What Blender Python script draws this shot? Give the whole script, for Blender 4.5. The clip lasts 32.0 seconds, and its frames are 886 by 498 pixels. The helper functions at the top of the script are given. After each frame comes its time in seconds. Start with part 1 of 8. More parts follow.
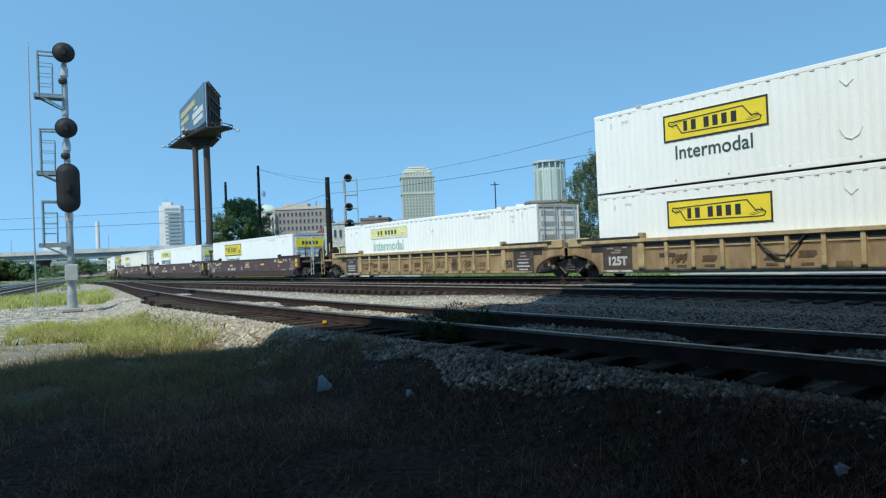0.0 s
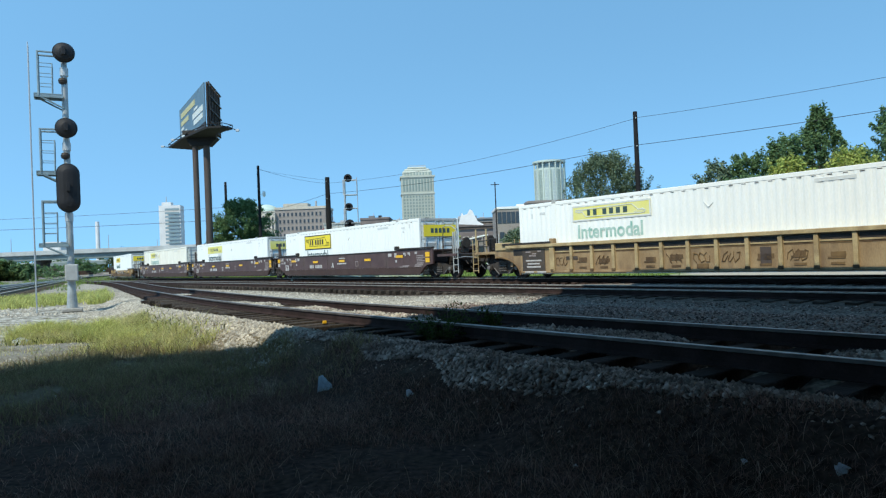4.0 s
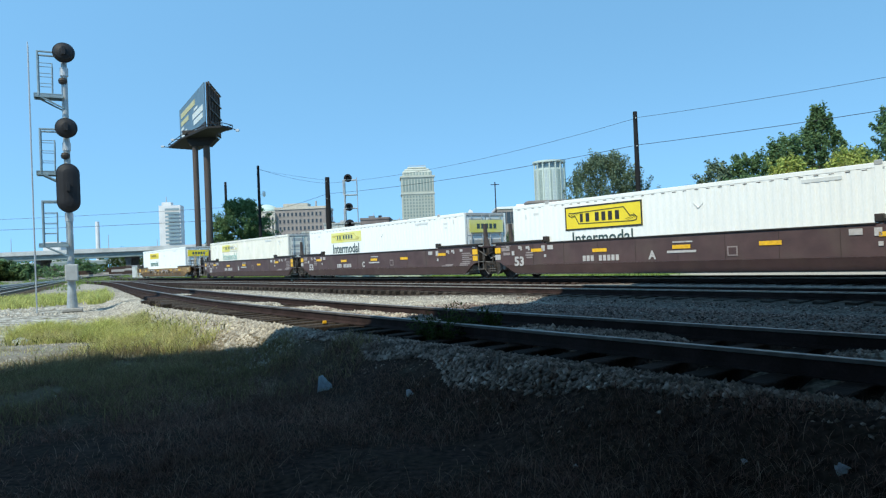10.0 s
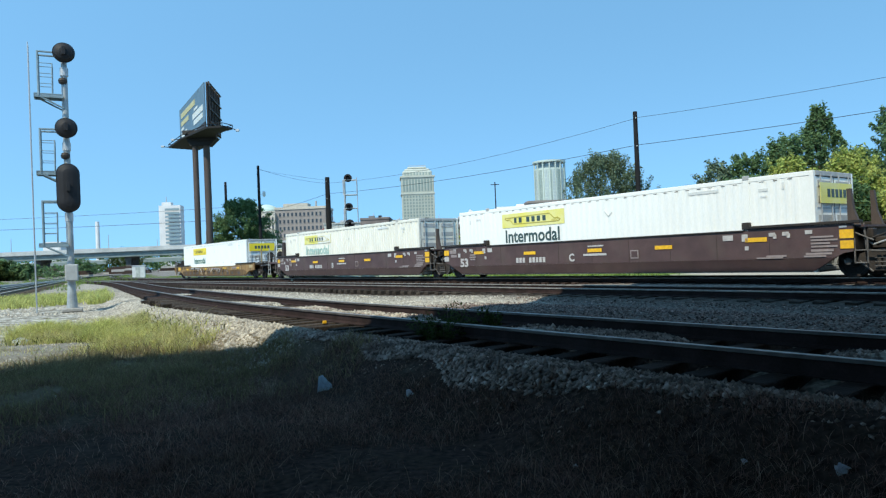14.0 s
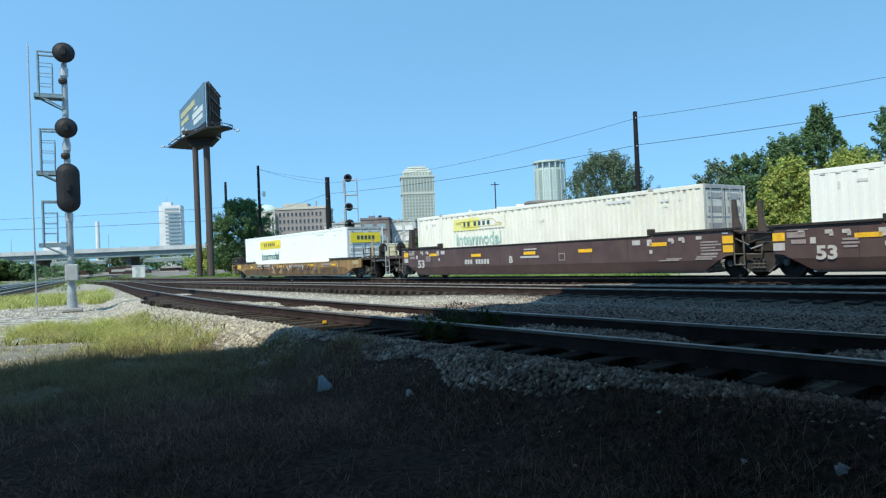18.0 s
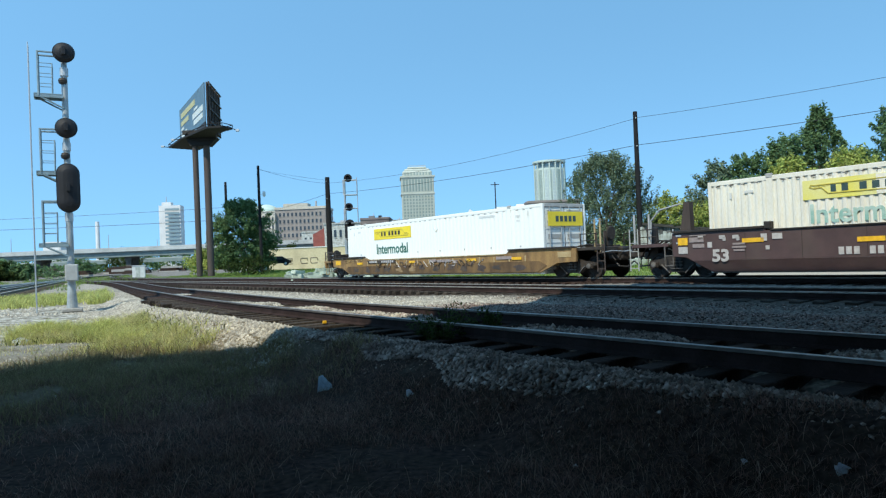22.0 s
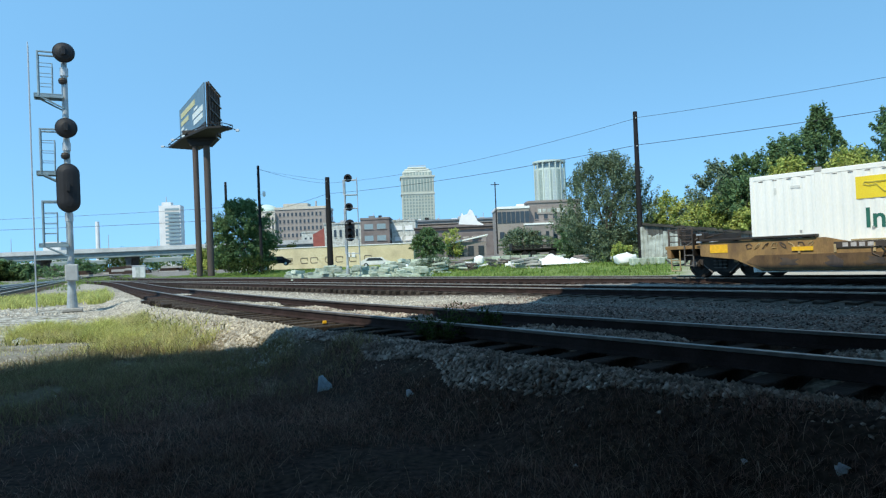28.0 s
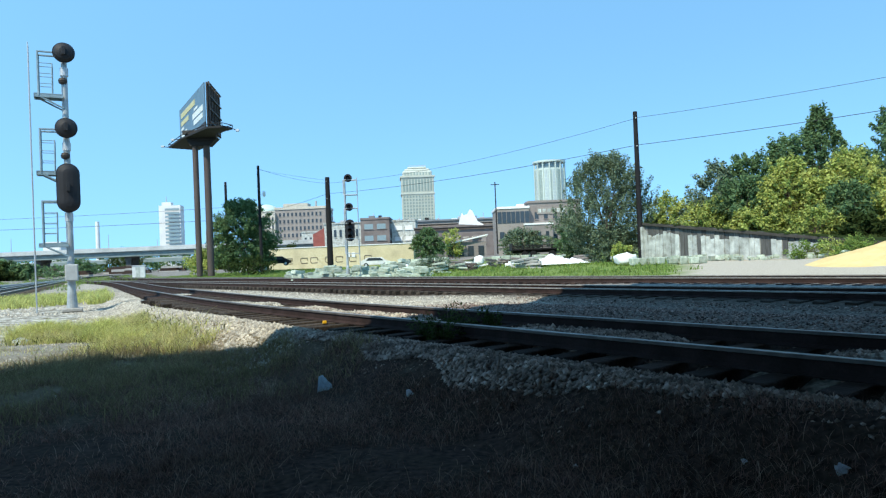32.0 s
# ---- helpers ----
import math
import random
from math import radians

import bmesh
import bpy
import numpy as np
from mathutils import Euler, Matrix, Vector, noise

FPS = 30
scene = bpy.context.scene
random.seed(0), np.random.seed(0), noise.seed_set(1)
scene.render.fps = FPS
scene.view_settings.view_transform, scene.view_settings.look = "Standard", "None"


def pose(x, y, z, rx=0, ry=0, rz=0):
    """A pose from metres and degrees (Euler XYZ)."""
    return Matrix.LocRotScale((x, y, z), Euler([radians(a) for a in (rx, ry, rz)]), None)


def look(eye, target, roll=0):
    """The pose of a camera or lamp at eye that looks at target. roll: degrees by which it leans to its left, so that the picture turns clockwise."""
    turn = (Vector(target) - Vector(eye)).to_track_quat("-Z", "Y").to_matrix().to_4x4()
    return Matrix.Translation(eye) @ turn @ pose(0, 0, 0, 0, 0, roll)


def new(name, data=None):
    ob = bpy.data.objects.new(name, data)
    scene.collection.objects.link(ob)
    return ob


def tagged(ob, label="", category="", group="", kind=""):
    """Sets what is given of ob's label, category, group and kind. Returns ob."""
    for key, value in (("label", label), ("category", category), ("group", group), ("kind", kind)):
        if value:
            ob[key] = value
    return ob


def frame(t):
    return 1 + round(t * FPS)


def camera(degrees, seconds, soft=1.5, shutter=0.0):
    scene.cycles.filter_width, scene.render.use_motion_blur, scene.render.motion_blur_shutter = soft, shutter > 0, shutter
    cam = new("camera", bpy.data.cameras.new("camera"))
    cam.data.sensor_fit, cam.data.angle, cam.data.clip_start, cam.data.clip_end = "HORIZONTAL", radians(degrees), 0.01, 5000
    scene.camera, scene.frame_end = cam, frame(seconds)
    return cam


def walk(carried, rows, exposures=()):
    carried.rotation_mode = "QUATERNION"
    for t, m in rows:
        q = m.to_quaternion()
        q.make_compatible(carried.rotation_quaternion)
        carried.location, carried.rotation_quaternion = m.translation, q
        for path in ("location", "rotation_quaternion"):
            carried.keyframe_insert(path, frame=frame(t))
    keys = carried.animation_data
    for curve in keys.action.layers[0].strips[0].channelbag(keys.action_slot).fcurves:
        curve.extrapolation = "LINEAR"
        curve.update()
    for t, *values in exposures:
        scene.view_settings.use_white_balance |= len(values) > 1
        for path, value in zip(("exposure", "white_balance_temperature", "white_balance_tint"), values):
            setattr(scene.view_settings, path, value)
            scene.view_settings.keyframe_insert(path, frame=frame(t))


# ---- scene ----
# Camera on its stand, still for the whole clip.
cam = camera(65.91, 32.0, soft=1.25)
EYE = Vector((0, 0, 1.051))
PITCH, ROLL = 0.01155, 2.407
STAND = look(EYE, EYE + Vector((0, math.cos(PITCH), math.sin(PITCH))), -ROLL)
walk(cam, [(0.0, STAND), (32.0, STAND)], exposures=[(0.0, 1.02), (2.0, 1.05), (3.0, 1.08), (6.0, 1.26), (12.0, 1.23), (17.0, 1.26), (20.0, 1.26), (23.0, 1.20), (25.0, 1.22), (28.0, 1.27), (29.0, 1.40), (31.0, 1.48), (32.0, 1.51)])

# The tracks run along D; N points from the camera across the tracks.
TH = 0.6506
D = Vector((-math.sin(TH), math.cos(TH), 0))
N = Vector((math.cos(TH), math.sin(TH), 0))
TRAIN_N = 21.515      # middle of the train's track
CURVE_S, CURVE_R = 78.0, 265.0


def at(nn, s, z=0.0):
    """A place by its distance across the tracks and along them."""
    return N * nn + D * s + Vector((0, 0, z))


def track_dev(s):
    """How far the train's track bends away at s."""
    return max(0.0, s - CURVE_S) ** 2 / (2 * CURVE_R)


# ---- light ----
SUN_EL = radians(50)
world = bpy.data.worlds.new("sky")
scene.world = world
world.use_nodes = True
wn = world.node_tree
wn.nodes.clear()
sky = wn.nodes.new("ShaderNodeTexSky")
sky.sky_type, sky.sun_disc = "NISHITA", False
sky.sun_elevation = SUN_EL
SUN_TURN = radians(22)
RAY = N * math.cos(SUN_TURN) + D * math.sin(SUN_TURN)      # the way the sunlight goes over the ground
to_sun = Vector((-RAY.x * math.cos(SUN_EL), -RAY.y * math.cos(SUN_EL), math.sin(SUN_EL)))
sky.sun_rotation = math.atan2(to_sun.x, to_sun.y)
sky.altitude, sky.air_density, sky.dust_density, sky.ozone_density = 100, 1.0, 0.0, 1.5
bg = wn.nodes.new("ShaderNodeBackground")
bg.inputs["Strength"].default_value = 0.15
out = wn.nodes.new("ShaderNodeOutputWorld")
coord = wn.nodes.new("ShaderNodeTexCoord")
lift = wn.nodes.new("ShaderNodeMapping")
lift.inputs["Location"].default_value = (0, 0, 0.42)
wn.links.new(coord.outputs["Generated"], lift.inputs["Vector"])
wn.links.new(lift.outputs["Vector"], sky.inputs["Vector"])
rich = wn.nodes.new("ShaderNodeHueSaturation")
rich.inputs["Hue"].default_value, rich.inputs["Saturation"].default_value = 0.478, 1.10
wn.links.new(sky.outputs["Color"], rich.inputs["Color"])
wn.links.new(rich.outputs["Color"], bg.inputs["Color"])
wn.links.new(bg.outputs["Background"], out.inputs["Surface"])
sun_data = bpy.data.lights.new("sun", "SUN")
sun_data.energy, sun_data.angle, sun_data.color = 2.02, radians(0.5), (1.0, 0.95, 0.79)
sun = new("sun", sun_data)
sun.matrix_world = look(to_sun * 200, (0, 0, 0))


# ---- materials ----
def rgb(c):
    return (c[0], c[1], c[2], 1.0)


def mat(name, c1, c2=None, rough=0.7, metal=0.0, scale=8.0, fine=80.0, bump=0.15, dirt=None, dirt_amount=0.35, dirt_scale=1.2,
        coord="Object", stretch=(1, 1, 1), vary=0.0, island=0.0, transmit=0.0, emit=0.0):
    """A surface with variation at two scales: a broad mix of c1 and c2, fine grain, and dirt in blotches."""
    m = bpy.data.materials.new(name)
    m.use_nodes = True
    nt = m.node_tree
    nt.nodes.clear()
    nodes, link = nt.nodes, nt.links.new
    o = nodes.new("ShaderNodeOutputMaterial")
    b = nodes.new("ShaderNodeBsdfPrincipled")
    link(b.outputs[0], o.inputs[0])
    tc = nodes.new("ShaderNodeTexCoord")
    mp = nodes.new("ShaderNodeMapping")
    mp.inputs["Scale"].default_value = stretch
    link(tc.outputs[coord], mp.inputs[0])
    n1 = nodes.new("ShaderNodeTexNoise")
    n1.inputs["Scale"].default_value, n1.inputs["Detail"].default_value = scale, 5
    link(mp.outputs[0], n1.inputs["Vector"])
    n2 = nodes.new("ShaderNodeTexNoise")
    n2.inputs["Scale"].default_value, n2.inputs["Detail"].default_value = fine, 3
    link(mp.outputs[0], n2.inputs["Vector"])
    c2 = c2 or tuple(x * 0.75 for x in c1)
    r1 = nodes.new("ShaderNodeValToRGB")
    r1.color_ramp.elements[0].position, r1.color_ramp.elements[1].position = 0.35, 0.68
    r1.color_ramp.elements[0].color, r1.color_ramp.elements[1].color = rgb(c2), rgb(c1)
    link(n1.outputs[0], r1.inputs[0])
    col = r1.outputs[0]
    g = nodes.new("ShaderNodeMixRGB")
    g.blend_type, g.inputs[0].default_value = "OVERLAY", 0.35
    link(col, g.inputs[1])
    link(n2.outputs[0], g.inputs[2])
    col = g.outputs[0]
    if dirt:
        n3 = nodes.new("ShaderNodeTexNoise")
        n3.inputs["Scale"].default_value, n3.inputs["Detail"].default_value = dirt_scale, 8
        link(mp.outputs[0], n3.inputs["Vector"])
        r3 = nodes.new("ShaderNodeValToRGB")
        r3.color_ramp.elements[0].position, r3.color_ramp.elements[1].position = 0.5, 0.72
        link(n3.outputs[0], r3.inputs[0])
        k = nodes.new("ShaderNodeMath")
        k.operation = "MULTIPLY"
        k.inputs[1].default_value = dirt_amount
        link(r3.outputs[0], k.inputs[0])
        mx = nodes.new("ShaderNodeMixRGB")
        link(k.outputs[0], mx.inputs[0])
        link(col, mx.inputs[1])
        mx.inputs[2].default_value = rgb(dirt)
        col = mx.outputs[0]
    if vary or island:
        hs = nodes.new("ShaderNodeHueSaturation")
        if island:
            src = nodes.new("ShaderNodeNewGeometry").outputs["Random Per Island"]
        else:
            src = nodes.new("ShaderNodeObjectInfo").outputs["Random"]
        mr = nodes.new("ShaderNodeMapRange")
        a = vary or island
        mr.inputs["To Min"].default_value, mr.inputs["To Max"].default_value = 1 - a, 1 + a
        link(src, mr.inputs["Value"])
        link(mr.outputs[0], hs.inputs["Value"])
        link(col, hs.inputs["Color"])
        col = hs.outputs[0]
    link(col, b.inputs["Base Color"])
    b.inputs["Roughness"].default_value, b.inputs["Metallic"].default_value = rough, metal
    b.inputs["Specular IOR Level"].default_value = 0.08 if rough >= 0.85 else 0.4
    if transmit:
        b.inputs["Transmission Weight"].default_value = transmit
    if bump:
        bp = nodes.new("ShaderNodeBump")
        bp.inputs["Strength"].default_value, bp.inputs["Distance"].default_value = bump, 0.02
        link(n2.outputs[0], bp.inputs["Height"])
        link(bp.outputs[0], b.inputs["Normal"])
    if emit:
        link(col, b.inputs["Emission Color"])
        b.inputs["Emission Strength"].default_value = emit
    return m


def leaf_mat(name, c1, c2, vary=0.35):
    m = mat(name, c1, c2, rough=0.85, scale=0.6, fine=6, bump=0, island=vary)
    nt = m.node_tree
    b = next(x for x in nt.nodes if x.type == "BSDF_PRINCIPLED")
    o = next(x for x in nt.nodes if x.type == "OUTPUT_MATERIAL")
    tr = nt.nodes.new("ShaderNodeBsdfTranslucent")
    nt.links.new(b.inputs["Base Color"].links[0].from_socket, tr.inputs["Color"])
    mx = nt.nodes.new("ShaderNodeMixShader")
    mx.inputs[0].default_value = 0.42
    nt.links.new(b.outputs[0], mx.inputs[1])
    nt.links.new(tr.outputs[0], mx.inputs[2])
    nt.links.new(mx.outputs[0], o.inputs[0])
    return m


M = {}
M["white"] = mat("white container paint", (0.82, 0.84, 0.805), (0.79, 0.81, 0.775), 0.45, scale=1.5, fine=30, bump=0.02, dirt=(0.55, 0.53, 0.47), dirt_amount=0.10, dirt_scale=0.9, stretch=(1, 1, 0.35))
M["cream"] = mat("weathered cream container paint", (0.775, 0.765, 0.675), (0.69, 0.68, 0.595), 0.5, scale=1.5, fine=30, bump=0.03, dirt=(0.42, 0.37, 0.29), dirt_amount=0.22, dirt_scale=1.1, stretch=(1, 1, 0.35))
M["yellow"] = mat("yellow sign vinyl", (0.80, 0.64, 0.035), (0.75, 0.58, 0.03), 0.45, scale=2, fine=40, bump=0.02)
M["yellow_faded"] = mat("faded yellow sign vinyl", (0.72, 0.66, 0.10), (0.70, 0.68, 0.30), 0.5, scale=1.2, fine=40, bump=0.02)
M["emblem_dim"] = mat("faint olive emblem", (0.42, 0.35, 0.06), (0.52, 0.43, 0.06), 0.5, scale=3, bump=0.02)
M["letter_green"] = mat("deep green lettering", (0.02, 0.115, 0.085), (0.03, 0.15, 0.11), 0.5, bump=0.02)
M["black"] = mat("black vinyl", (0.02, 0.02, 0.02), (0.03, 0.03, 0.03), 0.5, bump=0.02)
M["letter_dark"] = mat("dark green lettering", (0.03, 0.06, 0.06), (0.05, 0.09, 0.09), 0.5, bump=0.02)
M["letter_faded"] = mat("faded green lettering", (0.22, 0.42, 0.36), (0.45, 0.58, 0.52), 0.5, scale=3, bump=0.02)
M["letter_ghost"] = mat("ghosted grey lettering", (0.56, 0.59, 0.57), (0.66, 0.68, 0.66), 0.5, scale=3, bump=0.02)
M["brown"] = mat("brown freight car paint", (0.090, 0.054, 0.050), (0.068, 0.040, 0.038), 0.55, scale=2, fine=35, bump=0.05, dirt=(0.10, 0.075, 0.06), dirt_amount=0.5, dirt_scale=1.3)
M["orange"] = mat("rusty yellow freight car paint", (0.33, 0.235, 0.125), (0.235, 0.155, 0.08), 0.75, scale=2.5, fine=35, bump=0.08, dirt=(0.105, 0.066, 0.042), dirt_amount=0.7, dirt_scale=2.2, stretch=(1, 1, 0.35))
M["orange_light"] = mat("yellow freight car paint", (0.44, 0.345, 0.185), (0.34, 0.25, 0.125), 0.65, scale=2.5, fine=35, bump=0.06, dirt=(0.13, 0.085, 0.05), dirt_amount=0.6, dirt_scale=2.4)
M["orange_grime"] = mat("grimy orange freight car paint", (0.31, 0.195, 0.075), (0.21, 0.125, 0.052), 0.75, scale=2.6, fine=35, bump=0.08, dirt=(0.10, 0.065, 0.04), dirt_amount=0.8, dirt_scale=2.4, stretch=(1, 1, 0.4))
M["brown_lower"] = mat("dirt-caked brown steel", (0.155, 0.100, 0.056), (0.090, 0.060, 0.038), 0.85, scale=2.2, fine=30, bump=0.1, dirt=(0.26, 0.165, 0.07), dirt_amount=0.6, dirt_scale=2.0, stretch=(1, 1, 0.3))
M["panel_dark"] = mat("dull dark data panel", (0.060, 0.048, 0.040), (0.045, 0.036, 0.030), 0.7, scale=3, bump=0.05, dirt=(0.12, 0.08, 0.05), dirt_amount=0.5, dirt_scale=3)
M["grime"] = mat("greasy black steel", (0.022, 0.020, 0.018), (0.045, 0.035, 0.028), 0.6, metal=0.2, scale=4, bump=0.1)
M["truck"] = mat("dusty truck casting", (0.024, 0.020, 0.018), (0.042, 0.034, 0.028), 0.8, scale=5, bump=0.12)
M["wheel"] = mat("rolled wheel steel", (0.035, 0.028, 0.024), (0.022, 0.018, 0.016), 0.75, metal=0.1, scale=6)
M["fitting"] = mat("dusty grey steel fittings", (0.15, 0.14, 0.13), (0.07, 0.065, 0.06), 0.7, scale=5, bump=0.08)
M["stencil"] = mat("white stencil", (0.50, 0.48, 0.46), (0.38, 0.36, 0.35), 0.6, bump=0.02)
M["stencil_dim"] = mat("dusty grey stencil", (0.30, 0.25, 0.24), (0.24, 0.20, 0.19), 0.6, bump=0.02)
M["reflector"] = mat("yellow reflector tape", (0.85, 0.48, 0.02), None, 0.35, bump=0.02)
M["galv"] = mat("galvanised steel", (0.50, 0.52, 0.53), (0.40, 0.42, 0.43), 0.5, metal=0.5, scale=5, bump=0.05)
M["grey_paint"] = mat("grey weathered paint", (0.42, 0.43, 0.42), (0.33, 0.34, 0.33), 0.6, scale=4, bump=0.05)
M["silver"] = mat("aluminium signal paint", (0.44, 0.47, 0.475), (0.29, 0.315, 0.315), 0.5, metal=0.3, scale=3, dirt=(0.2, 0.19, 0.17), dirt_amount=0.5, dirt_scale=2, bump=0.06)
M["cage_blue"] = mat("blue grey weathered steel", (0.25, 0.33, 0.36), (0.18, 0.25, 0.28), 0.6, metal=0.2, scale=4, bump=0.05)
M["signal_black"] = mat("black signal paint", (0.007, 0.007, 0.009), (0.011, 0.011, 0.013), 0.62, scale=4, bump=0.04)
M["lens"] = mat("dark signal lens", (0.03, 0.012, 0.012), None, 0.1, bump=0)
M["rail_side"] = mat("rusty rail steel", (0.043, 0.028, 0.026), (0.025, 0.017, 0.015), 0.9, metal=0.0, scale=3, fine=40, bump=0.08)
M["rail_top"] = mat("worn rail head", (0.32, 0.28, 0.25), (0.20, 0.175, 0.155), 0.48, metal=0.6, scale=1.0, stretch=(0.2, 6, 1), bump=0.02)
M["rail_head"] = mat("scuffed rail head side", (0.125, 0.105, 0.088), (0.070, 0.058, 0.050), 0.6, metal=0.3, scale=1.0, stretch=(0.2, 6, 1), bump=0.03)
M["rail_worn"] = mat("worn rail head side, paled as sunlit", (0.30, 0.275, 0.235), (0.18, 0.16, 0.135), 0.55, metal=0.2, scale=1.0, stretch=(0.2, 6, 1), bump=0.03)
# side-track rails carry their sun glint as a bright base colour
M["rail_bright"] = mat("worn rail head brightened as sun glint", (0.62, 0.60, 0.55), (0.50, 0.48, 0.44), 0.5, metal=0.3, bump=0.02)
M["rail_dusty"] = mat("dusty pale rail side", (0.20, 0.18, 0.14), (0.12, 0.10, 0.08), 0.85, bump=0.05)
M["tie"] = mat("weathered creosoted tie", (0.070, 0.048, 0.040), (0.034, 0.024, 0.020), 0.9, scale=3, fine=25, stretch=(1, 8, 8), bump=0.3, vary=0.35)
M["tie_switch"] = mat("weathered brown switch timber", (0.080, 0.066, 0.053), (0.033, 0.027, 0.023), 0.92, scale=3, fine=25, stretch=(1, 8, 8), bump=0.3, vary=0.35)
M["tie_dusty"] = mat("dust-covered grey brown tie", (0.17, 0.14, 0.105), (0.085, 0.068, 0.052), 0.95, scale=3, fine=25, stretch=(1, 8, 8), bump=0.3, vary=0.35)
# One ballast in three tones: pale for sun, two darker ones for shade.
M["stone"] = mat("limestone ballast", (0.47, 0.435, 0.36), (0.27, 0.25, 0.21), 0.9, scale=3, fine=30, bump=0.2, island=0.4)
M["stone_shade"] = mat("grey ballast", (0.455, 0.365, 0.31), (0.125, 0.096, 0.080), 0.9, scale=3, fine=30, bump=0.2, island=0.6)
M["stone_deep_shade"] = mat("ballast darkened for deep shade", (0.285, 0.208, 0.176), (0.060, 0.043, 0.037), 0.9, scale=9, fine=30, bump=0.2, island=0.7)
# greener growth, lightened too for the brighter edge of the shade
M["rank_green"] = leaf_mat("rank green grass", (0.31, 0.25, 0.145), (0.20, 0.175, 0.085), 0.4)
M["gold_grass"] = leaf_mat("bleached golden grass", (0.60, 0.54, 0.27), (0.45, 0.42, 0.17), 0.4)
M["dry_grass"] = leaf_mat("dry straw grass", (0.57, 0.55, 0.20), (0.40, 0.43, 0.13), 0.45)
# browned and darkened in colour for the shade over the foreground
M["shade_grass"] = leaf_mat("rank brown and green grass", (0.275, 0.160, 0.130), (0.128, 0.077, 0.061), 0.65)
M["yard_grass"] = leaf_mat("sunlit yard grass", (0.23, 0.30, 0.08), (0.14, 0.22, 0.05), 0.35)
M["straw"] = leaf_mat("grey brown straw", (0.45, 0.315, 0.245), (0.27, 0.185, 0.14), 0.4)
M["straw_pale"] = leaf_mat("pale straw", (0.52, 0.42, 0.33), (0.36, 0.28, 0.21), 0.35)
M["weed"] = leaf_mat("weed leaves", (0.055, 0.080, 0.024), (0.035, 0.055, 0.015), 0.35)
M["litter"] = leaf_mat("thin white plastic", (0.86, 0.87, 0.88), (0.78, 0.81, 0.84), 0.0)
M["litter_blue"] = leaf_mat("thin white and blue wrapper", (0.86, 0.87, 0.87), (0.55, 0.68, 0.76), 0.0)
M["bark"] = mat("grey brown bark", (0.11, 0.085, 0.065), (0.07, 0.055, 0.045), 0.95, scale=3, fine=20, stretch=(4, 4, 1), bump=0.4)
M["pole_wood"] = mat("dark creosoted pole", (0.024, 0.023, 0.024), (0.015, 0.015, 0.016), 0.9, scale=2, fine=20, stretch=(6, 6, 0.6), bump=0.2)
# lifted a little in colour for haze over the trees
M["leaf_dark"] = leaf_mat("dark tree leaves", (0.155, 0.235, 0.105), (0.100, 0.170, 0.075), 0.45)
M["leaf_olive"] = leaf_mat("olive tree leaves", (0.195, 0.250, 0.155), (0.125, 0.170, 0.105), 0.5)
M["leaf_yellow"] = leaf_mat("yellow green leaves", (0.47, 0.48, 0.14), (0.27, 0.34, 0.09), 0.45)
M["concrete"] = mat("weathered concrete", (0.40, 0.39, 0.36), (0.30, 0.29, 0.27), 0.85, scale=1.2, fine=20, bump=0.12, dirt=(0.16, 0.15, 0.13), dirt_amount=0.55, dirt_scale=0.7)
# piers are coloured dark for the shade below the overpass deck
M["pier_dark"] = mat("pier concrete darkened for shade", (0.13, 0.13, 0.12), (0.07, 0.07, 0.066), 0.9, scale=0.4, fine=6, bump=0.08)
M["deck"] = mat("pale bridge concrete", (0.46, 0.48, 0.47), (0.38, 0.40, 0.39), 0.85, scale=0.3, fine=4, bump=0.05, dirt=(0.25, 0.25, 0.24), dirt_amount=0.5, dirt_scale=0.2)
M["steel_green"] = mat("grey green bridge girder paint", (0.20, 0.25, 0.24), (0.15, 0.19, 0.18), 0.6, scale=0.5, fine=8, bump=0.05)
M["rust_steel"] = mat("brown weathered steel", (0.085, 0.064, 0.054), (0.058, 0.044, 0.038), 0.7, metal=0.1, scale=1.2, fine=15, stretch=(1, 1, 0.25), bump=0.06)
M["board_blue"] = mat("blue billboard face", (0.100, 0.165, 0.215), (0.085, 0.145, 0.19), 0.5, scale=0.6, bump=0.0)
M["board_pale"] = mat("pale billboard lettering", (0.62, 0.66, 0.62), None, 0.5, bump=0.0)
M["board_straw"] = mat("straw billboard lettering", (0.50, 0.46, 0.22), None, 0.5, bump=0.0)
M["tan_stucco"] = mat("tan painted wall", (0.60, 0.52, 0.34), (0.52, 0.45, 0.29), 0.85, scale=0.5, fine=6, bump=0.05, dirt=(0.30, 0.25, 0.17), dirt_amount=0.45, dirt_scale=0.35)
# the red and pinkish bricks are greyed to take in distant haze
M["brick_red"] = mat("sooty red brick greyed for haze", (0.205, 0.175, 0.162), (0.155, 0.132, 0.123), 0.9, scale=0.4, fine=5, bump=0.08, dirt=(0.09, 0.07, 0.065), dirt_amount=0.5, dirt_scale=0.25)
M["brick_brown"] = mat("grey brown brick", (0.30, 0.265, 0.235), (0.25, 0.22, 0.20), 0.9, scale=0.3, fine=5, bump=0.08)
M["brick_pink"] = mat("pinkish brick", (0.265, 0.232, 0.215), (0.21, 0.182, 0.17), 0.9, scale=0.3, fine=5, bump=0.08)
M["limestone"] = mat("pale limestone cladding", (0.50, 0.46, 0.38), (0.44, 0.41, 0.34), 0.8, scale=0.08, fine=1.5, bump=0.03)
M["white_clad"] = mat("white office cladding", (0.66, 0.66, 0.64), (0.58, 0.58, 0.57), 0.6, scale=0.1, fine=2, bump=0.02)
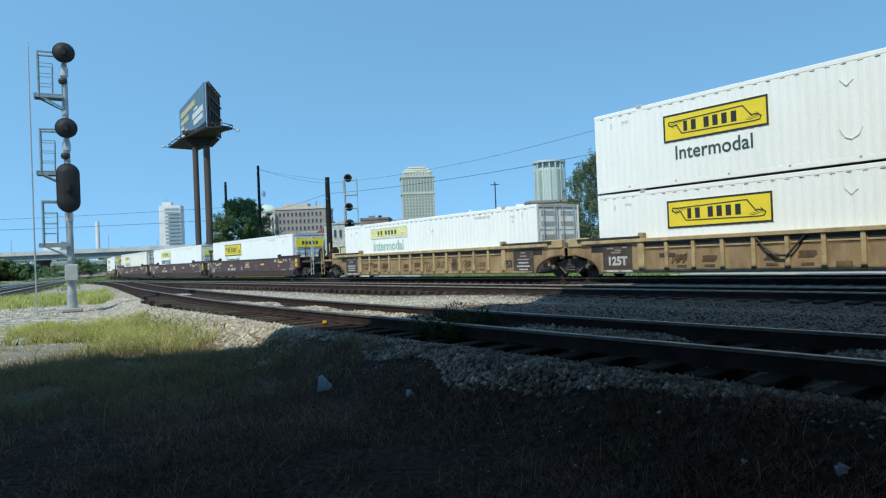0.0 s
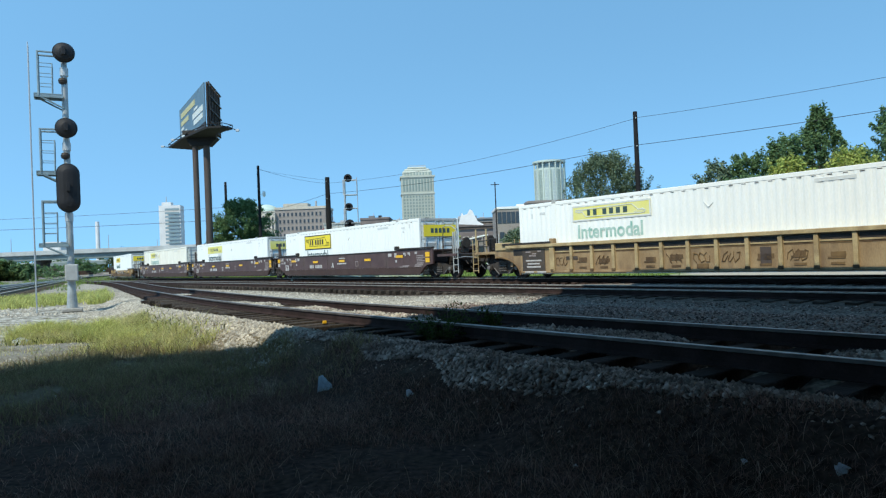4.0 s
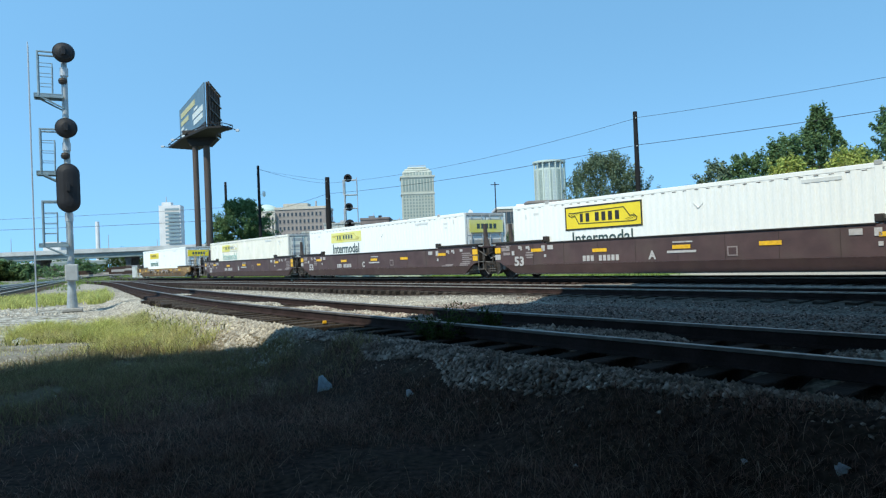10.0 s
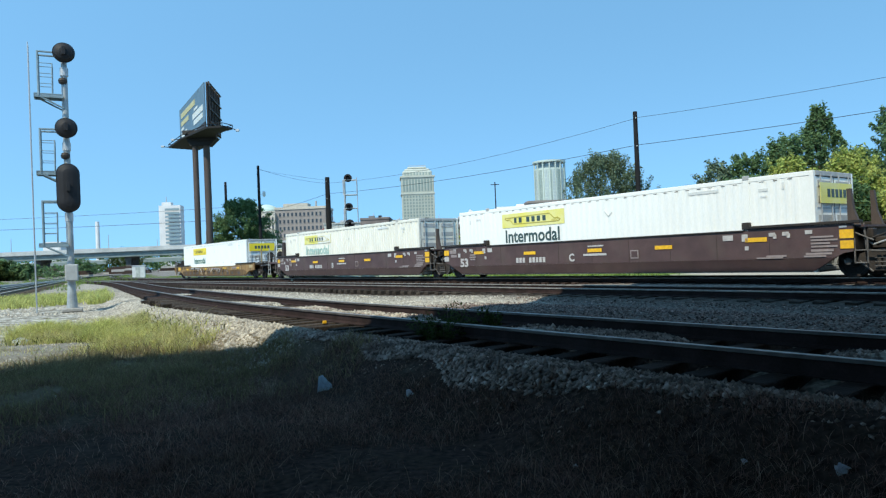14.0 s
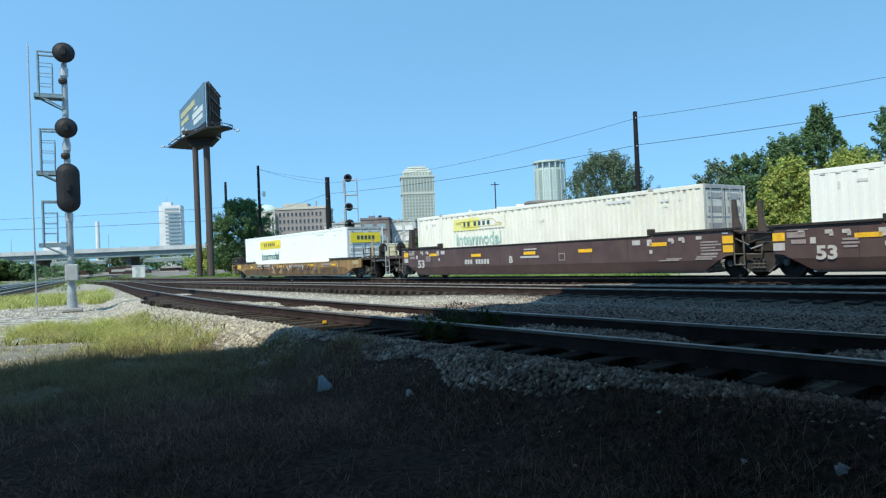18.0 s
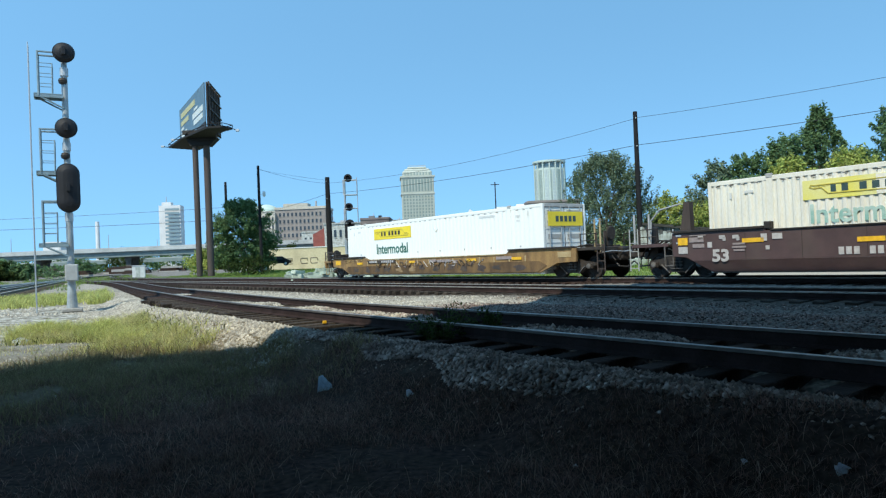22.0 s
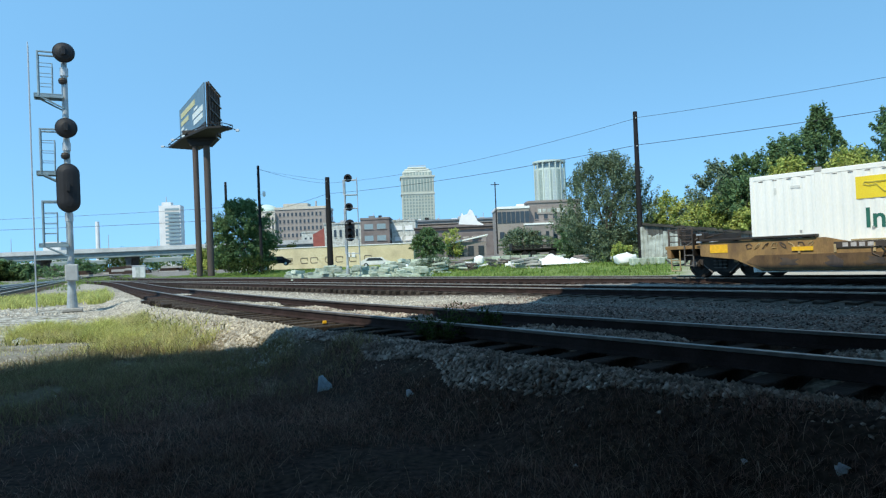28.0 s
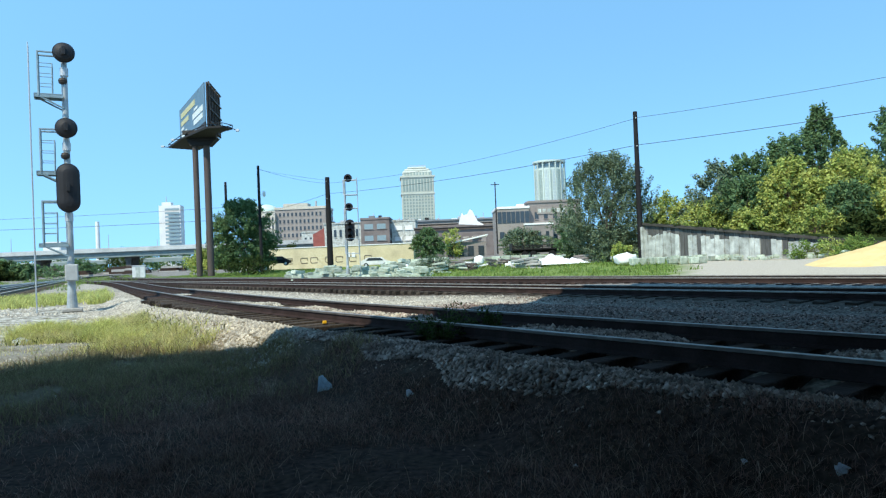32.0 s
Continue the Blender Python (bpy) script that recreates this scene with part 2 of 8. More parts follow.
M["tower_clad"] = mat("cream precast tower cladding", (0.46, 0.48, 0.41), (0.41, 0.43, 0.37), 0.7, scale=0.1, fine=2, bump=0.02)
M["roof_grey"] = mat("grey roofing", (0.20, 0.21, 0.22), (0.15, 0.16, 0.17), 0.8, scale=0.4, bump=0.05)
M["roof_white"] = mat("white roof coating", (0.74, 0.74, 0.72), (0.66, 0.66, 0.64), 0.6, scale=0.4, bump=0.03)
# tower panes and cladding kept low in contrast for haze
M["tower_glass"] = mat("grey green tower windows", (0.25, 0.31, 0.28), (0.20, 0.26, 0.24), 0.3, bump=0.0)
M["glass_mint"] = mat("pale green tower cladding", (0.48, 0.55, 0.49), (0.42, 0.49, 0.44), 0.5, scale=0.1, fine=2, bump=0.0)
M["glass_pale"] = mat("pale tower glass", (0.40, 0.46, 0.46), (0.34, 0.40, 0.41), 0.2, bump=0.0)
M["glass_dark"] = mat("dark window glass", (0.045, 0.055, 0.065), (0.03, 0.04, 0.048), 0.12, bump=0.0)
M["glass_blue"] = mat("blue grey curtain glass", (0.24, 0.31, 0.32), (0.19, 0.25, 0.27), 0.15, bump=0.0)
M["board_wall"] = mat("pale weathered wall panel", (0.50, 0.52, 0.48), (0.32, 0.335, 0.31), 0.85, scale=1.8, fine=15, bump=0.12, dirt=(0.15, 0.145, 0.11), dirt_amount=0.75, dirt_scale=1.4, vary=0.2)
M["grey_slat"] = mat("dark weathered board", (0.12, 0.12, 0.115), (0.07, 0.07, 0.066), 0.9, scale=2, fine=20, stretch=(6, 6, 0.6), bump=0.2, vary=0.35)
M["dome_green"] = mat("pale green copper roof", (0.50, 0.60, 0.52), (0.42, 0.52, 0.45), 0.7, scale=0.2, fine=3, bump=0.02)
M["coping"] = mat("dark stained coping", (0.075, 0.070, 0.060), (0.05, 0.047, 0.042), 0.9, scale=1.5, bump=0.15)
M["sand"] = mat("ochre sand", (0.66, 0.49, 0.235), (0.57, 0.41, 0.185), 0.95, scale=1.5, fine=25, bump=0.2)
M["green_stone"] = mat("pale green grey stone block", (0.44, 0.48, 0.40), (0.26, 0.31, 0.24), 0.9, scale=1.5, fine=12, bump=0.2, vary=0.3)
M["bag"] = mat("white bulk bag", (0.74, 0.74, 0.70), (0.66, 0.66, 0.62), 0.7, scale=3, fine=30, bump=0.1)
M["car_black"] = mat("black car paint", (0.015, 0.016, 0.018), None, 0.2, bump=0.0)
M["tyre"] = mat("tyre rubber", (0.02, 0.02, 0.02), None, 0.9)
M["pitch"] = mat("near-black steel", (0.008, 0.008, 0.008), (0.012, 0.011, 0.010), 0.8, bump=0.02)
M["cable"] = mat("black cable", (0.02, 0.02, 0.022), None, 0.6, bump=0)
M["red_paint"] = mat("red brick shed", (0.30, 0.10, 0.08), (0.24, 0.08, 0.07), 0.85, scale=0.4, bump=0.05)


# ---- mesh tools ----
def mesh_of(name, verts, faces, material=None, smooth=False):
    me = bpy.data.meshes.new(name)
    me.from_pydata([tuple(v) for v in verts], [], faces)
    if material:
        me.materials.append(material)
    if smooth:
        me.polygons.foreach_set("use_smooth", [True] * len(me.polygons))
    me.update()
    return me


def finish(name, bm, material, smooth=False):
    me = bpy.data.meshes.new(name)
    bmesh.ops.recalc_face_normals(bm, faces=bm.faces)
    bm.to_mesh(me)
    bm.free()
    me.materials.append(material)
    if smooth:
        me.polygons.foreach_set("use_smooth", [True] * len(me.polygons))
    return me


def part(name, bm, material, parent, label="", m=None, smooth=False):
    """Links a bmesh (or mesh) as one mesh object under a thing or a part."""
    me = bm if isinstance(bm, bpy.types.Mesh) else finish(name, bm, material, smooth)
    ob = new(name, me)
    ob.parent = parent
    if m is not None:
        ob.matrix_basis = m
    if label:
        tagged(ob, label)
    return ob


def thing(name, m, label, category, group="", kind="", data=None):
    ob = new(name, data)
    ob.matrix_basis = m
    return tagged(ob, label, category, group, kind)


def box(bm, cx, cy, cz, sx, sy, sz, bevel=0.0, m=None):
    r = bmesh.ops.create_cube(bm, size=1.0)
    vs = r["verts"]
    for v in vs:
        v.co = Vector((cx + v.co.x * sx, cy + v.co.y * sy, cz + v.co.z * sz))
    if bevel:
        es = list({e for v in vs for e in v.link_edges})
        out_ = bmesh.ops.bevel(bm, geom=es, offset=bevel, segments=1, affect="EDGES")
        vs = list({v for f in out_["faces"] for v in f.verts} | {v for v in vs if v.is_valid})
    if m is not None:
        for v in vs:
            v.co = m @ v.co
    return bm


def bx(cx, cy, cz, sx, sy, sz, bevel=0.0):
    return box(bmesh.new(), cx, cy, cz, sx, sy, sz, bevel)


def rod(bm, a, b, r, r2=None, seg=8, caps=True):
    """A tapered round bar from a to b."""
    a, b = Vector(a), Vector(b)
    r2 = r if r2 is None else r2
    w = (b - a).normalized()
    u = w.orthogonal().normalized()
    v = w.cross(u)
    ra, rb = [], []
    for i in range(seg):
        t = 2 * math.pi * i / seg
        k = u * math.cos(t) + v * math.sin(t)
        ra.append(bm.verts.new(a + k * r))
        rb.append(bm.verts.new(b + k * r2))
    for i in range(seg):
        j = (i + 1) % seg
        bm.faces.new((ra[i], ra[j], rb[j], rb[i]))
    if caps:
        bm.faces.new(ra[::-1])
        bm.faces.new(rb)
    return bm


def bent(bm, pts, r, seg=6):
    """A round bar through points, one continuous skin with mitred corners."""
    ps = [Vector(p) for p in pts]
    rings = []
    u = None
    for i, p in enumerate(ps):
        d0 = (p - ps[i - 1]).normalized() if i else (ps[1] - p).normalized()
        d1 = (ps[i + 1] - p).normalized() if i + 1 < len(ps) else d0
        w = (d0 + d1)
        w = w.normalized() if w.length > 1e-4 else d0
        u = w.orthogonal().normalized() if u is None else (u - w * u.dot(w)).normalized()
        v = w.cross(u)
        k = min(1.6, 1 / max(0.5, w.dot(d0)))
        rings.append([bm.verts.new(p + (u * math.cos(2 * math.pi * j / seg) + v * math.sin(2 * math.pi * j / seg)) * r * k) for j in range(seg)])
    for p, q in zip(rings, rings[1:]):
        for j in range(seg):
            bm.faces.new((p[j], p[(j + 1) % seg], q[(j + 1) % seg], q[j]))
    bm.faces.new(rings[0][::-1])
    bm.faces.new(rings[-1])
    return bm


def prism(bm, outline, y0, y1, axis="y"):
    """An outline in the x-z plane pushed from y0 to y1 (or, with axis x, an outline in y-z pushed along x)."""
    def put(p, k):
        return (p[0], k, p[1]) if axis == "y" else ((k, p[0], p[1]) if axis == "x" else (p[0], p[1], k))
    a = [bm.verts.new(put(p, y0)) for p in outline]
    b = [bm.verts.new(put(p, y1)) for p in outline]
    bm.faces.new(a)
    bm.faces.new(b[::-1])
    for i in range(len(outline)):
        j = (i + 1) % len(outline)
        bm.faces.new((a[i], b[i], b[j], a[j]))
    return bm


def lathe(bm, profile, seg, origin, axis):
    """A profile of (along, radius) turned round an axis."""
    origin, w = Vector(origin), Vector(axis).normalized()
    u = w.orthogonal().normalized()
    v = w.cross(u)
    rings = []
    for h, r in profile:
        rings.append([bm.verts.new(origin + w * h + (u * math.cos(2 * math.pi * i / seg) + v * math.sin(2 * math.pi * i / seg)) * max(r, 1e-4)) for i in range(seg)])
    for p, q in zip(rings, rings[1:]):
        for i in range(seg):
            j = (i + 1) % seg
            bm.faces.new((p[i], p[j], q[j], q[i]))
    bm.faces.new(rings[0][::-1])
    bm.faces.new(rings[-1])
    return bm


def lettering(text, size, material, depth=0.004, bold=0.0):
    """A mesh of text in the built-in font, centred, in the x-z plane, facing -y."""
    cu = bpy.data.curves.new("lettering", "FONT")
    cu.body, cu.size, cu.extrude, cu.offset = text, size, depth, bold
    cu.align_x, cu.align_y = "CENTER", "CENTER"
    cu.resolution_u = 3
    tmp = bpy.data.objects.new("lettering", cu)
    scene.collection.objects.link(tmp)
    dg = bpy.context.evaluated_depsgraph_get()
    me = bpy.data.meshes.new_from_object(tmp.evaluated_get(dg))
    bpy.data.objects.remove(tmp)
    bpy.data.curves.remove(cu)
    me.transform(Matrix.Rotation(radians(90), 4, "X"))
    me.materials.clear()
    me.materials.append(material)
    return me


def yaw_of(v):
    return math.degrees(math.atan2(v.y, v.x))


def place(nn, s, z=0.0, turn=0.0):
    """A pose at that place, x along the train's way and y away from the camera, turned by some degrees more."""
    p = at(nn, s, z)
    return pose(p.x, p.y, p.z, 0, 0, yaw_of(-D) + turn)


# ---- ground and tracks ----
MID_N = 15.6
DRIFTS = (4.1, 7.55, 3.4, 7.5)


def smooth(a, b, x):
    t = min(1.0, max(0.0, (x - a) / (b - a)))
    return t * t * (3 - 2 * t)


def near_n(s):
    """Middle of the nearest track, which swings in to join the middle one."""
    k = 6.32 + 0.018 * s + 0.142 * (3 * math.log(1 + math.exp((s - 18) / 3)) if s < 60 else s - 18)
    gap = MID_N - k
    return MID_N - (gap if gap > 20 else math.log(1 + math.exp(gap)))


def near_z(s):
    return 0.15 * (1 - smooth(18, 45, s))


def long_ties(s):
    """How far the switch timbers of the nearest track reach past the usual tie end."""
    return 0.3 * smooth(8.0, 9.5, s) * (1 - smooth(24, 30, s))


def drift_in_gauge(s):
    """Height of the ballast heaped between the rails of the nearest track."""
    a_ = smooth(DRIFTS[0], DRIFTS[0] + 0.7, s) * (1 - smooth(DRIFTS[1] - 0.7, DRIFTS[1], s))
    b_ = 1 - smooth(DRIFTS[2] - 0.8, DRIFTS[2], s)
    c_ = smooth(DRIFTS[3], DRIFTS[3] + 0.6, s) * (1 - smooth(30, 36, s)) * smooth(-0.35, 0.05, noise.noise((s * 0.42, 5.0, 2.0)))
    return 0.16 * max(a_, b_, c_)


def ground_z(x, y):
    nn, s = x * N.x + y * N.y, x * D.x + y * D.y
    r = math.hypot(x, y)
    z = -0.45
    # low bank up to the nearest track
    dn = nn - near_n(s)
    z += 0.35 * smooth(-3.0, -1.9, dn) * (1 - 0.3 * smooth(14, 30, s))
    z -= 0.02 * smooth(-1.8, -1.4, dn)
    # switch timbers reach farther out where the tracks part
    ds = dn + long_ties(s)
    # the ballast shoulder stands over a hollow at the tie ends, and drifts fill the gauge
    z += 0.10 * smooth(-2.3, -1.75, ds) * (1 - smooth(16, 24, s)) - 0.12 * smooth(-1.45, -1.2, ds) * (1 - 0.6 * smooth(20, 30, s)) - 0.10 * smooth(0.6, 0.9, dn)
    if abs(dn) < 0.7:
        z += 0.02 + drift_in_gauge(s) * (1 - smooth(0.40, 0.69, abs(dn)))
    # the bed sinks to a ditch before the middle track, whose tie ends stand clear
    z -= 0.02 * smooth(12.5, 14.0, nn)
    mn = nn - track_dev(s)
    z -= 0.10 * smooth(11.6, 13.2, mn) * (1 - smooth(13.6, 14.3, mn)) * (1 - smooth(40, 60, s))
    for mid_n in (MID_N, TRAIN_N):
        z += 0.062 * (1 - smooth(1.2, 1.8, abs(nn - mid_n - track_dev(s))))
    z += 0.02 * smooth(23, 25, nn)
    wob = noise.noise((x * 0.35, y * 0.35, 0)) * 0.07 + noise.noise((x * 1.3, y * 1.3, 4)) * 0.03
    calm = 1 - 0.8 * smooth(-2.2, -1.4, dn) * (1 - smooth(23.0, 24.5, nn))
    z += wob * calm * (1 - smooth(150, 300, r))
    # beyond the tracks the land rises towards the town
    if nn > 24:
        z += 0.30 * smooth(25, 45, nn) + 0.8 * smooth(45, 85, nn) * smooth(140, 70, s) + 3.2 * smooth(85, 190, nn) * smooth(220, 110, s)
    return z


def ground_mat():
    m = bpy.data.materials.new("ground of dirt, ballast and grass")
    m.use_nodes = True
    nt = m.node_tree
    nodes, link = nt.nodes, nt.links.new
    b = nodes["Principled BSDF"]
    b.inputs["Roughness"].default_value = 0.95
    b.inputs["Specular IOR Level"].default_value = 0.05
    tc = nodes.new("ShaderNodeTexCoord")

    def math_(op, a, c):
        k = nodes.new("ShaderNodeMath")
        k.operation = op
        for i, v in enumerate((a, c)):
            if isinstance(v, (int, float)):
                k.inputs[i].default_value = v
            else:
                link(v, k.inputs[i])
        return k.outputs[0]

    def dot(v):
        k = nodes.new("ShaderNodeVectorMath")
        k.operation = "DOT_PRODUCT"
        link(tc.outputs["Object"], k.inputs[0])
        k.inputs[1].default_value = v
        return k.outputs["Value"]

    def tex(scale, detail=5):
        k = nodes.new("ShaderNodeTexNoise")
        k.inputs["Scale"].default_value, k.inputs["Detail"].default_value = scale, detail
        link(tc.outputs["Object"], k.inputs["Vector"])
        return k.outputs[0]

    def ramp(v, *stops):
        k = nodes.new("ShaderNodeValToRGB")
        el = k.color_ramp.elements
        for i, (p, c) in enumerate(stops):
            e = el[i] if i < 2 else el.new(p)
            e.position, e.color = p, rgb(c)
        link(v, k.inputs[0])
        return k.outputs[0]

    def mix(f, a, c):
        k = nodes.new("ShaderNodeMixRGB")
        link(f, k.inputs[0])
        link(a, k.inputs[1])
        link(c, k.inputs[2])
        return k.outputs[0]

    def step(v, a, c):
        k = nodes.new("ShaderNodeMapRange")
        k.inputs["From Min"].default_value, k.inputs["From Max"].default_value = a, c
        link(v, k.inputs["Value"])
        return k.outputs[0]

    big, mid, fine = tex(0.35), tex(2.2), tex(17, 9)
    nn = math_("ADD", dot(N), math_("MULTIPLY", math_("SUBTRACT", mid, 0.5), 2.2))
    ss = math_("ADD", dot(D), math_("MULTIPLY", math_("SUBTRACT", big, 0.5), 4.0))
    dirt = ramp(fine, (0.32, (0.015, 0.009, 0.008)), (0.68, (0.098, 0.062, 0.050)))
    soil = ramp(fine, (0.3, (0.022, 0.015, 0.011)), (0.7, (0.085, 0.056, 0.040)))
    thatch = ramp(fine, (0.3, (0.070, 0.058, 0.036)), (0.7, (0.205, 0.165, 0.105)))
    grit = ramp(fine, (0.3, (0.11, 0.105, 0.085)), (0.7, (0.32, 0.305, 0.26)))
    gravel = ramp(tex(5.5, 8), (0.36, (0.13, 0.12, 0.095)), (0.60, (0.50, 0.48, 0.42)))
    ballast = ramp(fine, (0.34, (0.14, 0.125, 0.10)), (0.66, (0.44, 0.41, 0.345)))
    between = ramp(fine, (0.3, (0.09, 0.08, 0.07)), (0.7, (0.30, 0.28, 0.25)))
    green = ramp(mid, (0.35, (0.09, 0.14, 0.035)), (0.65, (0.19, 0.24, 0.07)))
    pale = ramp(fine, (0.3, (0.31, 0.275, 0.22)), (0.7, (0.48, 0.43, 0.35)))
    # Tone follows the shade: dark dirt and soil inside, thatch and grit paler.
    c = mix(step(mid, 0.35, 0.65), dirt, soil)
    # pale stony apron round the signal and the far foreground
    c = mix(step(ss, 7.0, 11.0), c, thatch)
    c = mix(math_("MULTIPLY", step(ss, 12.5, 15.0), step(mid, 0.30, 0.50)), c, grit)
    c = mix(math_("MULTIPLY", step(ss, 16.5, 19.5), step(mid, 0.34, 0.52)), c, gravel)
    reach = math_("ADD", nn, math_("MULTIPLY", step(dot(D), 1.8, 5.4), 0.9))
    c = mix(step(reach, 5.4, 6.2), c, ballast)
    # the bed is coloured darker where the shade lies over it
    shaded_bed = ramp(fine, (0.32, (0.040, 0.034, 0.029)), (0.68, (0.24, 0.205, 0.175)))
    c = mix(math_("MULTIPLY", step(nn, 7.4, 8.2), step(ss, 14.5, 12.0)), c, shaded_bed)
    c = mix(step(nn, 18.4, 19.6), c, between)
    # darker stone under the middle track
    dark_bed = ramp(fine, (0.3, (0.030, 0.025, 0.021)), (0.7, (0.135, 0.112, 0.092)))
    c = mix(math_("MULTIPLY", math_("MULTIPLY", step(dot(N), 13.8, 14.3), step(dot(N), 17.4, 16.9)), step(dot(D), 62.0, 50.0)), c, dark_bed)
    c = mix(step(nn, 23.4, 24.6), c, green)
    road = math_("SUBTRACT", math_("MULTIPLY", dot(N), 0.64), ss)
    c = mix(math_("MULTIPLY", step(nn, 23.0, 24.0), step(road, -1.5, 0.5)), c, pale)
    # grey gravel of the yard far down the line
    c = mix(step(ss, 100.0, 118.0), c, between)
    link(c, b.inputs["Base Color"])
    bp = nodes.new("ShaderNodeBump")
    bp.inputs["Strength"].default_value, bp.inputs["Distance"].default_value = 0.8, 0.03
    link(fine, bp.inputs["Height"])
    link(bp.outputs[0], b.inputs["Normal"])
    return m


def spread(edges):
    """Grid lines: dense where the camera is, wide far off."""
    out_ = []
    for a, b_, st in edges:
        x = a
        while x < b_ - 1e-6:
            out_.append(x)
            x += st
    out_.append(edges[-1][1])
    return out_


def build_ground():
    ns = spread([(-3000, -600, 400), (-600, -60, 60), (-60, -8, 8), (-8, 26, 0.3), (26, 60, 1.5), (60, 240, 8), (240, 800, 40), (800, 4000, 400)])
    ss = spread([(-3000, -600, 400), (-600, -60, 60), (-60, -8, 8), (-8, 40, 0.35), (40, 80, 1.2), (80, 240, 8), (240, 800, 40), (800, 4000, 400)])
    v, f = [], []
    for a in ns:
        for b_ in ss:
            p = N * a + D * b_
            v.append((p.x, p.y, ground_z(p.x, p.y)))
    w = len(ss)
    for i in range(len(ns) - 1):
        for j in range(w - 1):
            f.append((i * w + j, i * w + j + 1, (i + 1) * w + j + 1, (i + 1) * w + j))
    f = [q[::-1] for q in f]
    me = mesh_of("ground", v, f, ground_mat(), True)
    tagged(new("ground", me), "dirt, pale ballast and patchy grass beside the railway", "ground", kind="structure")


build_ground()


def rail_mesh(pts, name):
    """A flat-bottomed rail swept along points at its top; slot 1 is the polished head."""
    prof = [(-0.07, -0.172), (-0.07, -0.160), (-0.012, -0.135), (-0.012, -0.045), (-0.036, -0.034), (-0.036, -0.004), (-0.030, 0.0), (0.030, 0.0), (0.036, -0.004), (0.036, -0.034), (0.012, -0.045), (0.012, -0.135), (0.07, -0.160), (0.07, -0.172)]
    v, f, mi = [], [], []
    k = len(prof)
    for i, p in enumerate(pts):
        w = (pts[min(i + 1, len(pts) - 1)] - pts[max(i - 1, 0)]).normalized()
        side = Vector((w.y, -w.x, 0)).normalized()
        for a, z in prof:
            v.append(tuple(p + side * a + Vector((0, 0, z))))
    for i in range(len(pts) - 1):
        for j in range(k):
            jj = (j + 1) % k
            f.append((i * k + j, i * k + jj, (i + 1) * k + jj, (i + 1) * k + j))
            # head sides paler, web darker: wear, with sun and shadow coloured in
            mi.append(1 if j in (5, 6, 7) else 2 if j in (4, 8) else 0)
    f += [tuple(range(k)), tuple(range((len(pts) - 1) * k, len(pts) * k))[::-1]]
    mi += [0, 0]
    me = mesh_of(name, v, f, M["rail_side"])
    me.materials.append(M["rail_top"])
    me.materials.append(M["rail_head"])
    me.polygons.foreach_set("material_index", mi)
    return me


tie_mesh = None


def build_track(name, centre, zf, s0, s1, ties, label, wood="tie_dusty"):
    """Two rails on ties along a centre line given as N over s."""
    global tie_mesh
    tr = tagged(new(name), label, "railway track", kind="structure")
    n = int((s1 - s0) / 1.5)
    line = []
    for i in range(n + 1):
        s = s0 + (s1 - s0) * i / n
        line.append(at(centre(s), s, zf(s)))
    for sgn in (-1, 1):
        pts = []
        for i, p in enumerate(line):
            w = (line[min(i + 1, n)] - line[max(i - 1, 0)]).normalized()
            side = Vector((w.y, -w.x, 0)).normalized()
            pts.append(p + side * sgn * 0.753)
        me = rail_mesh(pts, "rail")
        if name != "track_1":
            me.materials[2] = M["rail_worn"]
        part("rail", me, None, tr)
    if tie_mesh is None:
        tie_mesh = {}
    if wood not in tie_mesh:
        tie_mesh[wood] = finish("tie", bx(0, 0, 0, 0.23, 2.6, 0.18, 0.012), M[wood])
        tie_mesh["long"] = [finish("tie", bx(0, -k / 2, 0, 0.23, 2.6 + k, 0.18, 0.012), M["tie_switch"]) for k in (0.05, 0.15, 0.3, 0.5)]
    rng = random.Random(len(name))
    s = ties[0]
    while s < ties[1]:
        e = 0.5
        p, q = at(centre(s), s, zf(s)), at(centre(s + e), s + e, zf(s + e))
        w = p - q
        long_ = name == "track_1" and long_ties(s) > 0.2
        part("tie", rng.choice(tie_mesh["long"]) if long_ else tie_mesh[wood], None, tr, m=pose(p.x, p.y, p.z - 0.262 + rng.uniform(-0.012, 0.008), 0, 0, yaw_of(w) + rng.uniform(-2, 2)))
        s += 0.54 + rng.uniform(-0.03, 0.03)
    bm = bmesh.new()
    s = ties[1]
    while s < s1:
        p, q = at(centre(s), s, zf(s)), at(centre(s + 0.5), s + 0.5, zf(s + 0.5))
        box(bm, 0, 0, 0, 0.23, 2.6, 0.18, m=pose(p.x, p.y, p.z - 0.262, 0, 0, yaw_of(p - q)))
        s += 0.54 if s < 70 else 1.1
    tagged(part("far_ties", bm, M[wood], tr), kind="stuff")
    tr["kind"] = "structure"
    return tr


build_track("track_1", near_n, near_z, -14, 84, (-8, 34), "nearest track, dark rails on old ties, in shade", "tie")
build_track("track_2", lambda s: MID_N + track_dev(s), lambda s: 0.0, -30, 200, (-6, 50), "middle track of rusty rails on ballast", "tie_switch")
build_track("track_3", lambda s: TRAIN_N + track_dev(s), lambda s: 0.0, -40, 200, (-6, 60), "far track on which the freight train runs", "tie")


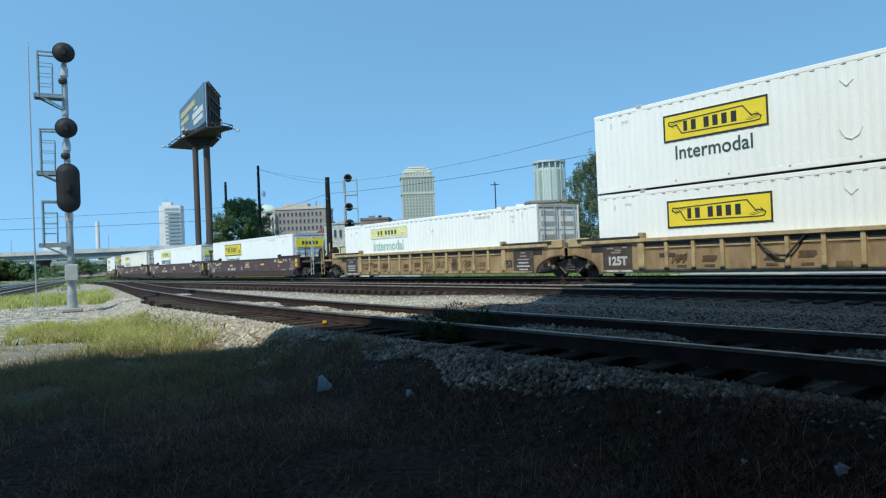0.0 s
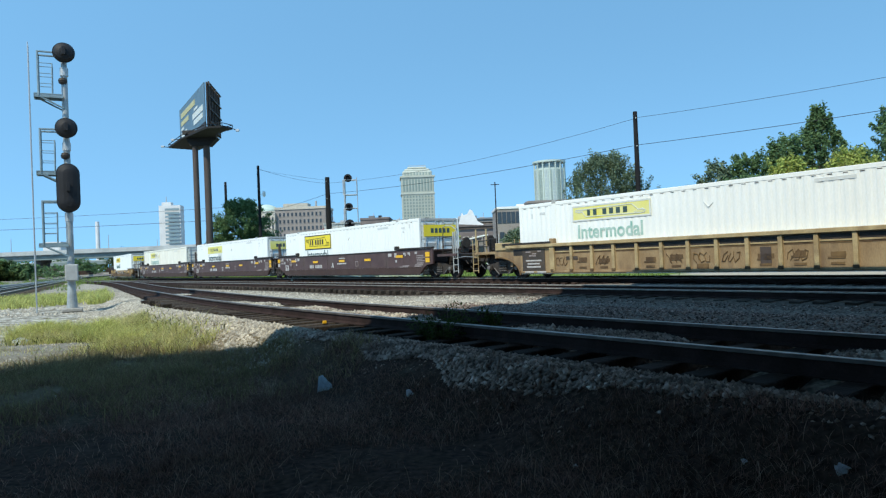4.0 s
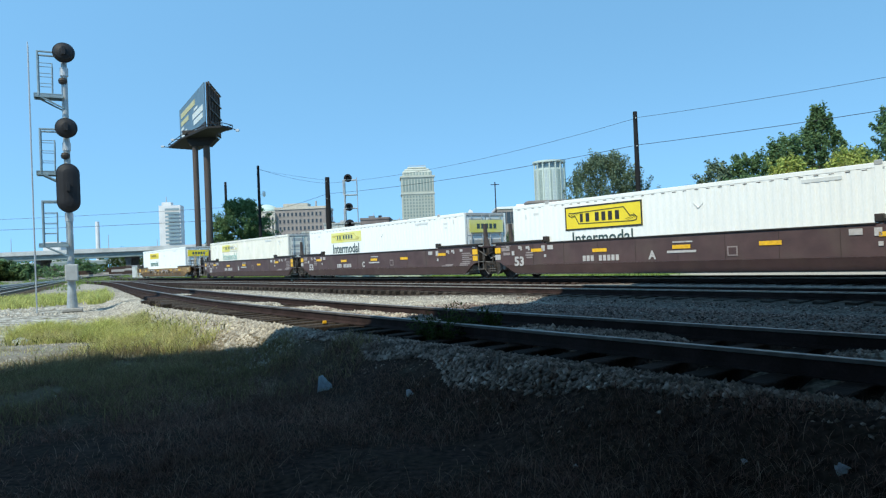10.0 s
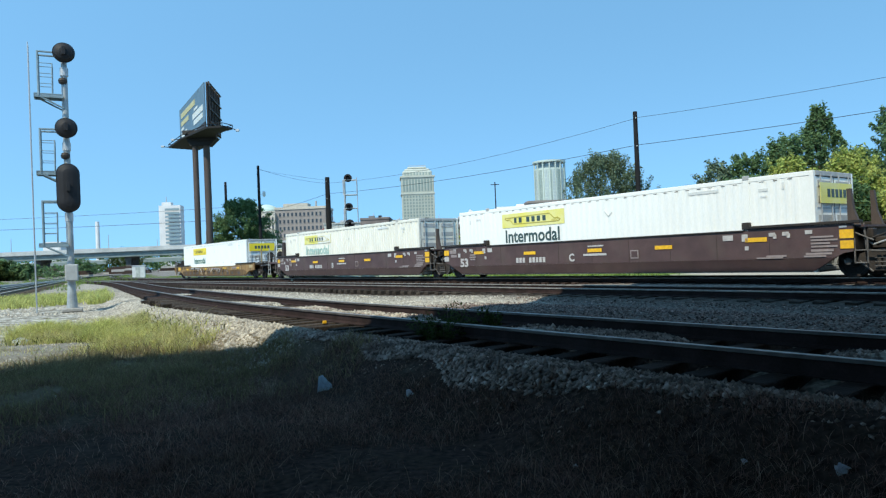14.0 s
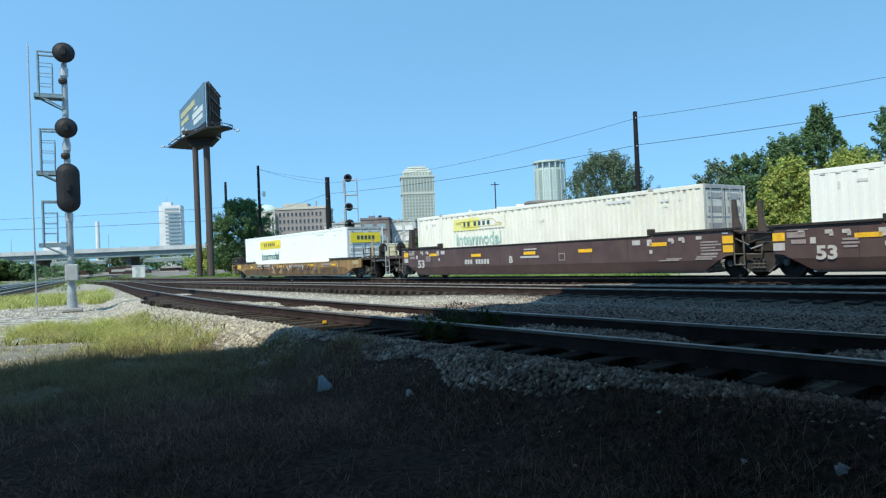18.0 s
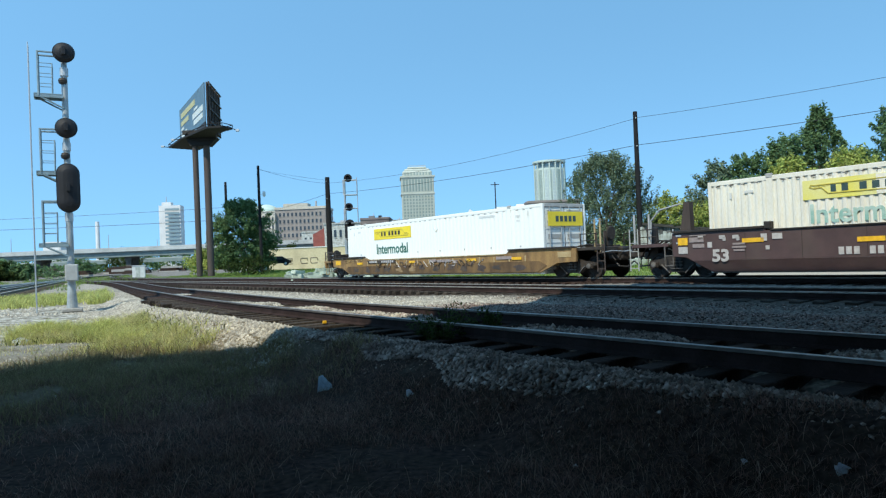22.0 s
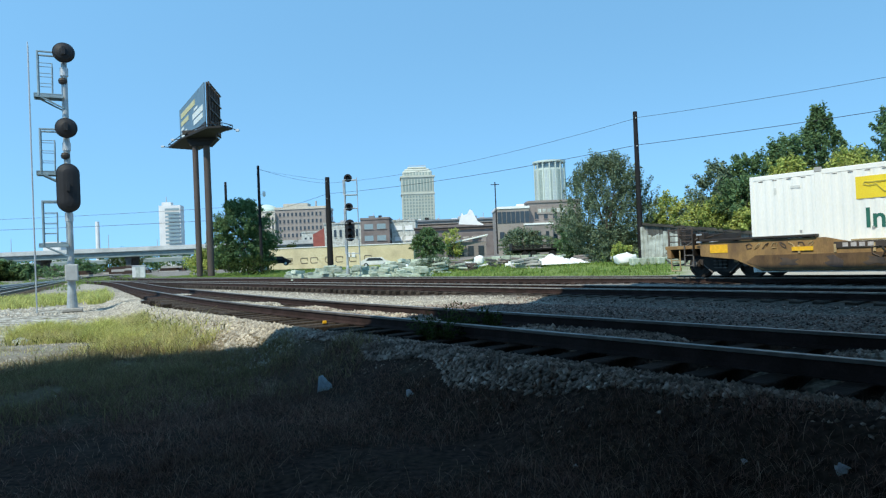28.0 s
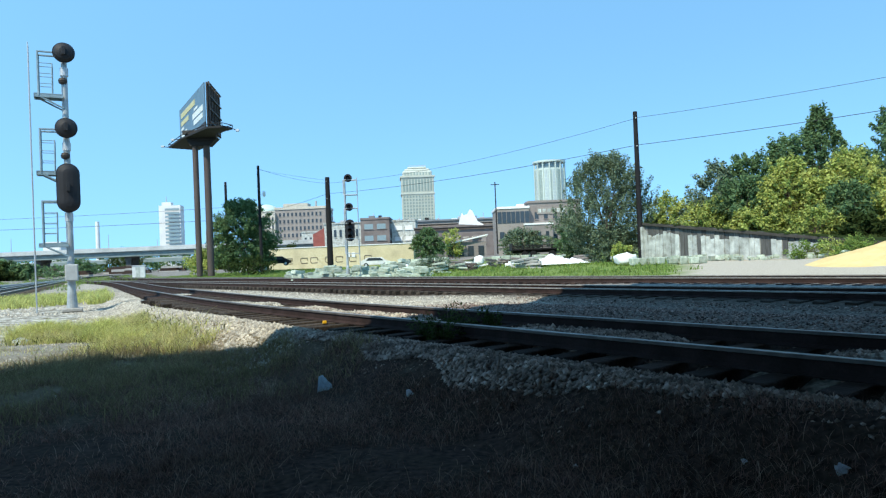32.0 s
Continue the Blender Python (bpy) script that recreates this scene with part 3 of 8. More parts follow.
def side_track(name, x0, y0, hx, hy, label):
    """A far straight track on the other side of the signal."""
    def centre_point(k):
        return Vector((x0 + hx * k, y0 + hy * k, 0.0))
    tr = tagged(new(name), label, "railway track", kind="structure")
    side = Vector((hy, -hx, 0)).normalized()
    for sgn in (-1, 1):
        me = rail_mesh([centre_point(k) + side * sgn * 0.753 for k in range(-30, 140, 10)], "rail")
        me.materials[0], me.materials[1], me.materials[2] = M["rail_dusty"], M["rail_bright"], M["rail_bright"]
        part("rail", me, None, tr)
    bm = bmesh.new()
    for k in range(-60, 200):
        p = centre_point(k * 0.7)
        box(bm, 0, 0, 0, 0.23, 2.6, 0.18, m=pose(p.x, p.y, p.z - 0.262, 0, 0, math.degrees(math.atan2(hy, hx))))
    tagged(part("far_ties", bm, M["tie_dusty"], tr), kind="stuff")


side_track("track_4", -31.0, 48.5, -0.43, 0.90, "bright-railed side track beyond the signal mast")
side_track("track_5", -44.0, 70.0, -0.43, 0.90, "outer side track beyond the signal mast")

# an added strip that gives the pale line along the side track
kb = thing("pale_strip", pose(0, 0, 0), "long pale raised strip beside the side track", "beam")
for k in range(6):
    p = Vector((-39.5, 54.0, 0)).lerp(Vector((-52.5, 96.0, 0)), k / 6)
    q = Vector((-39.5, 54.0, 0)).lerp(Vector((-52.5, 96.0, 0)), (k + 0.985) / 6)
    mid_k = (p + q) / 2
    part("length", box(bmesh.new(), 0, 0, -0.12, (q - p).length, 0.35, 0.42, 0.03, m=pose(mid_k.x, mid_k.y, 0, 0, 0, yaw_of(q - p))), M["deck"], kb)

# ---- an unseen slab added over the camera to cast the shade on the near tracks ----
SHADE_N, DECK_Z = 20.35, 8.8
EDGE_N = SHADE_N - DECK_Z / math.tan(SUN_EL) * math.cos(SUN_TURN)
END_S = 12.7 - DECK_Z / math.tan(SUN_EL) * math.sin(SUN_TURN)
el = thing("shade_slab", place(0, 0), "unseen concrete slab added overhead to shade the near tracks", "bridge", kind="structure")
# its outline is traced back from the edge of the shade it must cast
SHADE = [(20.35, 15.4), (18.4, 15.0), (16.2, 14.3), (14.9, 13.8), (13.4, 13.95), (11.4, 13.4), (10.2, 12.6), (9.0, 11.0), (7.3, 9.0), (6.6, 9.2), (5.8, 9.6), (5.2, 10.2), (4.6, 10.4), (4.13, 9.75), (3.94, 10.2), (3.77, 11.1), (3.06, 12.2), (2.67, 12.5), (1.56, 12.6), (0.57, 12.7), (-12.2, 13.0)]
out1 = [(75, EDGE_N)] + [(12.7 - END_S - b_, EDGE_N - SHADE_N + a_) for a_, b_ in SHADE] + [(75, EDGE_N - 32)]
part("deck", prism(bmesh.new(), out1, DECK_Z - 0.9, DECK_Z, axis="z"), M["concrete"], el)
for k in range(6):
    part("girder", bx(42 - END_S, EDGE_N - 2.5 - k * 5, DECK_Z - 1.6, 79, 0.5, 1.4), M["concrete"], el)
for k in range(4):
    for yy in (-9.0, -20.0):
        part("column", bx(-6 + k * 20, yy, 4.0, 1.4, 1.4, 9.2, 0.1), M["concrete"], el)
# an unseen wall added to close off the back
part("retaining_wall", bx(40 - END_S, EDGE_N - 29.6, 4.2, 80, 0.8, 10), M["concrete"], el)


# ---- the train ----
# Each car's middle lies this far up the track at the start; all move alike.
START = {"d": 8.77, "w": 28.16, "a": 51.69, "c": 71.15, "b": 90.65, "l": 114.21}


def advance(t):
    return 4.044 * t + 0.0167 * ((t - 18) ** 2 - 324) / 2


def track_point(s):
    return at(TRAIN_N + track_dev(s), s)


def car_pose(s0, t):
    """The pose of a car whose two trucks follow the track; x points ahead."""
    s = s0 - advance(t)
    a, b = track_point(s + 9.3), track_point(s - 9.3)
    mid = (a + b) / 2
    v = b - a
    return pose(mid.x, mid.y, 0, 0, 0, yaw_of(v))


HALF, WIDE, TALL, FLOOR = 8.075, 1.295, 2.9, 0.18


def corrugated(x0, x1, z0, z1, y, depth, period):
    """A pressed side sheet in the x-z plane, ribs towards -y."""
    xs = [(x0, 0)]
    x = x0 + 0.06
    while x + period < x1 - 0.04:
        xs += [(x, 0), (x + period * 0.2, depth), (x + period * 0.5, depth), (x + period * 0.7, 0)]
        x += period
    xs.append((x1, 0))
    v, f = [], []
    for px, k in xs:
        v += [(px, y - k, z0), (px, y - k, z1)]
    for i in range(len(xs) - 1):
        f.append((2 * i, 2 * i + 2, 2 * i + 3, 2 * i + 1))
    n0 = len(v)
    for px, k in xs:
        v += [(px, y + 0.03, z0), (px, y + 0.03, z1)]
    for i in range(len(xs) - 1):
        f.append((n0 + 2 * i + 1, n0 + 2 * i + 3, n0 + 2 * i + 2, n0 + 2 * i))
        f.append((2 * i + 1, 2 * i + 3, n0 + 2 * i + 3, n0 + 2 * i + 1))
    return v, f


def logo_board(box_, sign, frame_, ghost, worn=False):
    """The framed sign on the side: a field, a border and a worn emblem in plain bars."""
    x0, x1, z0, z1 = -5.09, -1.46, sign[0], sign[1]
    y = -WIDE - 0.014
    field = part("sign_panel", bx((x0 + x1) / 2, y + 0.012, (z0 + z1) / 2, x1 - x0, 0.012, z1 - z0), M["yellow" if not ghost else "yellow_faded"], box_, "yellow painted sign field with dark bars")
    h = z1 - z0
    if worn:
        part("worn_patch", bx((x0 + x1) / 2 + 0.95, y + 0.004, (z0 + z1) / 2, 1.7, 0.008, h - 0.02), M["cream"], field, "sign half weathered to bare paint")
    ink = M["black"] if not ghost else M["letter_ghost"]
    if frame_:
        for nm, a in (("sign_border", ((x0 + x1) / 2, z1 - 0.03, x1 - x0, 0.06)), ("sign_border", ((x0 + x1) / 2, z0 + 0.03, x1 - x0, 0.06)),
                      ("sign_border", (x0 + 0.03, (z0 + z1) / 2, 0.06, h - 0.12)), ("sign_border", (x1 - 0.03, (z0 + z1) / 2, 0.06, h - 0.12))):
            part(nm, bx(a[0], y + 0.003, a[1], a[2], 0.008, a[3]), ink, field)
    # emblem outline: a scroll with slanting ends
    cx, cz = (x0 + x1) / 2, (z0 + z1) / 2
    k = h / 0.92

    def lines(bm, pts, r):
        for p, q in zip(pts, pts[1:]):
            rod(bm, (cx + p[0], y + 0.002, cz + p[1] * k), (cx + q[0], y + 0.002, cz + q[1] * k), r, seg=4)
    ink_2 = ink if frame_ else M["emblem_dim"]
    bm = bmesh.new()
    lines(bm, [(-1.45, 0.20), (-1.58, 0.22), (-1.62, 0.12), (-1.50, 0.06), (-1.30, 0.08), (-1.12, -0.22), (1.38, -0.26), (1.55, -0.24), (1.60, -0.14), (1.48, -0.06), (1.28, -0.06), (1.02, 0.27), (-1.45, 0.20)], 0.017)
    part("emblem_line", bm, ink_2, field)
    # hatching at both curled ends
    for sx in (-1, 1):
        bm = bmesh.new()
        for q in range(5):
            xx = sx * (1.10 + 0.085 * q)
            lines(bm, [(xx, sx * (-0.16 + 0.04 * q)), (xx + sx * 0.16, sx * (-0.22 + 0.02 * q))], 0.009)
        part("emblem_hatch", bm, ink_2, field)
    # the name as plain bars
    spans = [(-1.00, 0.14), (-0.70, 0.17), (-0.24, 0.18), (0.07, 0.18), (0.38, 0.18), (0.70, 0.18)]
    for dx, wd in spans:
        part("name_bar", bx(cx + dx + 0.02, y + 0.001, cz, wd, 0.008, h * 0.36), M["black"] if not ghost else M["letter_dark"], field)
    return field


def container(key, dz, paint, period, depth, sign, frame_, ghost, word, rod_cover, label):
    """A 53 ft box: side sheets, rails, posts, doors with lock rods, sign and lettering."""
    c = thing("container", car_pose(START[key], 0), label, "container", "containers on the train")
    z0, z1 = FLOOR + dz, FLOOR + dz + TALL
    P = M[paint]
    for sgn in (-1, 1):
        v, f = corrugated(-HALF + 0.12, HALF - 0.12, z0 + 0.16, z1 - 0.14, 0, depth, period)
        yy = -WIDE + depth + 0.004
        if sgn > 0:
            v = [(a, -b, e) for a, b, e in v]
            f = [tuple(reversed(q)) for q in f]
            yy = -yy
        part("side_sheet", mesh_of("side_sheet", [(a, b + yy, e) for a, b, e in v], f, P), None, c)
        top = part("top_rail", bx(0, sgn * (WIDE - 0.035), z1 - 0.07, 2 * HALF - 0.24, 0.07, 0.14, 0.012), P, c)
        # lashing slots under the top rail
        bm = bmesh.new()
        x = -HALF + 0.35
        while x < HALF - 0.3:
            box(bm, x, sgn * (WIDE - 0.0045), z1 - 0.17, 0.13, 0.012, 0.020)
            x += 0.42
        tagged(part("slot_row", bm, M["fitting"], top), kind="stuff")
        bm = bmesh.new()
        for q in range(8):
            box(bm, -6.6 + q * 1.9, sgn * (WIDE - 0.002), z0 + 0.13 + (1.05 if dz < 1 else 0), 0.07, 0.012, 0.07)
        tagged(part("lashing_eyes", bm, M["grey_paint"], c), kind="stuff")
        part("bottom_rail", bx(0, sgn * (WIDE - 0.035), z0 + 0.08, 2 * HALF - 0.24, 0.07, 0.16, 0.012), P, c)
        for ex in (-1, 1):
            part("corner_post", bx(ex * (HALF - 0.06), sgn * (WIDE - 0.06), (z0 + z1) / 2, 0.12, 0.12, TALL, 0.01), P, c)
            bm = bmesh.new()
            box(bm, ex * 6.06, sgn * (WIDE - 0.02), (z0 + z1) / 2, 0.20, 0.055, TALL, 0.01)
            stack = part("stacking_post", bm, P, c)
            bm = bmesh.new()
            box(bm, ex * 6.06, sgn * (WIDE - 0.015), z1 + 0.0, 0.20, 0.07, 0.13, 0.01)
            part("corner_casting", bm, M["grey_paint"], stack)
    part("roof", bx(0, 0, z1 - 0.012, 2 * HALF - 0.1, 2 * WIDE - 0.14, 0.03), P, c)
    part("floor_frame", bx(0, 0, z0 + 0.07, 2 * HALF - 0.24, 2 * WIDE - 0.16, 0.13), M["grime"], c)
    part("front_wall", bx(-HALF + 0.05, 0, (z0 + z1) / 2, 0.06, 2 * WIDE - 0.24, TALL - 0.1), P, c)
    # doors on the leading end
    for sgn in (-1, 1):
        d = part("door", bx(HALF - 0.05, sgn * 0.585, (z0 + z1) / 2, 0.06, 1.15, TALL - 0.3, 0.01), P, c, "panelled container door leaf")
        for hz in (0.35, 0.95, 1.55, 2.1, 2.55):
            part("door_panel", bx(HALF - 0.017, sgn * 0.585, z0 + hz - 0.02, 0.012, 0.86, 0.20, 0.004), M["grey_paint"], d)
        for ox in (0.25, 0.92):
            bm = rod(bmesh.new(), (HALF + 0.03, sgn * ox, z0 + 0.12), (HALF + 0.03, sgn * ox, z1 - 0.1), 0.022, seg=6)
            for hz in (0.35, 1.45, 2.5):
                box(bm, HALF + 0.01, sgn * ox, z0 + hz, 0.05, 0.12, 0.06)
            part("lock_rod", bm, M["galv"], d)
    # rubber seals round the door leaves
    for yy in (-1.17, 0.0, 1.17):
        part("door_seal", bx(HALF - 0.019, yy, (z0 + z1) / 2, 0.012, 0.028, TALL - 0.32), M["grime"], c)
    for hz in (0.15, TALL - 0.15):
        part("door_seal", bx(HALF - 0.019, 0, z0 + hz, 0.012, 2.3, 0.03), M["grime"], c)
    for hz in (0.65, 1.25, 1.83):
        part("door_rib", bx(HALF - 0.018, 0, z0 + hz, 0.012, 2.2, 0.05), M["galv"], c)
    bm = bx(HALF - 0.03, 0, z1 - 0.07, 0.08, 2 * WIDE - 0.26, 0.14, 0.01)
    part("door_header", bm, M["grey_paint"], c)
    part("door_sill", bx(HALF - 0.03, 0, z0 + 0.07, 0.08, 2 * WIDE - 0.26, 0.14, 0.01), M["grey_paint"], c)
    if rod_cover:
        s = part("door_sign", bx(HALF + 0.058, 0, z0 + 2.26, 0.012, 2.1, 0.60, 0.0), M["yellow" if rod_cover == 1 else "yellow_faded"], c, "yellow sign on the doors with a dark bar")
        for k in range(5):
            part("name_bar", bx(HALF + 0.066, -0.52 + k * 0.26, z0 + 2.26, 0.008, 0.18, 0.24), M["letter_dark"], s)
    field = logo_board(c, (sign[0], sign[1]), frame_, ghost, key == "b")
    if word:
        zz, size, ink = word
        part("word", lettering("Intermodal", size, M[ink], 0.001, 0.016 if size > 0.7 else 0.008), None, c, "painted word on the side", m=Matrix.Translation((-3.33, -WIDE - 0.002, zz)) @ Matrix.Diagonal((0.96, 1, 1, 1)))
    # small data plates and an eagle-like faint patch, as plain bars
    for x, z, w, h in ((6.6, z1 - 0.42, 0.30, 0.09), (6.6, z1 - 0.62, 0.18, 0.06), (4.6, z1 - 0.30, 1.1, 0.10), (-6.7, z1 - 0.42, 0.28, 0.08), (-7.3, z1 - 0.5, 0.07, 0.2), (7.2, z1 - 0.35, 0.07, 0.2)):
        part("data_bar", bx(x, -WIDE - 0.002, z, w, 0.006, h), M["letter_ghost"], c)
    bm = bmesh.new()
    for pts in (((0.55, 2.30), (0.72, 2.12), (0.90, 2.26)), ((0.50, 0.95), (0.62, 0.72), (0.80, 0.64), (0.98, 0.74), (1.08, 0.95))):
        for q, r in zip(pts, pts[1:]):
            rod(bm, (q[0], -WIDE - 0.004, z0 + q[1]), (r[0], -WIDE - 0.004, z0 + r[1]), 0.014, seg=4)
    part("worn_mark", bm, M["letter_ghost"], c)
    return c


def truck(car, x):
    """A two-axle freight truck; returns its turning wheelsets."""
    tr = part("truck", bx(x, 0, 0.52, 0.34, 1.7, 0.26, 0.03), M["truck"], car, "dusty cast steel freight truck")
    sets = []
    for sgn in (-1, 1):
        y = sgn * 1.0
        out1 = [(x - 1.15, 0.48), (x - 1.1, 0.60), (x - 0.62, 0.66), (x - 0.35, 0.76), (x + 0.35, 0.76), (x + 0.62, 0.66), (x + 1.1, 0.60), (x + 1.15, 0.48),
                (x + 0.72, 0.44), (x + 0.38, 0.20), (x - 0.38, 0.20), (x - 0.72, 0.44)]
        bm = prism(bmesh.new(), out1, y - 0.07, y + 0.07)
        for sx in (-0.14, 0, 0.14):
            rod(bm, (x + sx, y - sgn * 0.0 + sgn * 0.09, 0.30), (x + sx, y + sgn * 0.09, 0.62), 0.055, seg=8)
        for ax in (-0.89, 0.89):
            box(bm, x + ax, y + sgn * 0.02, 0.46, 0.26, 0.24, 0.22, 0.03)
            rod(bm, (x + ax, y, 0.46), (x + ax, y + sgn * 0.17, 0.46), 0.09, seg=10)
        sf = part("side_frame", bm, M["truck"], tr)
        for ax in (-0.89, 0.89):
            part("bearing_cap", lathe(bmesh.new(), [(0, 0.10), (0.05, 0.10), (0.07, 0.05)], 10, (x + ax, y + sgn * 0.16, 0.46), (0, sgn, 0)), M["fitting"], sf)
        for q in range(3):
            part("spring_band", bx(x, y + sgn * 0.135, 0.33 + q * 0.11, 0.46, 0.02, 0.028), M["fitting"], sf)
        for sx in (-1, 1):
            part("brake_rod", rod(bmesh.new(), (x + sx * 0.30, y + sgn * 0.10, 0.17), (x + sx * 0.62, y + sgn * 0.10, 0.46), 0.025, seg=5), M["fitting"], sf)
    for ax in (-0.89, 0.89):
        bm = bmesh.new()
        rod(bm, (0, -1.05, 0), (0, 1.05, 0), 0.075, seg=8)
        for sgn in (-1, 1):
            prof = [(0.70 * sgn, 0.46), (0.72 * sgn, 0.465), (0.74 * sgn, 0.425), (0.83 * sgn, 0.42), (0.835 * sgn, 0.36), (0.80 * sgn, 0.33), (0.79 * sgn, 0.15), (0.85 * sgn, 0.11), (0.85 * sgn, 0.0)]
            lathe(bm, [(0.70 * sgn, 0.0)] + prof, 20, (0, 0, 0), (0, 1, 0))
            for k in range(4):
                a = k * math.pi / 2
                box(bm, 0.24 * math.cos(a), sgn * 0.80, 0.24 * math.sin(a), 0.07, 0.03, 0.07)
        ws = part("wheelset", bm, M["wheel"], tr, m=Matrix.Translation((x + ax, 0, 0.422)))
        sets.append(ws)
    return sets


def bar(parent, x, z, w, h, mm, y=-1.47, name="marking"):
    return part(name, bx(x, y - 0.004, z, w, 0.008, h), M[mm], parent)


def railing(car, x0, x1, z0, z1, y, mm="grime"):
    bm = bent(bmesh.new(), [(x0, y, z0), (x0, y, z1), (x1, y, z1), (x1, y, z0)], 0.02)
    rod(bm, (x0, y, (z0 + z1) / 2), (x1, y, (z0 + z1) / 2), 0.016, seg=6)
    part("railing", bm, M[mm], car)


def coupler(car, sg):
    bm = bx(sg * 11.0, 0, 0.86, 1.3, 0.20, 0.22, 0.02)
    box(bm, sg * 11.66, 0, 0.86, 0.26, 0.34, 0.30, 0.05)
    part("coupler", bm, M["truck"], car)
    bm = bent(bmesh.new(), [(sg * 10.7, -0.35, 0.8), (sg * 11.1, -0.36, 0.42), (sg * 11.5, -0.36, 0.40), (sg * 11.8, -0.34, 0.62)], 0.03)
    part("air_hose", bm, M["black"], car)


def end_platform(car, sg, paint, high):
    """The walkway, steps, brake stand and rails over an outer end."""
    part("end_platform", bx(sg * 10.35, 0, 1.13, 1.5, 2.7, 0.12, 0.01), M[paint], car)
    part("draft_sill", bx(sg * 10.1, 0, 0.86, 2.2, 0.55, 0.42, 0.02), M["grime"], car)
    for y in (-1.32, 1.32):
        bm = bmesh.new()
        for k in range(4):
            rod(bm, (sg * 10.85, y, 0.35 + k * 0.3), (sg * 11.2, y, 0.35 + k * 0.3), 0.016, seg=6)
        for xx in (10.85, 11.2):
            rod(bm, (sg * xx, y, 0.25), (sg * xx, y, 2.05 if high else 1.75), 0.022, seg=6)
        part("ladder", bm, M[{"brown": "grey_paint", "truck": "rust_steel"}.get(paint, "orange_light")], car)
        railing(car, sg * 10.05, sg * 10.8, 1.18, 2.0 if high else 1.7, y)
    bm = bx(sg * 10.75, -0.5, 1.5, 0.14, 0.40, 0.62, 0.03)
    for yy in (-1.28, -1.05):
        part("stanchion", bx(sg * (11.0 if yy < -1.2 else 10.55), yy, 1.62, 0.06, 0.06, 1.25, 0.01), M["grey_paint" if paint == "brown" else "orange_light"], car)
    for k in range(3):
        part("brake_pipe", bent(bmesh.new(), [(sg * 9.4, -0.9 + 0.3 * k, 1.22), (sg * 10.2, -0.95 + 0.3 * k, 1.30), (sg * 10.9, -0.8 + 0.3 * k, 1.05), (sg * 11.2, -0.7 + 0.3 * k, 0.66)], 0.03), M["grime"], car)
    part("uncoupling_lever", bent(bmesh.new(), [(sg * 11.15, -1.36, 0.98), (sg * 11.2, -0.9, 1.02), (sg * 11.35, -0.3, 0.98), (sg * 11.4, 0, 1.02)], 0.018), M["galv"], car)
    part("draft_gear_casing", bx(sg * 10.95, 0, 0.92, 0.7, 0.85, 0.52, 0.06), M["grime"], car)
    part("end_sill", bx(sg * 11.08, 0, 1.05, 0.10, 2.66, 0.26, 0.02), M["grime" if paint == "brown" else paint], car)
    st = part("brake_stand", bm, M["grime"], car)
    part("brake_wheel", lathe(bmesh.new(), [(0, 0.24), (0.03, 0.28), (0.06, 0.24)], 16, (sg * 10.84, -0.5, 1.7), (sg, 0, 0)), M["truck"], st)
    coupler(car, sg)


def joint_fittings(car, sg, x):
    """Pipes, levers, straps and a side step at the end of a car."""
    for k, (yy, zz) in enumerate(((-1.05, 1.28), (-0.8, 1.12), (-0.45, 1.36))):
        pts = [(sg * (x - 0.5), yy, zz + 0.08), (sg * x, yy - 0.05, zz), (sg * (x + 0.28), yy - 0.1, zz - 0.22), (sg * (x + 0.62), yy, zz - 0.10)]
        part("air_pipe", bent(bmesh.new(), pts, 0.028 - 0.004 * k), M["grime" if k != 1 else "galv"], car)
    part("lever", rod(bmesh.new(), (sg * (x - 0.1), -1.34, 1.30), (sg * (x + 0.45), -1.3, 1.02), 0.022, seg=6), M["fitting"], car)
    bm = bent(bmesh.new(), [(sg * (x + 0.02), -1.42, 1.10), (sg * (x + 0.02), -1.42, 0.42), (sg * (x + 0.34), -1.42, 0.42), (sg * (x + 0.34), -1.42, 1.10)], 0.022)
    rod(bm, (sg * (x + 0.02), -1.42, 0.76), (sg * (x + 0.34), -1.42, 0.76), 0.018, seg=6)
    part("side_step", bm, M["fitting"], car)
    part("junction_casing", bx(sg * (x + 0.15), -0.95, 1.22, 0.42, 0.3, 0.26, 0.03), M["grime"], car)
    part("end_flange", bx(sg * (x + 0.012), 0, 1.10, 0.03, 2.9, 0.72, 0.005), M["grime"], car)
    for zz in (1.42, 1.18):
        part("tie_down_strap", bx(sg * (x - 0.24), -1.468, zz, 0.20, 0.012, 0.05), M["galv"], car)


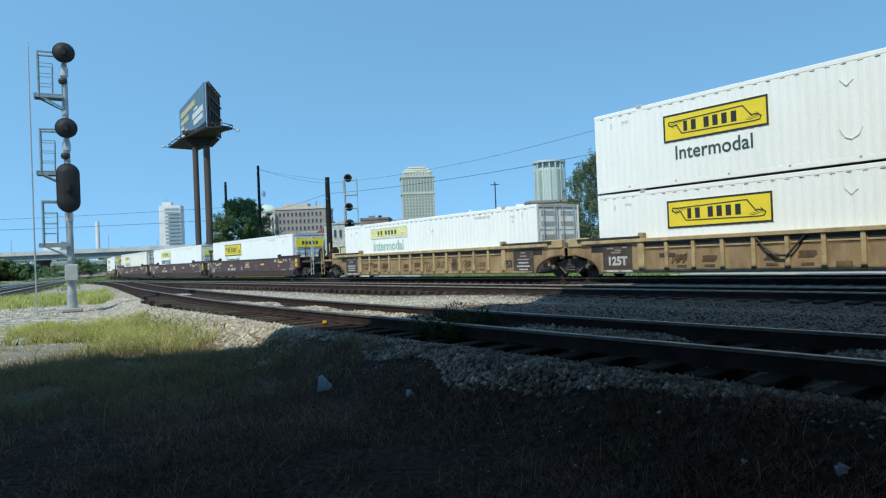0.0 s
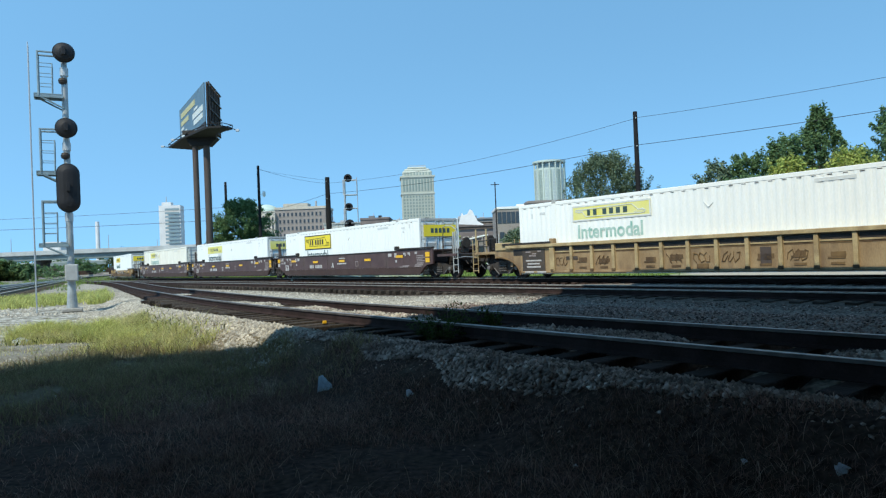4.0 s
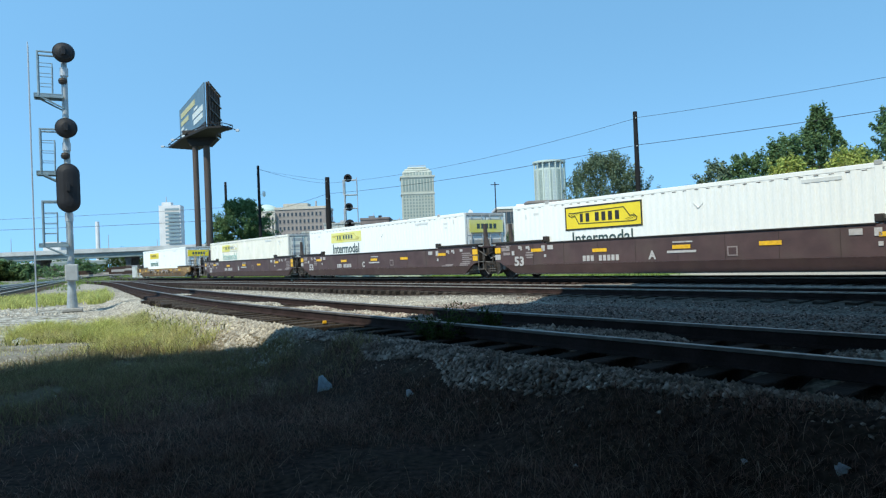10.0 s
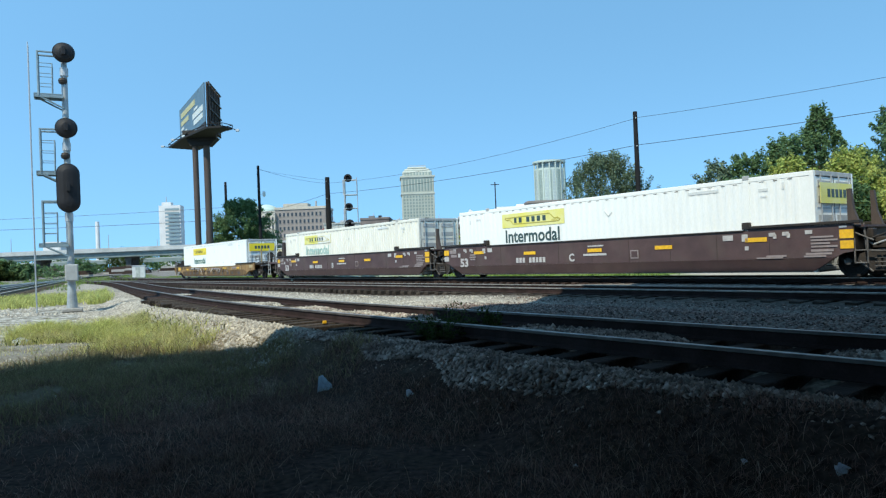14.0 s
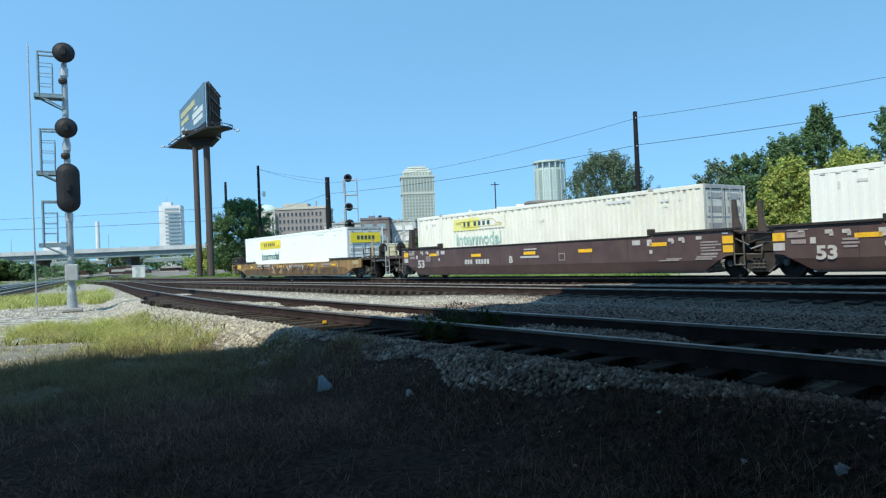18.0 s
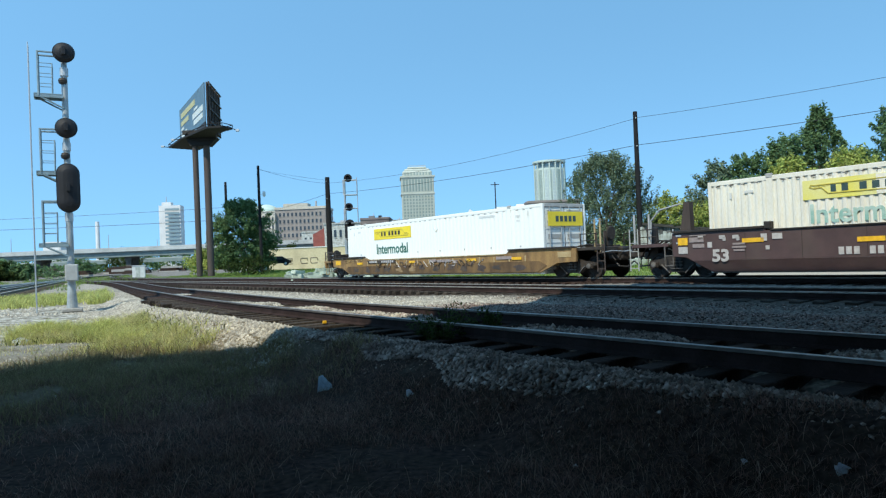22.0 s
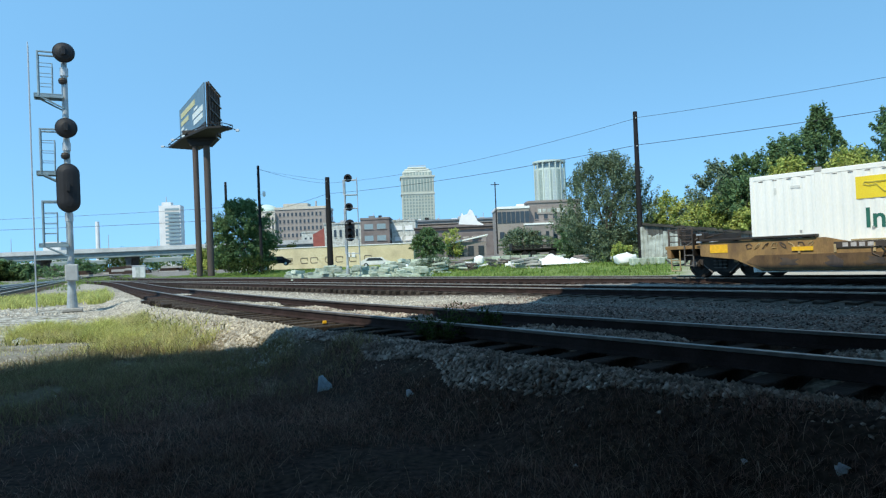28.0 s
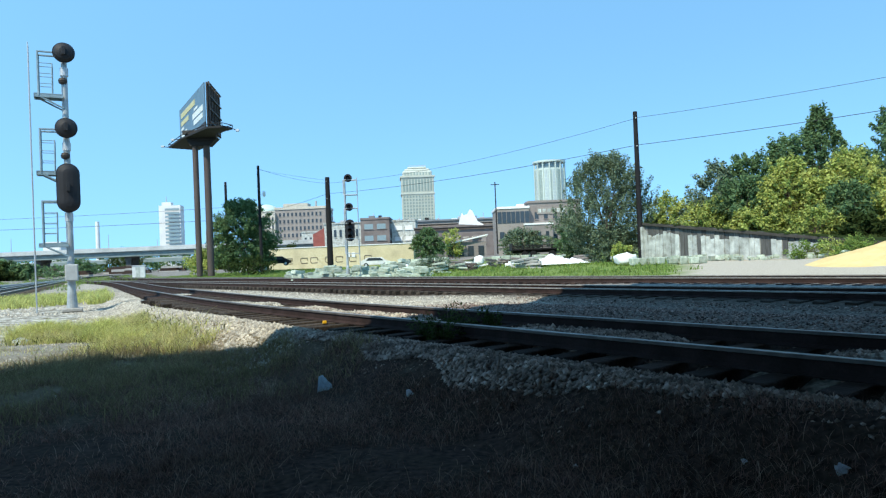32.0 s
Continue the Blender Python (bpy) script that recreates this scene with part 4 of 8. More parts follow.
def brown_car(key, letter, outer_front, outer_back):
    """A smooth-sided well unit."""
    car = thing("well_car", car_pose(START[key], 0), "brown smooth-sided intermodal well car with white stencils and yellow reflectors", "rail car", "well cars of the train")
    fx, bxx = 9.35 if outer_front else 9.1, 9.35 if outer_back else 9.1
    for sgn in (-1, 1):
        out1 = [(8.62, 0.58), (8.85, 0.70), (fx, 0.74), (fx, 1.50), (6.15, 1.50), (6.15, 1.44), (-6.15, 1.44), (-6.15, 1.50), (-bxx, 1.50), (-bxx, 0.74), (-8.85, 0.70), (-8.62, 0.58)]
        side = part("side_sill", prism(bmesh.new(), out1, sgn * 1.36, sgn * 1.46), M["brown"], car)
        # below a crease the side leans in under the car
        bm = prism(bmesh.new(), [(-8.0, 0.21), (8.0, 0.21), (8.62, 0.576), (-8.62, 0.576)], sgn * 1.33, sgn * 1.458)
        for v in bm.verts:
            if v.co.z < 0.4:
                v.co.y -= sgn * 0.12
        part("lower_plate", bm, M["brown"], side)
        part("bottom_flange", bx(0, sgn * 1.30, 0.205, 15.9, 0.12, 0.03), M["grime"], side)
        for q in range(9):
            part("seam", bx(-6.8 + q * 1.7, sgn * 1.462, 1.0, 0.012, 0.006, 0.82), M["grime"], side)
        for sx in (-1, 1):
            part("top_plate", bx(sx * 7.75, sgn * 1.40, 1.545, 3.1, 0.26, 0.08, 0.01), M["grime"], side)
            part("guide_post", bx(sx * 6.08, sgn * 1.40, 1.60, 0.22, 0.2, 0.22, 0.02), M["grime"], side)
        part("top_chord", bx(0, sgn * 1.40, 1.455, 12.0, 0.2, 0.05, 0.01), M["grime"], side)
    part("well_floor", bx(0, 0, 0.19, 16.2, 2.36, 0.05), M["grime"], car)
    for sx in (-1, 1):
        part("end_bulkhead", bx(sx * 8.6, 0, 1.0, 0.12, 2.7, 0.8), M["brown"], car)
        part("deck_plate", bx(sx * 8.95, 0, 1.42, 0.8, 2.7, 0.06), M["brown"], car)
    # stencils on both sides
    y = -1.475
    part("size_number", lettering("53", 0.52, M["stencil"], 0.003, 0.02), None, car, "white stencilled number", m=Matrix.Translation((-7.62, y - 0.002, 0.71)) @ Matrix.Diagonal((1.15, 1, 1, 1)))
    part("unit_letter", lettering(letter, 0.40, M["stencil"], 0.003, 0.016), None, car, "white stencilled letter", m=Matrix.Translation((-1.0, y - 0.004, 0.80)))
    for k in range(9):
        if k != 3:
            bar(car, -4.05 + k * 0.195, 0.77, 0.14, 0.21, "stencil", y)
    bar(car, 0.15, 0.90, 1.1, 0.08, "stencil", y)
    for x in (-3.3, 0.15, 3.15, -6.55, 6.4):
        bar(car, x, 1.06 if abs(x) < 5 else 1.17, 0.68, 0.13, "reflector", y, "reflector")
    for x, z, w, h in ((-6.2, 1.24, 0.19, 0.22), (6.05, 1.24, 0.19, 0.22), (-5.8, 1.26, 0.30, 0.17), (5.5, 1.26, 0.34, 0.17), (-7.1, 1.30, 0.20, 0.11), (-7.55, 1.31, 0.20, 0.11), (6.9, 1.30, 0.20, 0.11),
                       (7.3, 1.31, 0.20, 0.11), (7.95, 1.32, 0.20, 0.11), (-8.3, 1.32, 0.18, 0.11), (-6.1, 0.93, 0.12, 0.12), (6.1, 0.92, 0.12, 0.12), (0.2, 1.22, 0.75, 0.05), (-7.02, 1.24, 0.10, 0.12), (-7.48, 1.25, 0.10, 0.12), (6.98, 1.24, 0.10, 0.12), (7.38, 1.25, 0.10, 0.12)):
        bar(car, x, z, w, h, "stencil", y)
    for x, z, w, h in ((8.30, 1.17, 0.62, 0.05), (8.36, 1.08, 0.72, 0.05), (8.26, 0.99, 0.52, 0.05), (8.36, 0.90, 0.70, 0.05), (8.3, 0.79, 0.60, 0.07), (8.2, 0.70, 0.7, 0.06), (8.1, 0.63, 0.6, 0.05), (7.0, 0.66, 0.6, 0.05), (6.8, 0.61, 0.8, 0.04), (-7.0, 1.08, 0.40, 0.06), (-7.0, 0.98, 0.46, 0.06), (-7.0, 0.88, 0.36, 0.06), (1.95, 0.86, 0.34, 0.30)):
        bar(car, x, z, w, h, "stencil_dim", y)
    for x, z, w, h, mm in ((-8.45, 1.26, 0.52, 0.16, "stencil_dim"), (-8.38, 1.06, 0.42, 0.12, "stencil_dim"), (-7.98, 1.08, 0.16, 0.18, "stencil"), (-8.4, 1.40, 0.6, 0.03, "stencil_dim")):
        bar(car, x, z, w, h, mm, y)
    part("marking", bx(1.95, y - 0.010, 0.86, 0.26, 0.006, 0.22), M["brown"], car)
    for sx in (-1, 1):
        bar(car, sx * 8.95, 1.22, 0.36, 0.24, "reflector", y, "placard")
        bar(car, sx * 8.95, 0.93, 0.34, 0.22, "stencil" if sx < 0 else "reflector", y, "placard")
    sets = []
    if outer_front:
        sets += truck(car, 9.45)
        end_platform(car, 1, "brown", True)
    else:
        # shared truck under the articulated joint ahead
        sets += truck(car, 9.73)
        bm = bx(9.75, 0, 0.95, 1.3, 0.7, 0.35, 0.04)
        part("articulated_joint", bm, M["truck"], car)
        for yy in (-1.25, 1.25):
            bm = bent(bmesh.new(), [(9.3, yy, 1.5), (9.35, yy, 0.75), (9.9, yy, 0.72), (9.95, yy, 1.05)], 0.025)
            part("end_step", bm, M["fitting"], car)
        for yy in (-0.62, 0.98):
            bm = prism(bmesh.new(), [(8.68, 1.42), (9.0, 1.42), (8.84, 1.9), (8.78, 2.5), (8.68, 2.5)], yy - 0.07, yy + 0.07)
            part("container_stop", bm, M["rust_steel"], car)
        joint_fittings(car, 1, 9.1)
    if outer_back:
        sets += truck(car, -9.45)
        end_platform(car, -1, "brown", False)
        bm = bent(bmesh.new(), [(-10.4, -1.2, 1.2), (-10.35, -1.2, 2.0), (-10.0, -1.2, 2.35), (-9.15, -1.2, 2.5)], 0.03)
        part("grab_rail", bm, M["grey_paint"], car)
        part("container_stop", prism(bmesh.new(), [(-8.86, 1.45), (-9.30, 1.45), (-9.24, 1.7), (-9.12, 2.35), (-9.10, 2.55), (-8.88, 2.55)], -1.12, -0.90), M["rust_steel"], car)
        joint_fittings(car, -1, 9.35)
    if outer_front:
        part("grab_post", rod(bmesh.new(), (9.9, -1.2, 1.15), (9.95, -1.2, 2.5), 0.022, seg=6), M["grime"], car)
        bm = bent(bmesh.new(), [(9.95, -1.2, 2.48), (10.15, -1.2, 2.56), (10.6, -1.2, 2.54), (10.95, -1.2, 2.36), (11.05, -1.2, 2.1), (11.05, -1.2, 1.2)], 0.022)
        part("grab_rail", bm, M["grey_paint"], car)
    return car, sets


def arch(x0, x1, zt, zb, n=8):
    return [(x0 + (x1 - x0) * k / n, zb + (zt - zb) * math.sin(math.pi / 2 * k / n)) for k in range(n + 1)]


def ribbed_car(key, outer_front, outer_back, hung):
    """A yellow well unit with side posts and round wheel arches."""
    car = thing("well_car", car_pose(START[key], 0), "rust-streaked yellow intermodal well car with side posts", "rail car", "well cars of the train")
    for sgn in (-1, 1):
        out1 = [(-6.6, 0.23), (6.6, 0.23), (8.05, 0.23)] + [(9.5 - 1.45 * math.cos(a * math.pi / 16), 0.23 + 0.66 * math.sin(a * math.pi / 16)) for a in range(1, 9)]
        out1 += [(9.6, 0.87), (9.6, 1.2), (8.7, 1.28), (-8.7, 1.28), (-9.6, 1.2), (-9.6, 0.87)]
        out1 += [(-9.5 + 1.45 * math.cos(a * math.pi / 16), 0.23 + 0.66 * math.sin(a * math.pi / 16)) for a in range(8, 0, -1)] + [(-8.05, 0.23)]
        side = part("side_sill", prism(bmesh.new(), out1, sgn * 1.34, sgn * 1.40), M["orange"], car)
        part("top_chord", bx(0, sgn * 1.42, 1.345, 17.6, 0.22, 0.13, 0.015), M["orange_light"], side)
        part("bottom_chord", bx(0, sgn * 1.425, 0.27, 15.6, 0.08, 0.08, 0.01), M["orange"], side)
        for k in range(13):
            x = -6.12 + k * 1.02
            wide = 0.26 if k in (0, 12) else 0.13
            part("side_post", bx(x, sgn * 1.435, 0.79, wide, 0.09, 0.98, 0.012), M["orange_light"], side)
        for k in range(12):
            # flat dark strips put in for the shadowed slots under the top chord
            part("side_slot", bx(-5.61 + k * 1.02, sgn * 1.405, 1.17, 0.82, 0.012, 0.17), M["grime"], side)
            part("slot_bar", bx(-5.61 + k * 1.02, sgn * 1.415, 1.065, 0.86, 0.03, 0.05, 0.006), M["orange_light"], side)
            part("slot_gap", bx(-5.61 + k * 1.02, sgn * 1.405, 1.015, 0.84, 0.012, 0.05), M["brown_lower"], side)
        for sx in (-1, 1):
            part("end_slot", bx(sx * 7.6, sgn * 1.405, 1.1, 1.6, 0.012, 0.26), M["grime"], side)
            part("top_plate", bx(sx * 7.55, sgn * 1.40, 1.455, 2.9, 0.26, 0.09, 0.01), M["grime"], side)
            part("guide_post", bx(sx * 6.08, sgn * 1.42, 1.50, 0.22, 0.2, 0.22, 0.02), M["orange"], side)
            part("end_cap", bx(sx * 9.05, sgn * 1.36, 1.38, 0.95, 0.2, 0.34, 0.03), M["orange_light"], side)
            # arch rim
            pts = [(sx * (9.5 - 1.5 * math.cos(a * math.pi / 16)), sgn * 1.42, 0.15 + 0.77 * math.sin(a * math.pi / 16)) for a in range(0, 9)]
            part("arch_rim", bent(bmesh.new(), pts, 0.035), M["brown_lower"], side)
    part("well_floor", bx(0, 0, 0.235, 16.2, 2.66, 0.05), M["grime"], car)
    for sx in (-1, 1):
        part("end_bulkhead", bx(sx * 8.65, 0, 0.95, 0.14, 2.6, 0.9), M["orange"], car)
        part("deck_plate", bx(sx * 9.1, 0, 1.22, 1.0, 2.6, 0.06), M["orange"], car)
    y = -1.41
    dark = part("data_panel", bx(-7.2, y - 0.004, 0.72, 1.3, 0.012, 0.95), M["panel_dark"], car, "dark data panel with stencilled lines")
    for dx, dz_, w in ((-0.3, 0.38, 0.3), (0.05, 0.30, 0.25), (-0.05, 0.22, 0.4), (0.35, 0.40, 0.2)):
        part("data_bar", bx(-7.2 + dx, y - 0.012, 0.72 + dz_, w, 0.008, 0.05), M["stencil_dim"], dark)
    if not outer_back:
        part("load_mark", lettering("125T", 0.42, M["stencil"], 0.003, 0.02), None, dark, "white stencilled load mark", m=Matrix.Translation((-7.2, y - 0.012, 0.62)))
    else:
        for k, w in enumerate((0.9, 0.7, 0.8)):
            part("data_bar", bx(-7.2, y - 0.012, 0.74 - k * 0.13, w, 0.008, 0.06), M["stencil"], dark)
    part("size_number", lettering("53", 0.40, M["panel_dark"], 0.003, 0.02), None, car, "dark stencilled number", m=Matrix.Translation((6.42, y - 0.004, 0.62)))
    dark = part("data_panel", bx(7.3, y - 0.004, 0.72, 1.2, 0.012, 0.95), M["panel_dark"], car, "dark data panel with stencilled lines")
    for k, w in enumerate((0.25, 0.4, 0.7, 0.6, 0.75, 0.5)):
        part("data_bar", bx(7.3, y - 0.012, 1.08 - k * 0.14, w, 0.008, 0.055), M["stencil" if k > 2 else "stencil_dim"], dark)
    for k in (1, 2, 4, 5, 8, 9, 10):
        bar(car, -5.61 + k * 1.02, 0.58 + 0.06 * (k % 2), 0.46, 0.05, "brown_lower", y)
        bar(car, -5.61 + k * 1.02 + 0.05, 0.68 + 0.06 * (k % 2), 0.30 + 0.1 * (k % 3), 0.13, "brown_lower", y)
        bar(car, -5.58 + k * 1.02, 0.42, 0.36, 0.07, "brown_lower", y)
    bar(car, -6.7, 0.27, 0.5, 0.06, "stencil", -1.47)
    bar(car, -7.4, 0.27, 0.5, 0.06, "stencil", -1.47)
    # dark scrawls on some panels, and weld feet under the posts
    scr = random.Random(ord(key))
    for k in ((0, 2, 5, 6, 7, 9) if outer_back else (1, 8)):
        for q in range(3):
            xx = -5.85 + k * 1.02 + q * 0.2
            pts = [(xx + 0.11 * math.cos(a * 1.3 + k + q), -1.416, 0.68 + 0.17 * math.sin(a * 1.3 + k * 2 + q)) for a in range(5)]
            part("scrawl", bent(bmesh.new(), pts, 0.008 + scr.uniform(0, 0.005), 4), M["brown_lower"], car)
    for k in range(13):
        part("post_foot", bx(-6.12 + k * 1.02, -1.475, 0.33, 0.17, 0.03, 0.10, 0.01), M["brown_lower"], car)
    bar(car, -5.1, 0.80, 0.6, 0.13, "panel_dark", y)
    bm = bent(bmesh.new(), [(-1.95, -1.47, 1.25), (-1.7, -1.5, 0.95), (-1.35, -1.52, 0.68), (-1.0, -1.52, 0.68), (-0.7, -1.5, 1.0), (-0.5, -1.47, 1.25)], 0.032)
    if hung:
        part("hanging_chain", bm, M["grime"], car)
    else:
        bm.free()
    bar(car, 2.6, 0.7, 0.34, 0.5, "rust_steel", y)
    bar(car, 0.5, 0.35, 0.42, 0.26, "brown_lower", y)
    sets = []
    if outer_front:
        sets += truck(car, 9.4)
        end_platform(car, 1, "orange", False)
    if outer_back:
        sets += truck(car, -9.4)
        end_platform(car, -1, "orange", False)
    if not outer_front:
        sets += truck(car, 9.69)
        part("articulated_joint", bx(9.7, 0, 0.95, 1.2, 0.6, 0.35, 0.04), M["truck"], car)
        # dark block added so that the wheel arch is black inside
        part("centre_bolster", bx(9.7, 0.1, 0.62, 2.5, 1.5, 0.72, 0.04), M["grime"], car)
        for xx in (9.35, 10.05):
            part("joint_post", bx(xx, -1.25, 1.15, 0.16, 0.16, 0.75, 0.02), M["orange_light"], car)
    return car, sets


def flat_car(key):
    """The last car: a low yellow-orange well with raised ends."""
    car = thing("well_car", car_pose(START[key], 0), "grimy orange well car with low smooth sides, last of the train", "rail car", "well cars of the train")
    for sgn in (-1, 1):
        out1 = [(-7.75, 0.24), (7.9, 0.24), (8.9, 0.62), (9.9, 0.66), (9.9, 1.18), (6.1, 1.20), (5.9, 1.04), (-5.2, 1.00), (-5.9, 1.16), (-9.75, 1.16), (-9.75, 0.72), (-8.6, 0.60)]
        side = part("side_sill", prism(bmesh.new(), out1, sgn * 1.36, sgn * 1.44), M["orange_grime"], car)
        lower = [(-7.6, 0.27), (7.8, 0.27), (8.35, 0.52), (7.9, 0.72), (-7.9, 0.70), (-8.2, 0.50)]
        part("lower_plate", prism(bmesh.new(), lower, sgn * 1.442, sgn * 1.462), M["brown_lower"], side)
        part("top_chord", bx(0.3, sgn * 1.40, 1.045, 11.0, 0.16, 0.05, 0.01), M["orange_light"], side)
        for sx in (-1, 1):
            part("top_plate", bx(sx * 7.9, sgn * 1.38, 1.225, 3.6, 0.28, 0.07, 0.01), M["grime"], side)
        for k in range(15):
            x = -6.6 + k * 0.98
            part("side_rib", bx(x, sgn * 1.455, 0.84, 0.07, 0.04, 0.24, 0.008), M["orange_light"], side)
    part("well_floor", bx(0, 0, 0.245, 15.6, 2.7, 0.05), M["grime"], car)
    for sx in (-1, 1):
        part("end_bulkhead", bx(sx * 8.6, 0, 0.85, 0.12, 2.7, 0.7), M["orange_grime"], car)
        part("deck_plate", bx(sx * 9.2, 0, 1.12, 1.3, 2.7, 0.06), M["orange_grime"], car)
    y = -1.47
    for x, w in ((-6.5, 0.6), (-1.2, 0.5), (3.6, 0.7), (6.6, 0.6)):
        bar(car, x, 0.86, w, 0.12, "reflector", y, "reflector")
    for x, w, z in ((0.6, 0.6, 0.88), (1.5, 1.1, 0.86), (2.4, 0.4, 0.80), (5.8, 1.0, 0.9)):
        bar(car, x, z, w, 0.13, "stencil_dim", y)
    for k in range(7):
        bar(car, 0.5 + k * 0.52 + 0.1 * (k % 2), 0.66, 0.05, 0.26 + 0.08 * (k % 3), "panel_dark", y)
    plate = part("name_panel", bx(-4.2, -1.466, 0.93, 2.9, 0.014, 0.17), M["panel_dark"], car, "dark panel with pale stencilled marks")
    for q, wd in enumerate((0.14, 0.14, 0.14, 0.14, 0, 0, 0.13, 0.13, 0.13, 0.13, 0.13, 0.13)):
        if wd:
            part("stencil_bar", bx(-5.35 + q * 0.21, -1.476, 0.93, wd, 0.008, 0.11), M["stencil"], plate)
    # scrawled paint along the sill
    rs_ = random.Random(77)
    for k in range(22):
        x = -4.6 + k * 0.42 + rs_.uniform(-0.1, 0.1)
        pts = [(x + 0.16 * math.cos(a * 1.2 + k) * (1 + 0.4 * math.sin(a)), -1.475, 0.74 + 0.15 * math.sin(a * 1.2 + k * 2)) for a in range(5)]
        part("scrawl", bent(bmesh.new(), pts, 0.016, 4), M[rs_.choice(("grime", "grime", "panel_dark", "stencil_dim", "stencil"))], car)
    # dark and rusty painted blotches on the lower plate, each a ragged star
    blot = random.Random(9)
    for q in range(13):
        cx, cz, n = -6.9 + q * 1.12 + blot.uniform(-0.2, 0.2), 0.49 + blot.uniform(-0.04, 0.05), 11
        pts = []
        for a in range(n):
            r = blot.uniform(0.35, 1.0)
            pts.append((cx + 0.42 * r * math.cos(2 * math.pi * a / n), cz + 0.19 * r * math.sin(2 * math.pi * a / n)))
        part("painted_blotch", prism(bmesh.new(), pts, -1.468, -1.4625), M[blot.choice(("panel_dark", "rust_steel", "orange", "panel_dark"))], car)
    for q in range(8):
        cx = -8.1 + q * 0.26
        part("scrawl", bent(bmesh.new(), [(cx + 0.1 * math.cos(a * 1.4 + q), -1.45, 0.98 + 0.09 * math.sin(a * 1.4 + 2 * q)) for a in range(5)], 0.014, 4), M["orange_light" if q % 2 else "rust_steel"], car)
    bar(car, -9.1, 0.94, 0.6, 0.26, "reflector", -1.445, "placard")
    bar(car, 9.3, 0.95, 0.7, 0.22, "orange_light", -1.445, "placard")
    sets = truck(car, 9.4) + truck(car, -9.25)
    end_platform(car, 1, "truck", False)
    part("end_platform", bx(-10.45, 0, 1.02, 1.35, 2.7, 0.12, 0.01), M["orange_grime"], car)
    part("end_beam", bx(-11.0, 0, 0.82, 0.16, 2.7, 0.34, 0.03), M["orange_grime"], car)
    part("draft_sill", bx(-10.2, 0, 0.80, 2.0, 0.5, 0.4, 0.02), M["grime"], car)
    coupler(car, -1)
    joint_fittings(car, -1, 10.0)
    stand = part("brake_stand", bx(-10.8, -0.55, 1.38, 0.16, 0.42, 0.55, 0.03), M["grime"], car)
    part("brake_wheel", lathe(bmesh.new(), [(0, 0.22), (0.03, 0.26), (0.06, 0.22)], 16, (-10.9, -0.55, 1.5), (-1, 0, 0)), M["truck"], stand)
    for xx in (-11.0, -10.62, -10.1):
        part("stanchion", bx(xx, -1.3, 1.36, 0.055, 0.055, 0.62, 0.01), M["rust_steel"], car)
    for zz in (1.22, 1.42, 1.62):
        part("hand_rail", rod(bmesh.new(), (-11.0, -1.3, zz), (-10.1, -1.3, zz), 0.018, seg=6), M["rust_steel"], car)
    part("tool_box", bx(-9.95, -1.1, 1.32, 0.45, 0.34, 0.36, 0.03), M["grime"], car)
    part("cut_lever", bent(bmesh.new(), [(-11.1, -1.36, 0.86), (-11.15, -0.9, 0.9), (-11.3, -0.3, 0.88), (-11.35, 0, 0.92)], 0.02), M["fitting"], car)
    part("draft_gear_casing", bx(-10.95, 0, 0.80, 0.7, 0.8, 0.46, 0.05), M["grime"], car)
    for yy in (-1.3, 1.3):
        bm = bent(bmesh.new(), [(-10.95, yy, 0.95), (-10.92, yy, 0.25), (-10.6, yy, 0.25), (-10.6, yy, 0.95)], 0.02)
        rod(bm, (-10.95, yy, 0.6), (-10.6, yy, 0.6), 0.016, seg=6)
        part("step_ladder", bm, M["orange_light"], car)
        railing(car, -10.5, -9.9, 1.1, 1.55, yy, "grime")
    return car, sets


CARS = {}
SETS = {}
CARS["d"], SETS["d"] = ribbed_car("d", True, False, True)
CARS["w"], SETS["w"] = ribbed_car("w", False, True, False)
CARS["a"], SETS["a"] = brown_car("a", "A", True, False)
CARS["c"], SETS["c"] = brown_car("c", "C", False, False)
CARS["b"], SETS["b"] = brown_car("b", "B", False, True)
CARS["l"], SETS["l"] = flat_car("l")
BOXES = [
    ("d", container("d", 0.0, "white", 0.27, 0.009, (1.69, 2.62), True, False, None, 1, "white 53 ft container with a framed yellow sign, below another")),
    ("d", container("d", 2.975, "white", 0.27, 0.009, (4.60, 5.52), True, False, (4.19, 0.65, "letter_dark"), 1, "white 53 ft container stacked on another, framed yellow sign")),
    ("w", container("w", 0.0, "white", 0.27, 0.012, (2.20, 2.80), True, True, (1.77, 0.72, "letter_faded"), 0, "white container with a faded sign and faded green word")),
    ("a", container("a", 0.0, "white", 0.27, 0.010, (1.87, 2.79), True, False, (1.52, 0.69, "letter_dark"), 1, "clean white container with a black-framed yellow sign")),
    ("c", container("c", 0.0, "white", 0.27, 0.010, (2.18, 2.78), False, True, (1.78, 0.76, "letter_dark"), 2, "white container with a pale yellow sign and dark word")),
    ("b", container("b", 0.0, "cream", 0.225, 0.036, (2.24, 2.79), False, True, (1.80, 0.76, "letter_faded"), 0, "cream ribbed container with a half-faded sign")),
    ("l", container("l", 0.0, "white", 0.27, 0.011, (2.15, 2.75), False, False, (1.60, 0.74, "letter_green"), 1, "bright white container with a plain yellow sign, last of the train")),
]


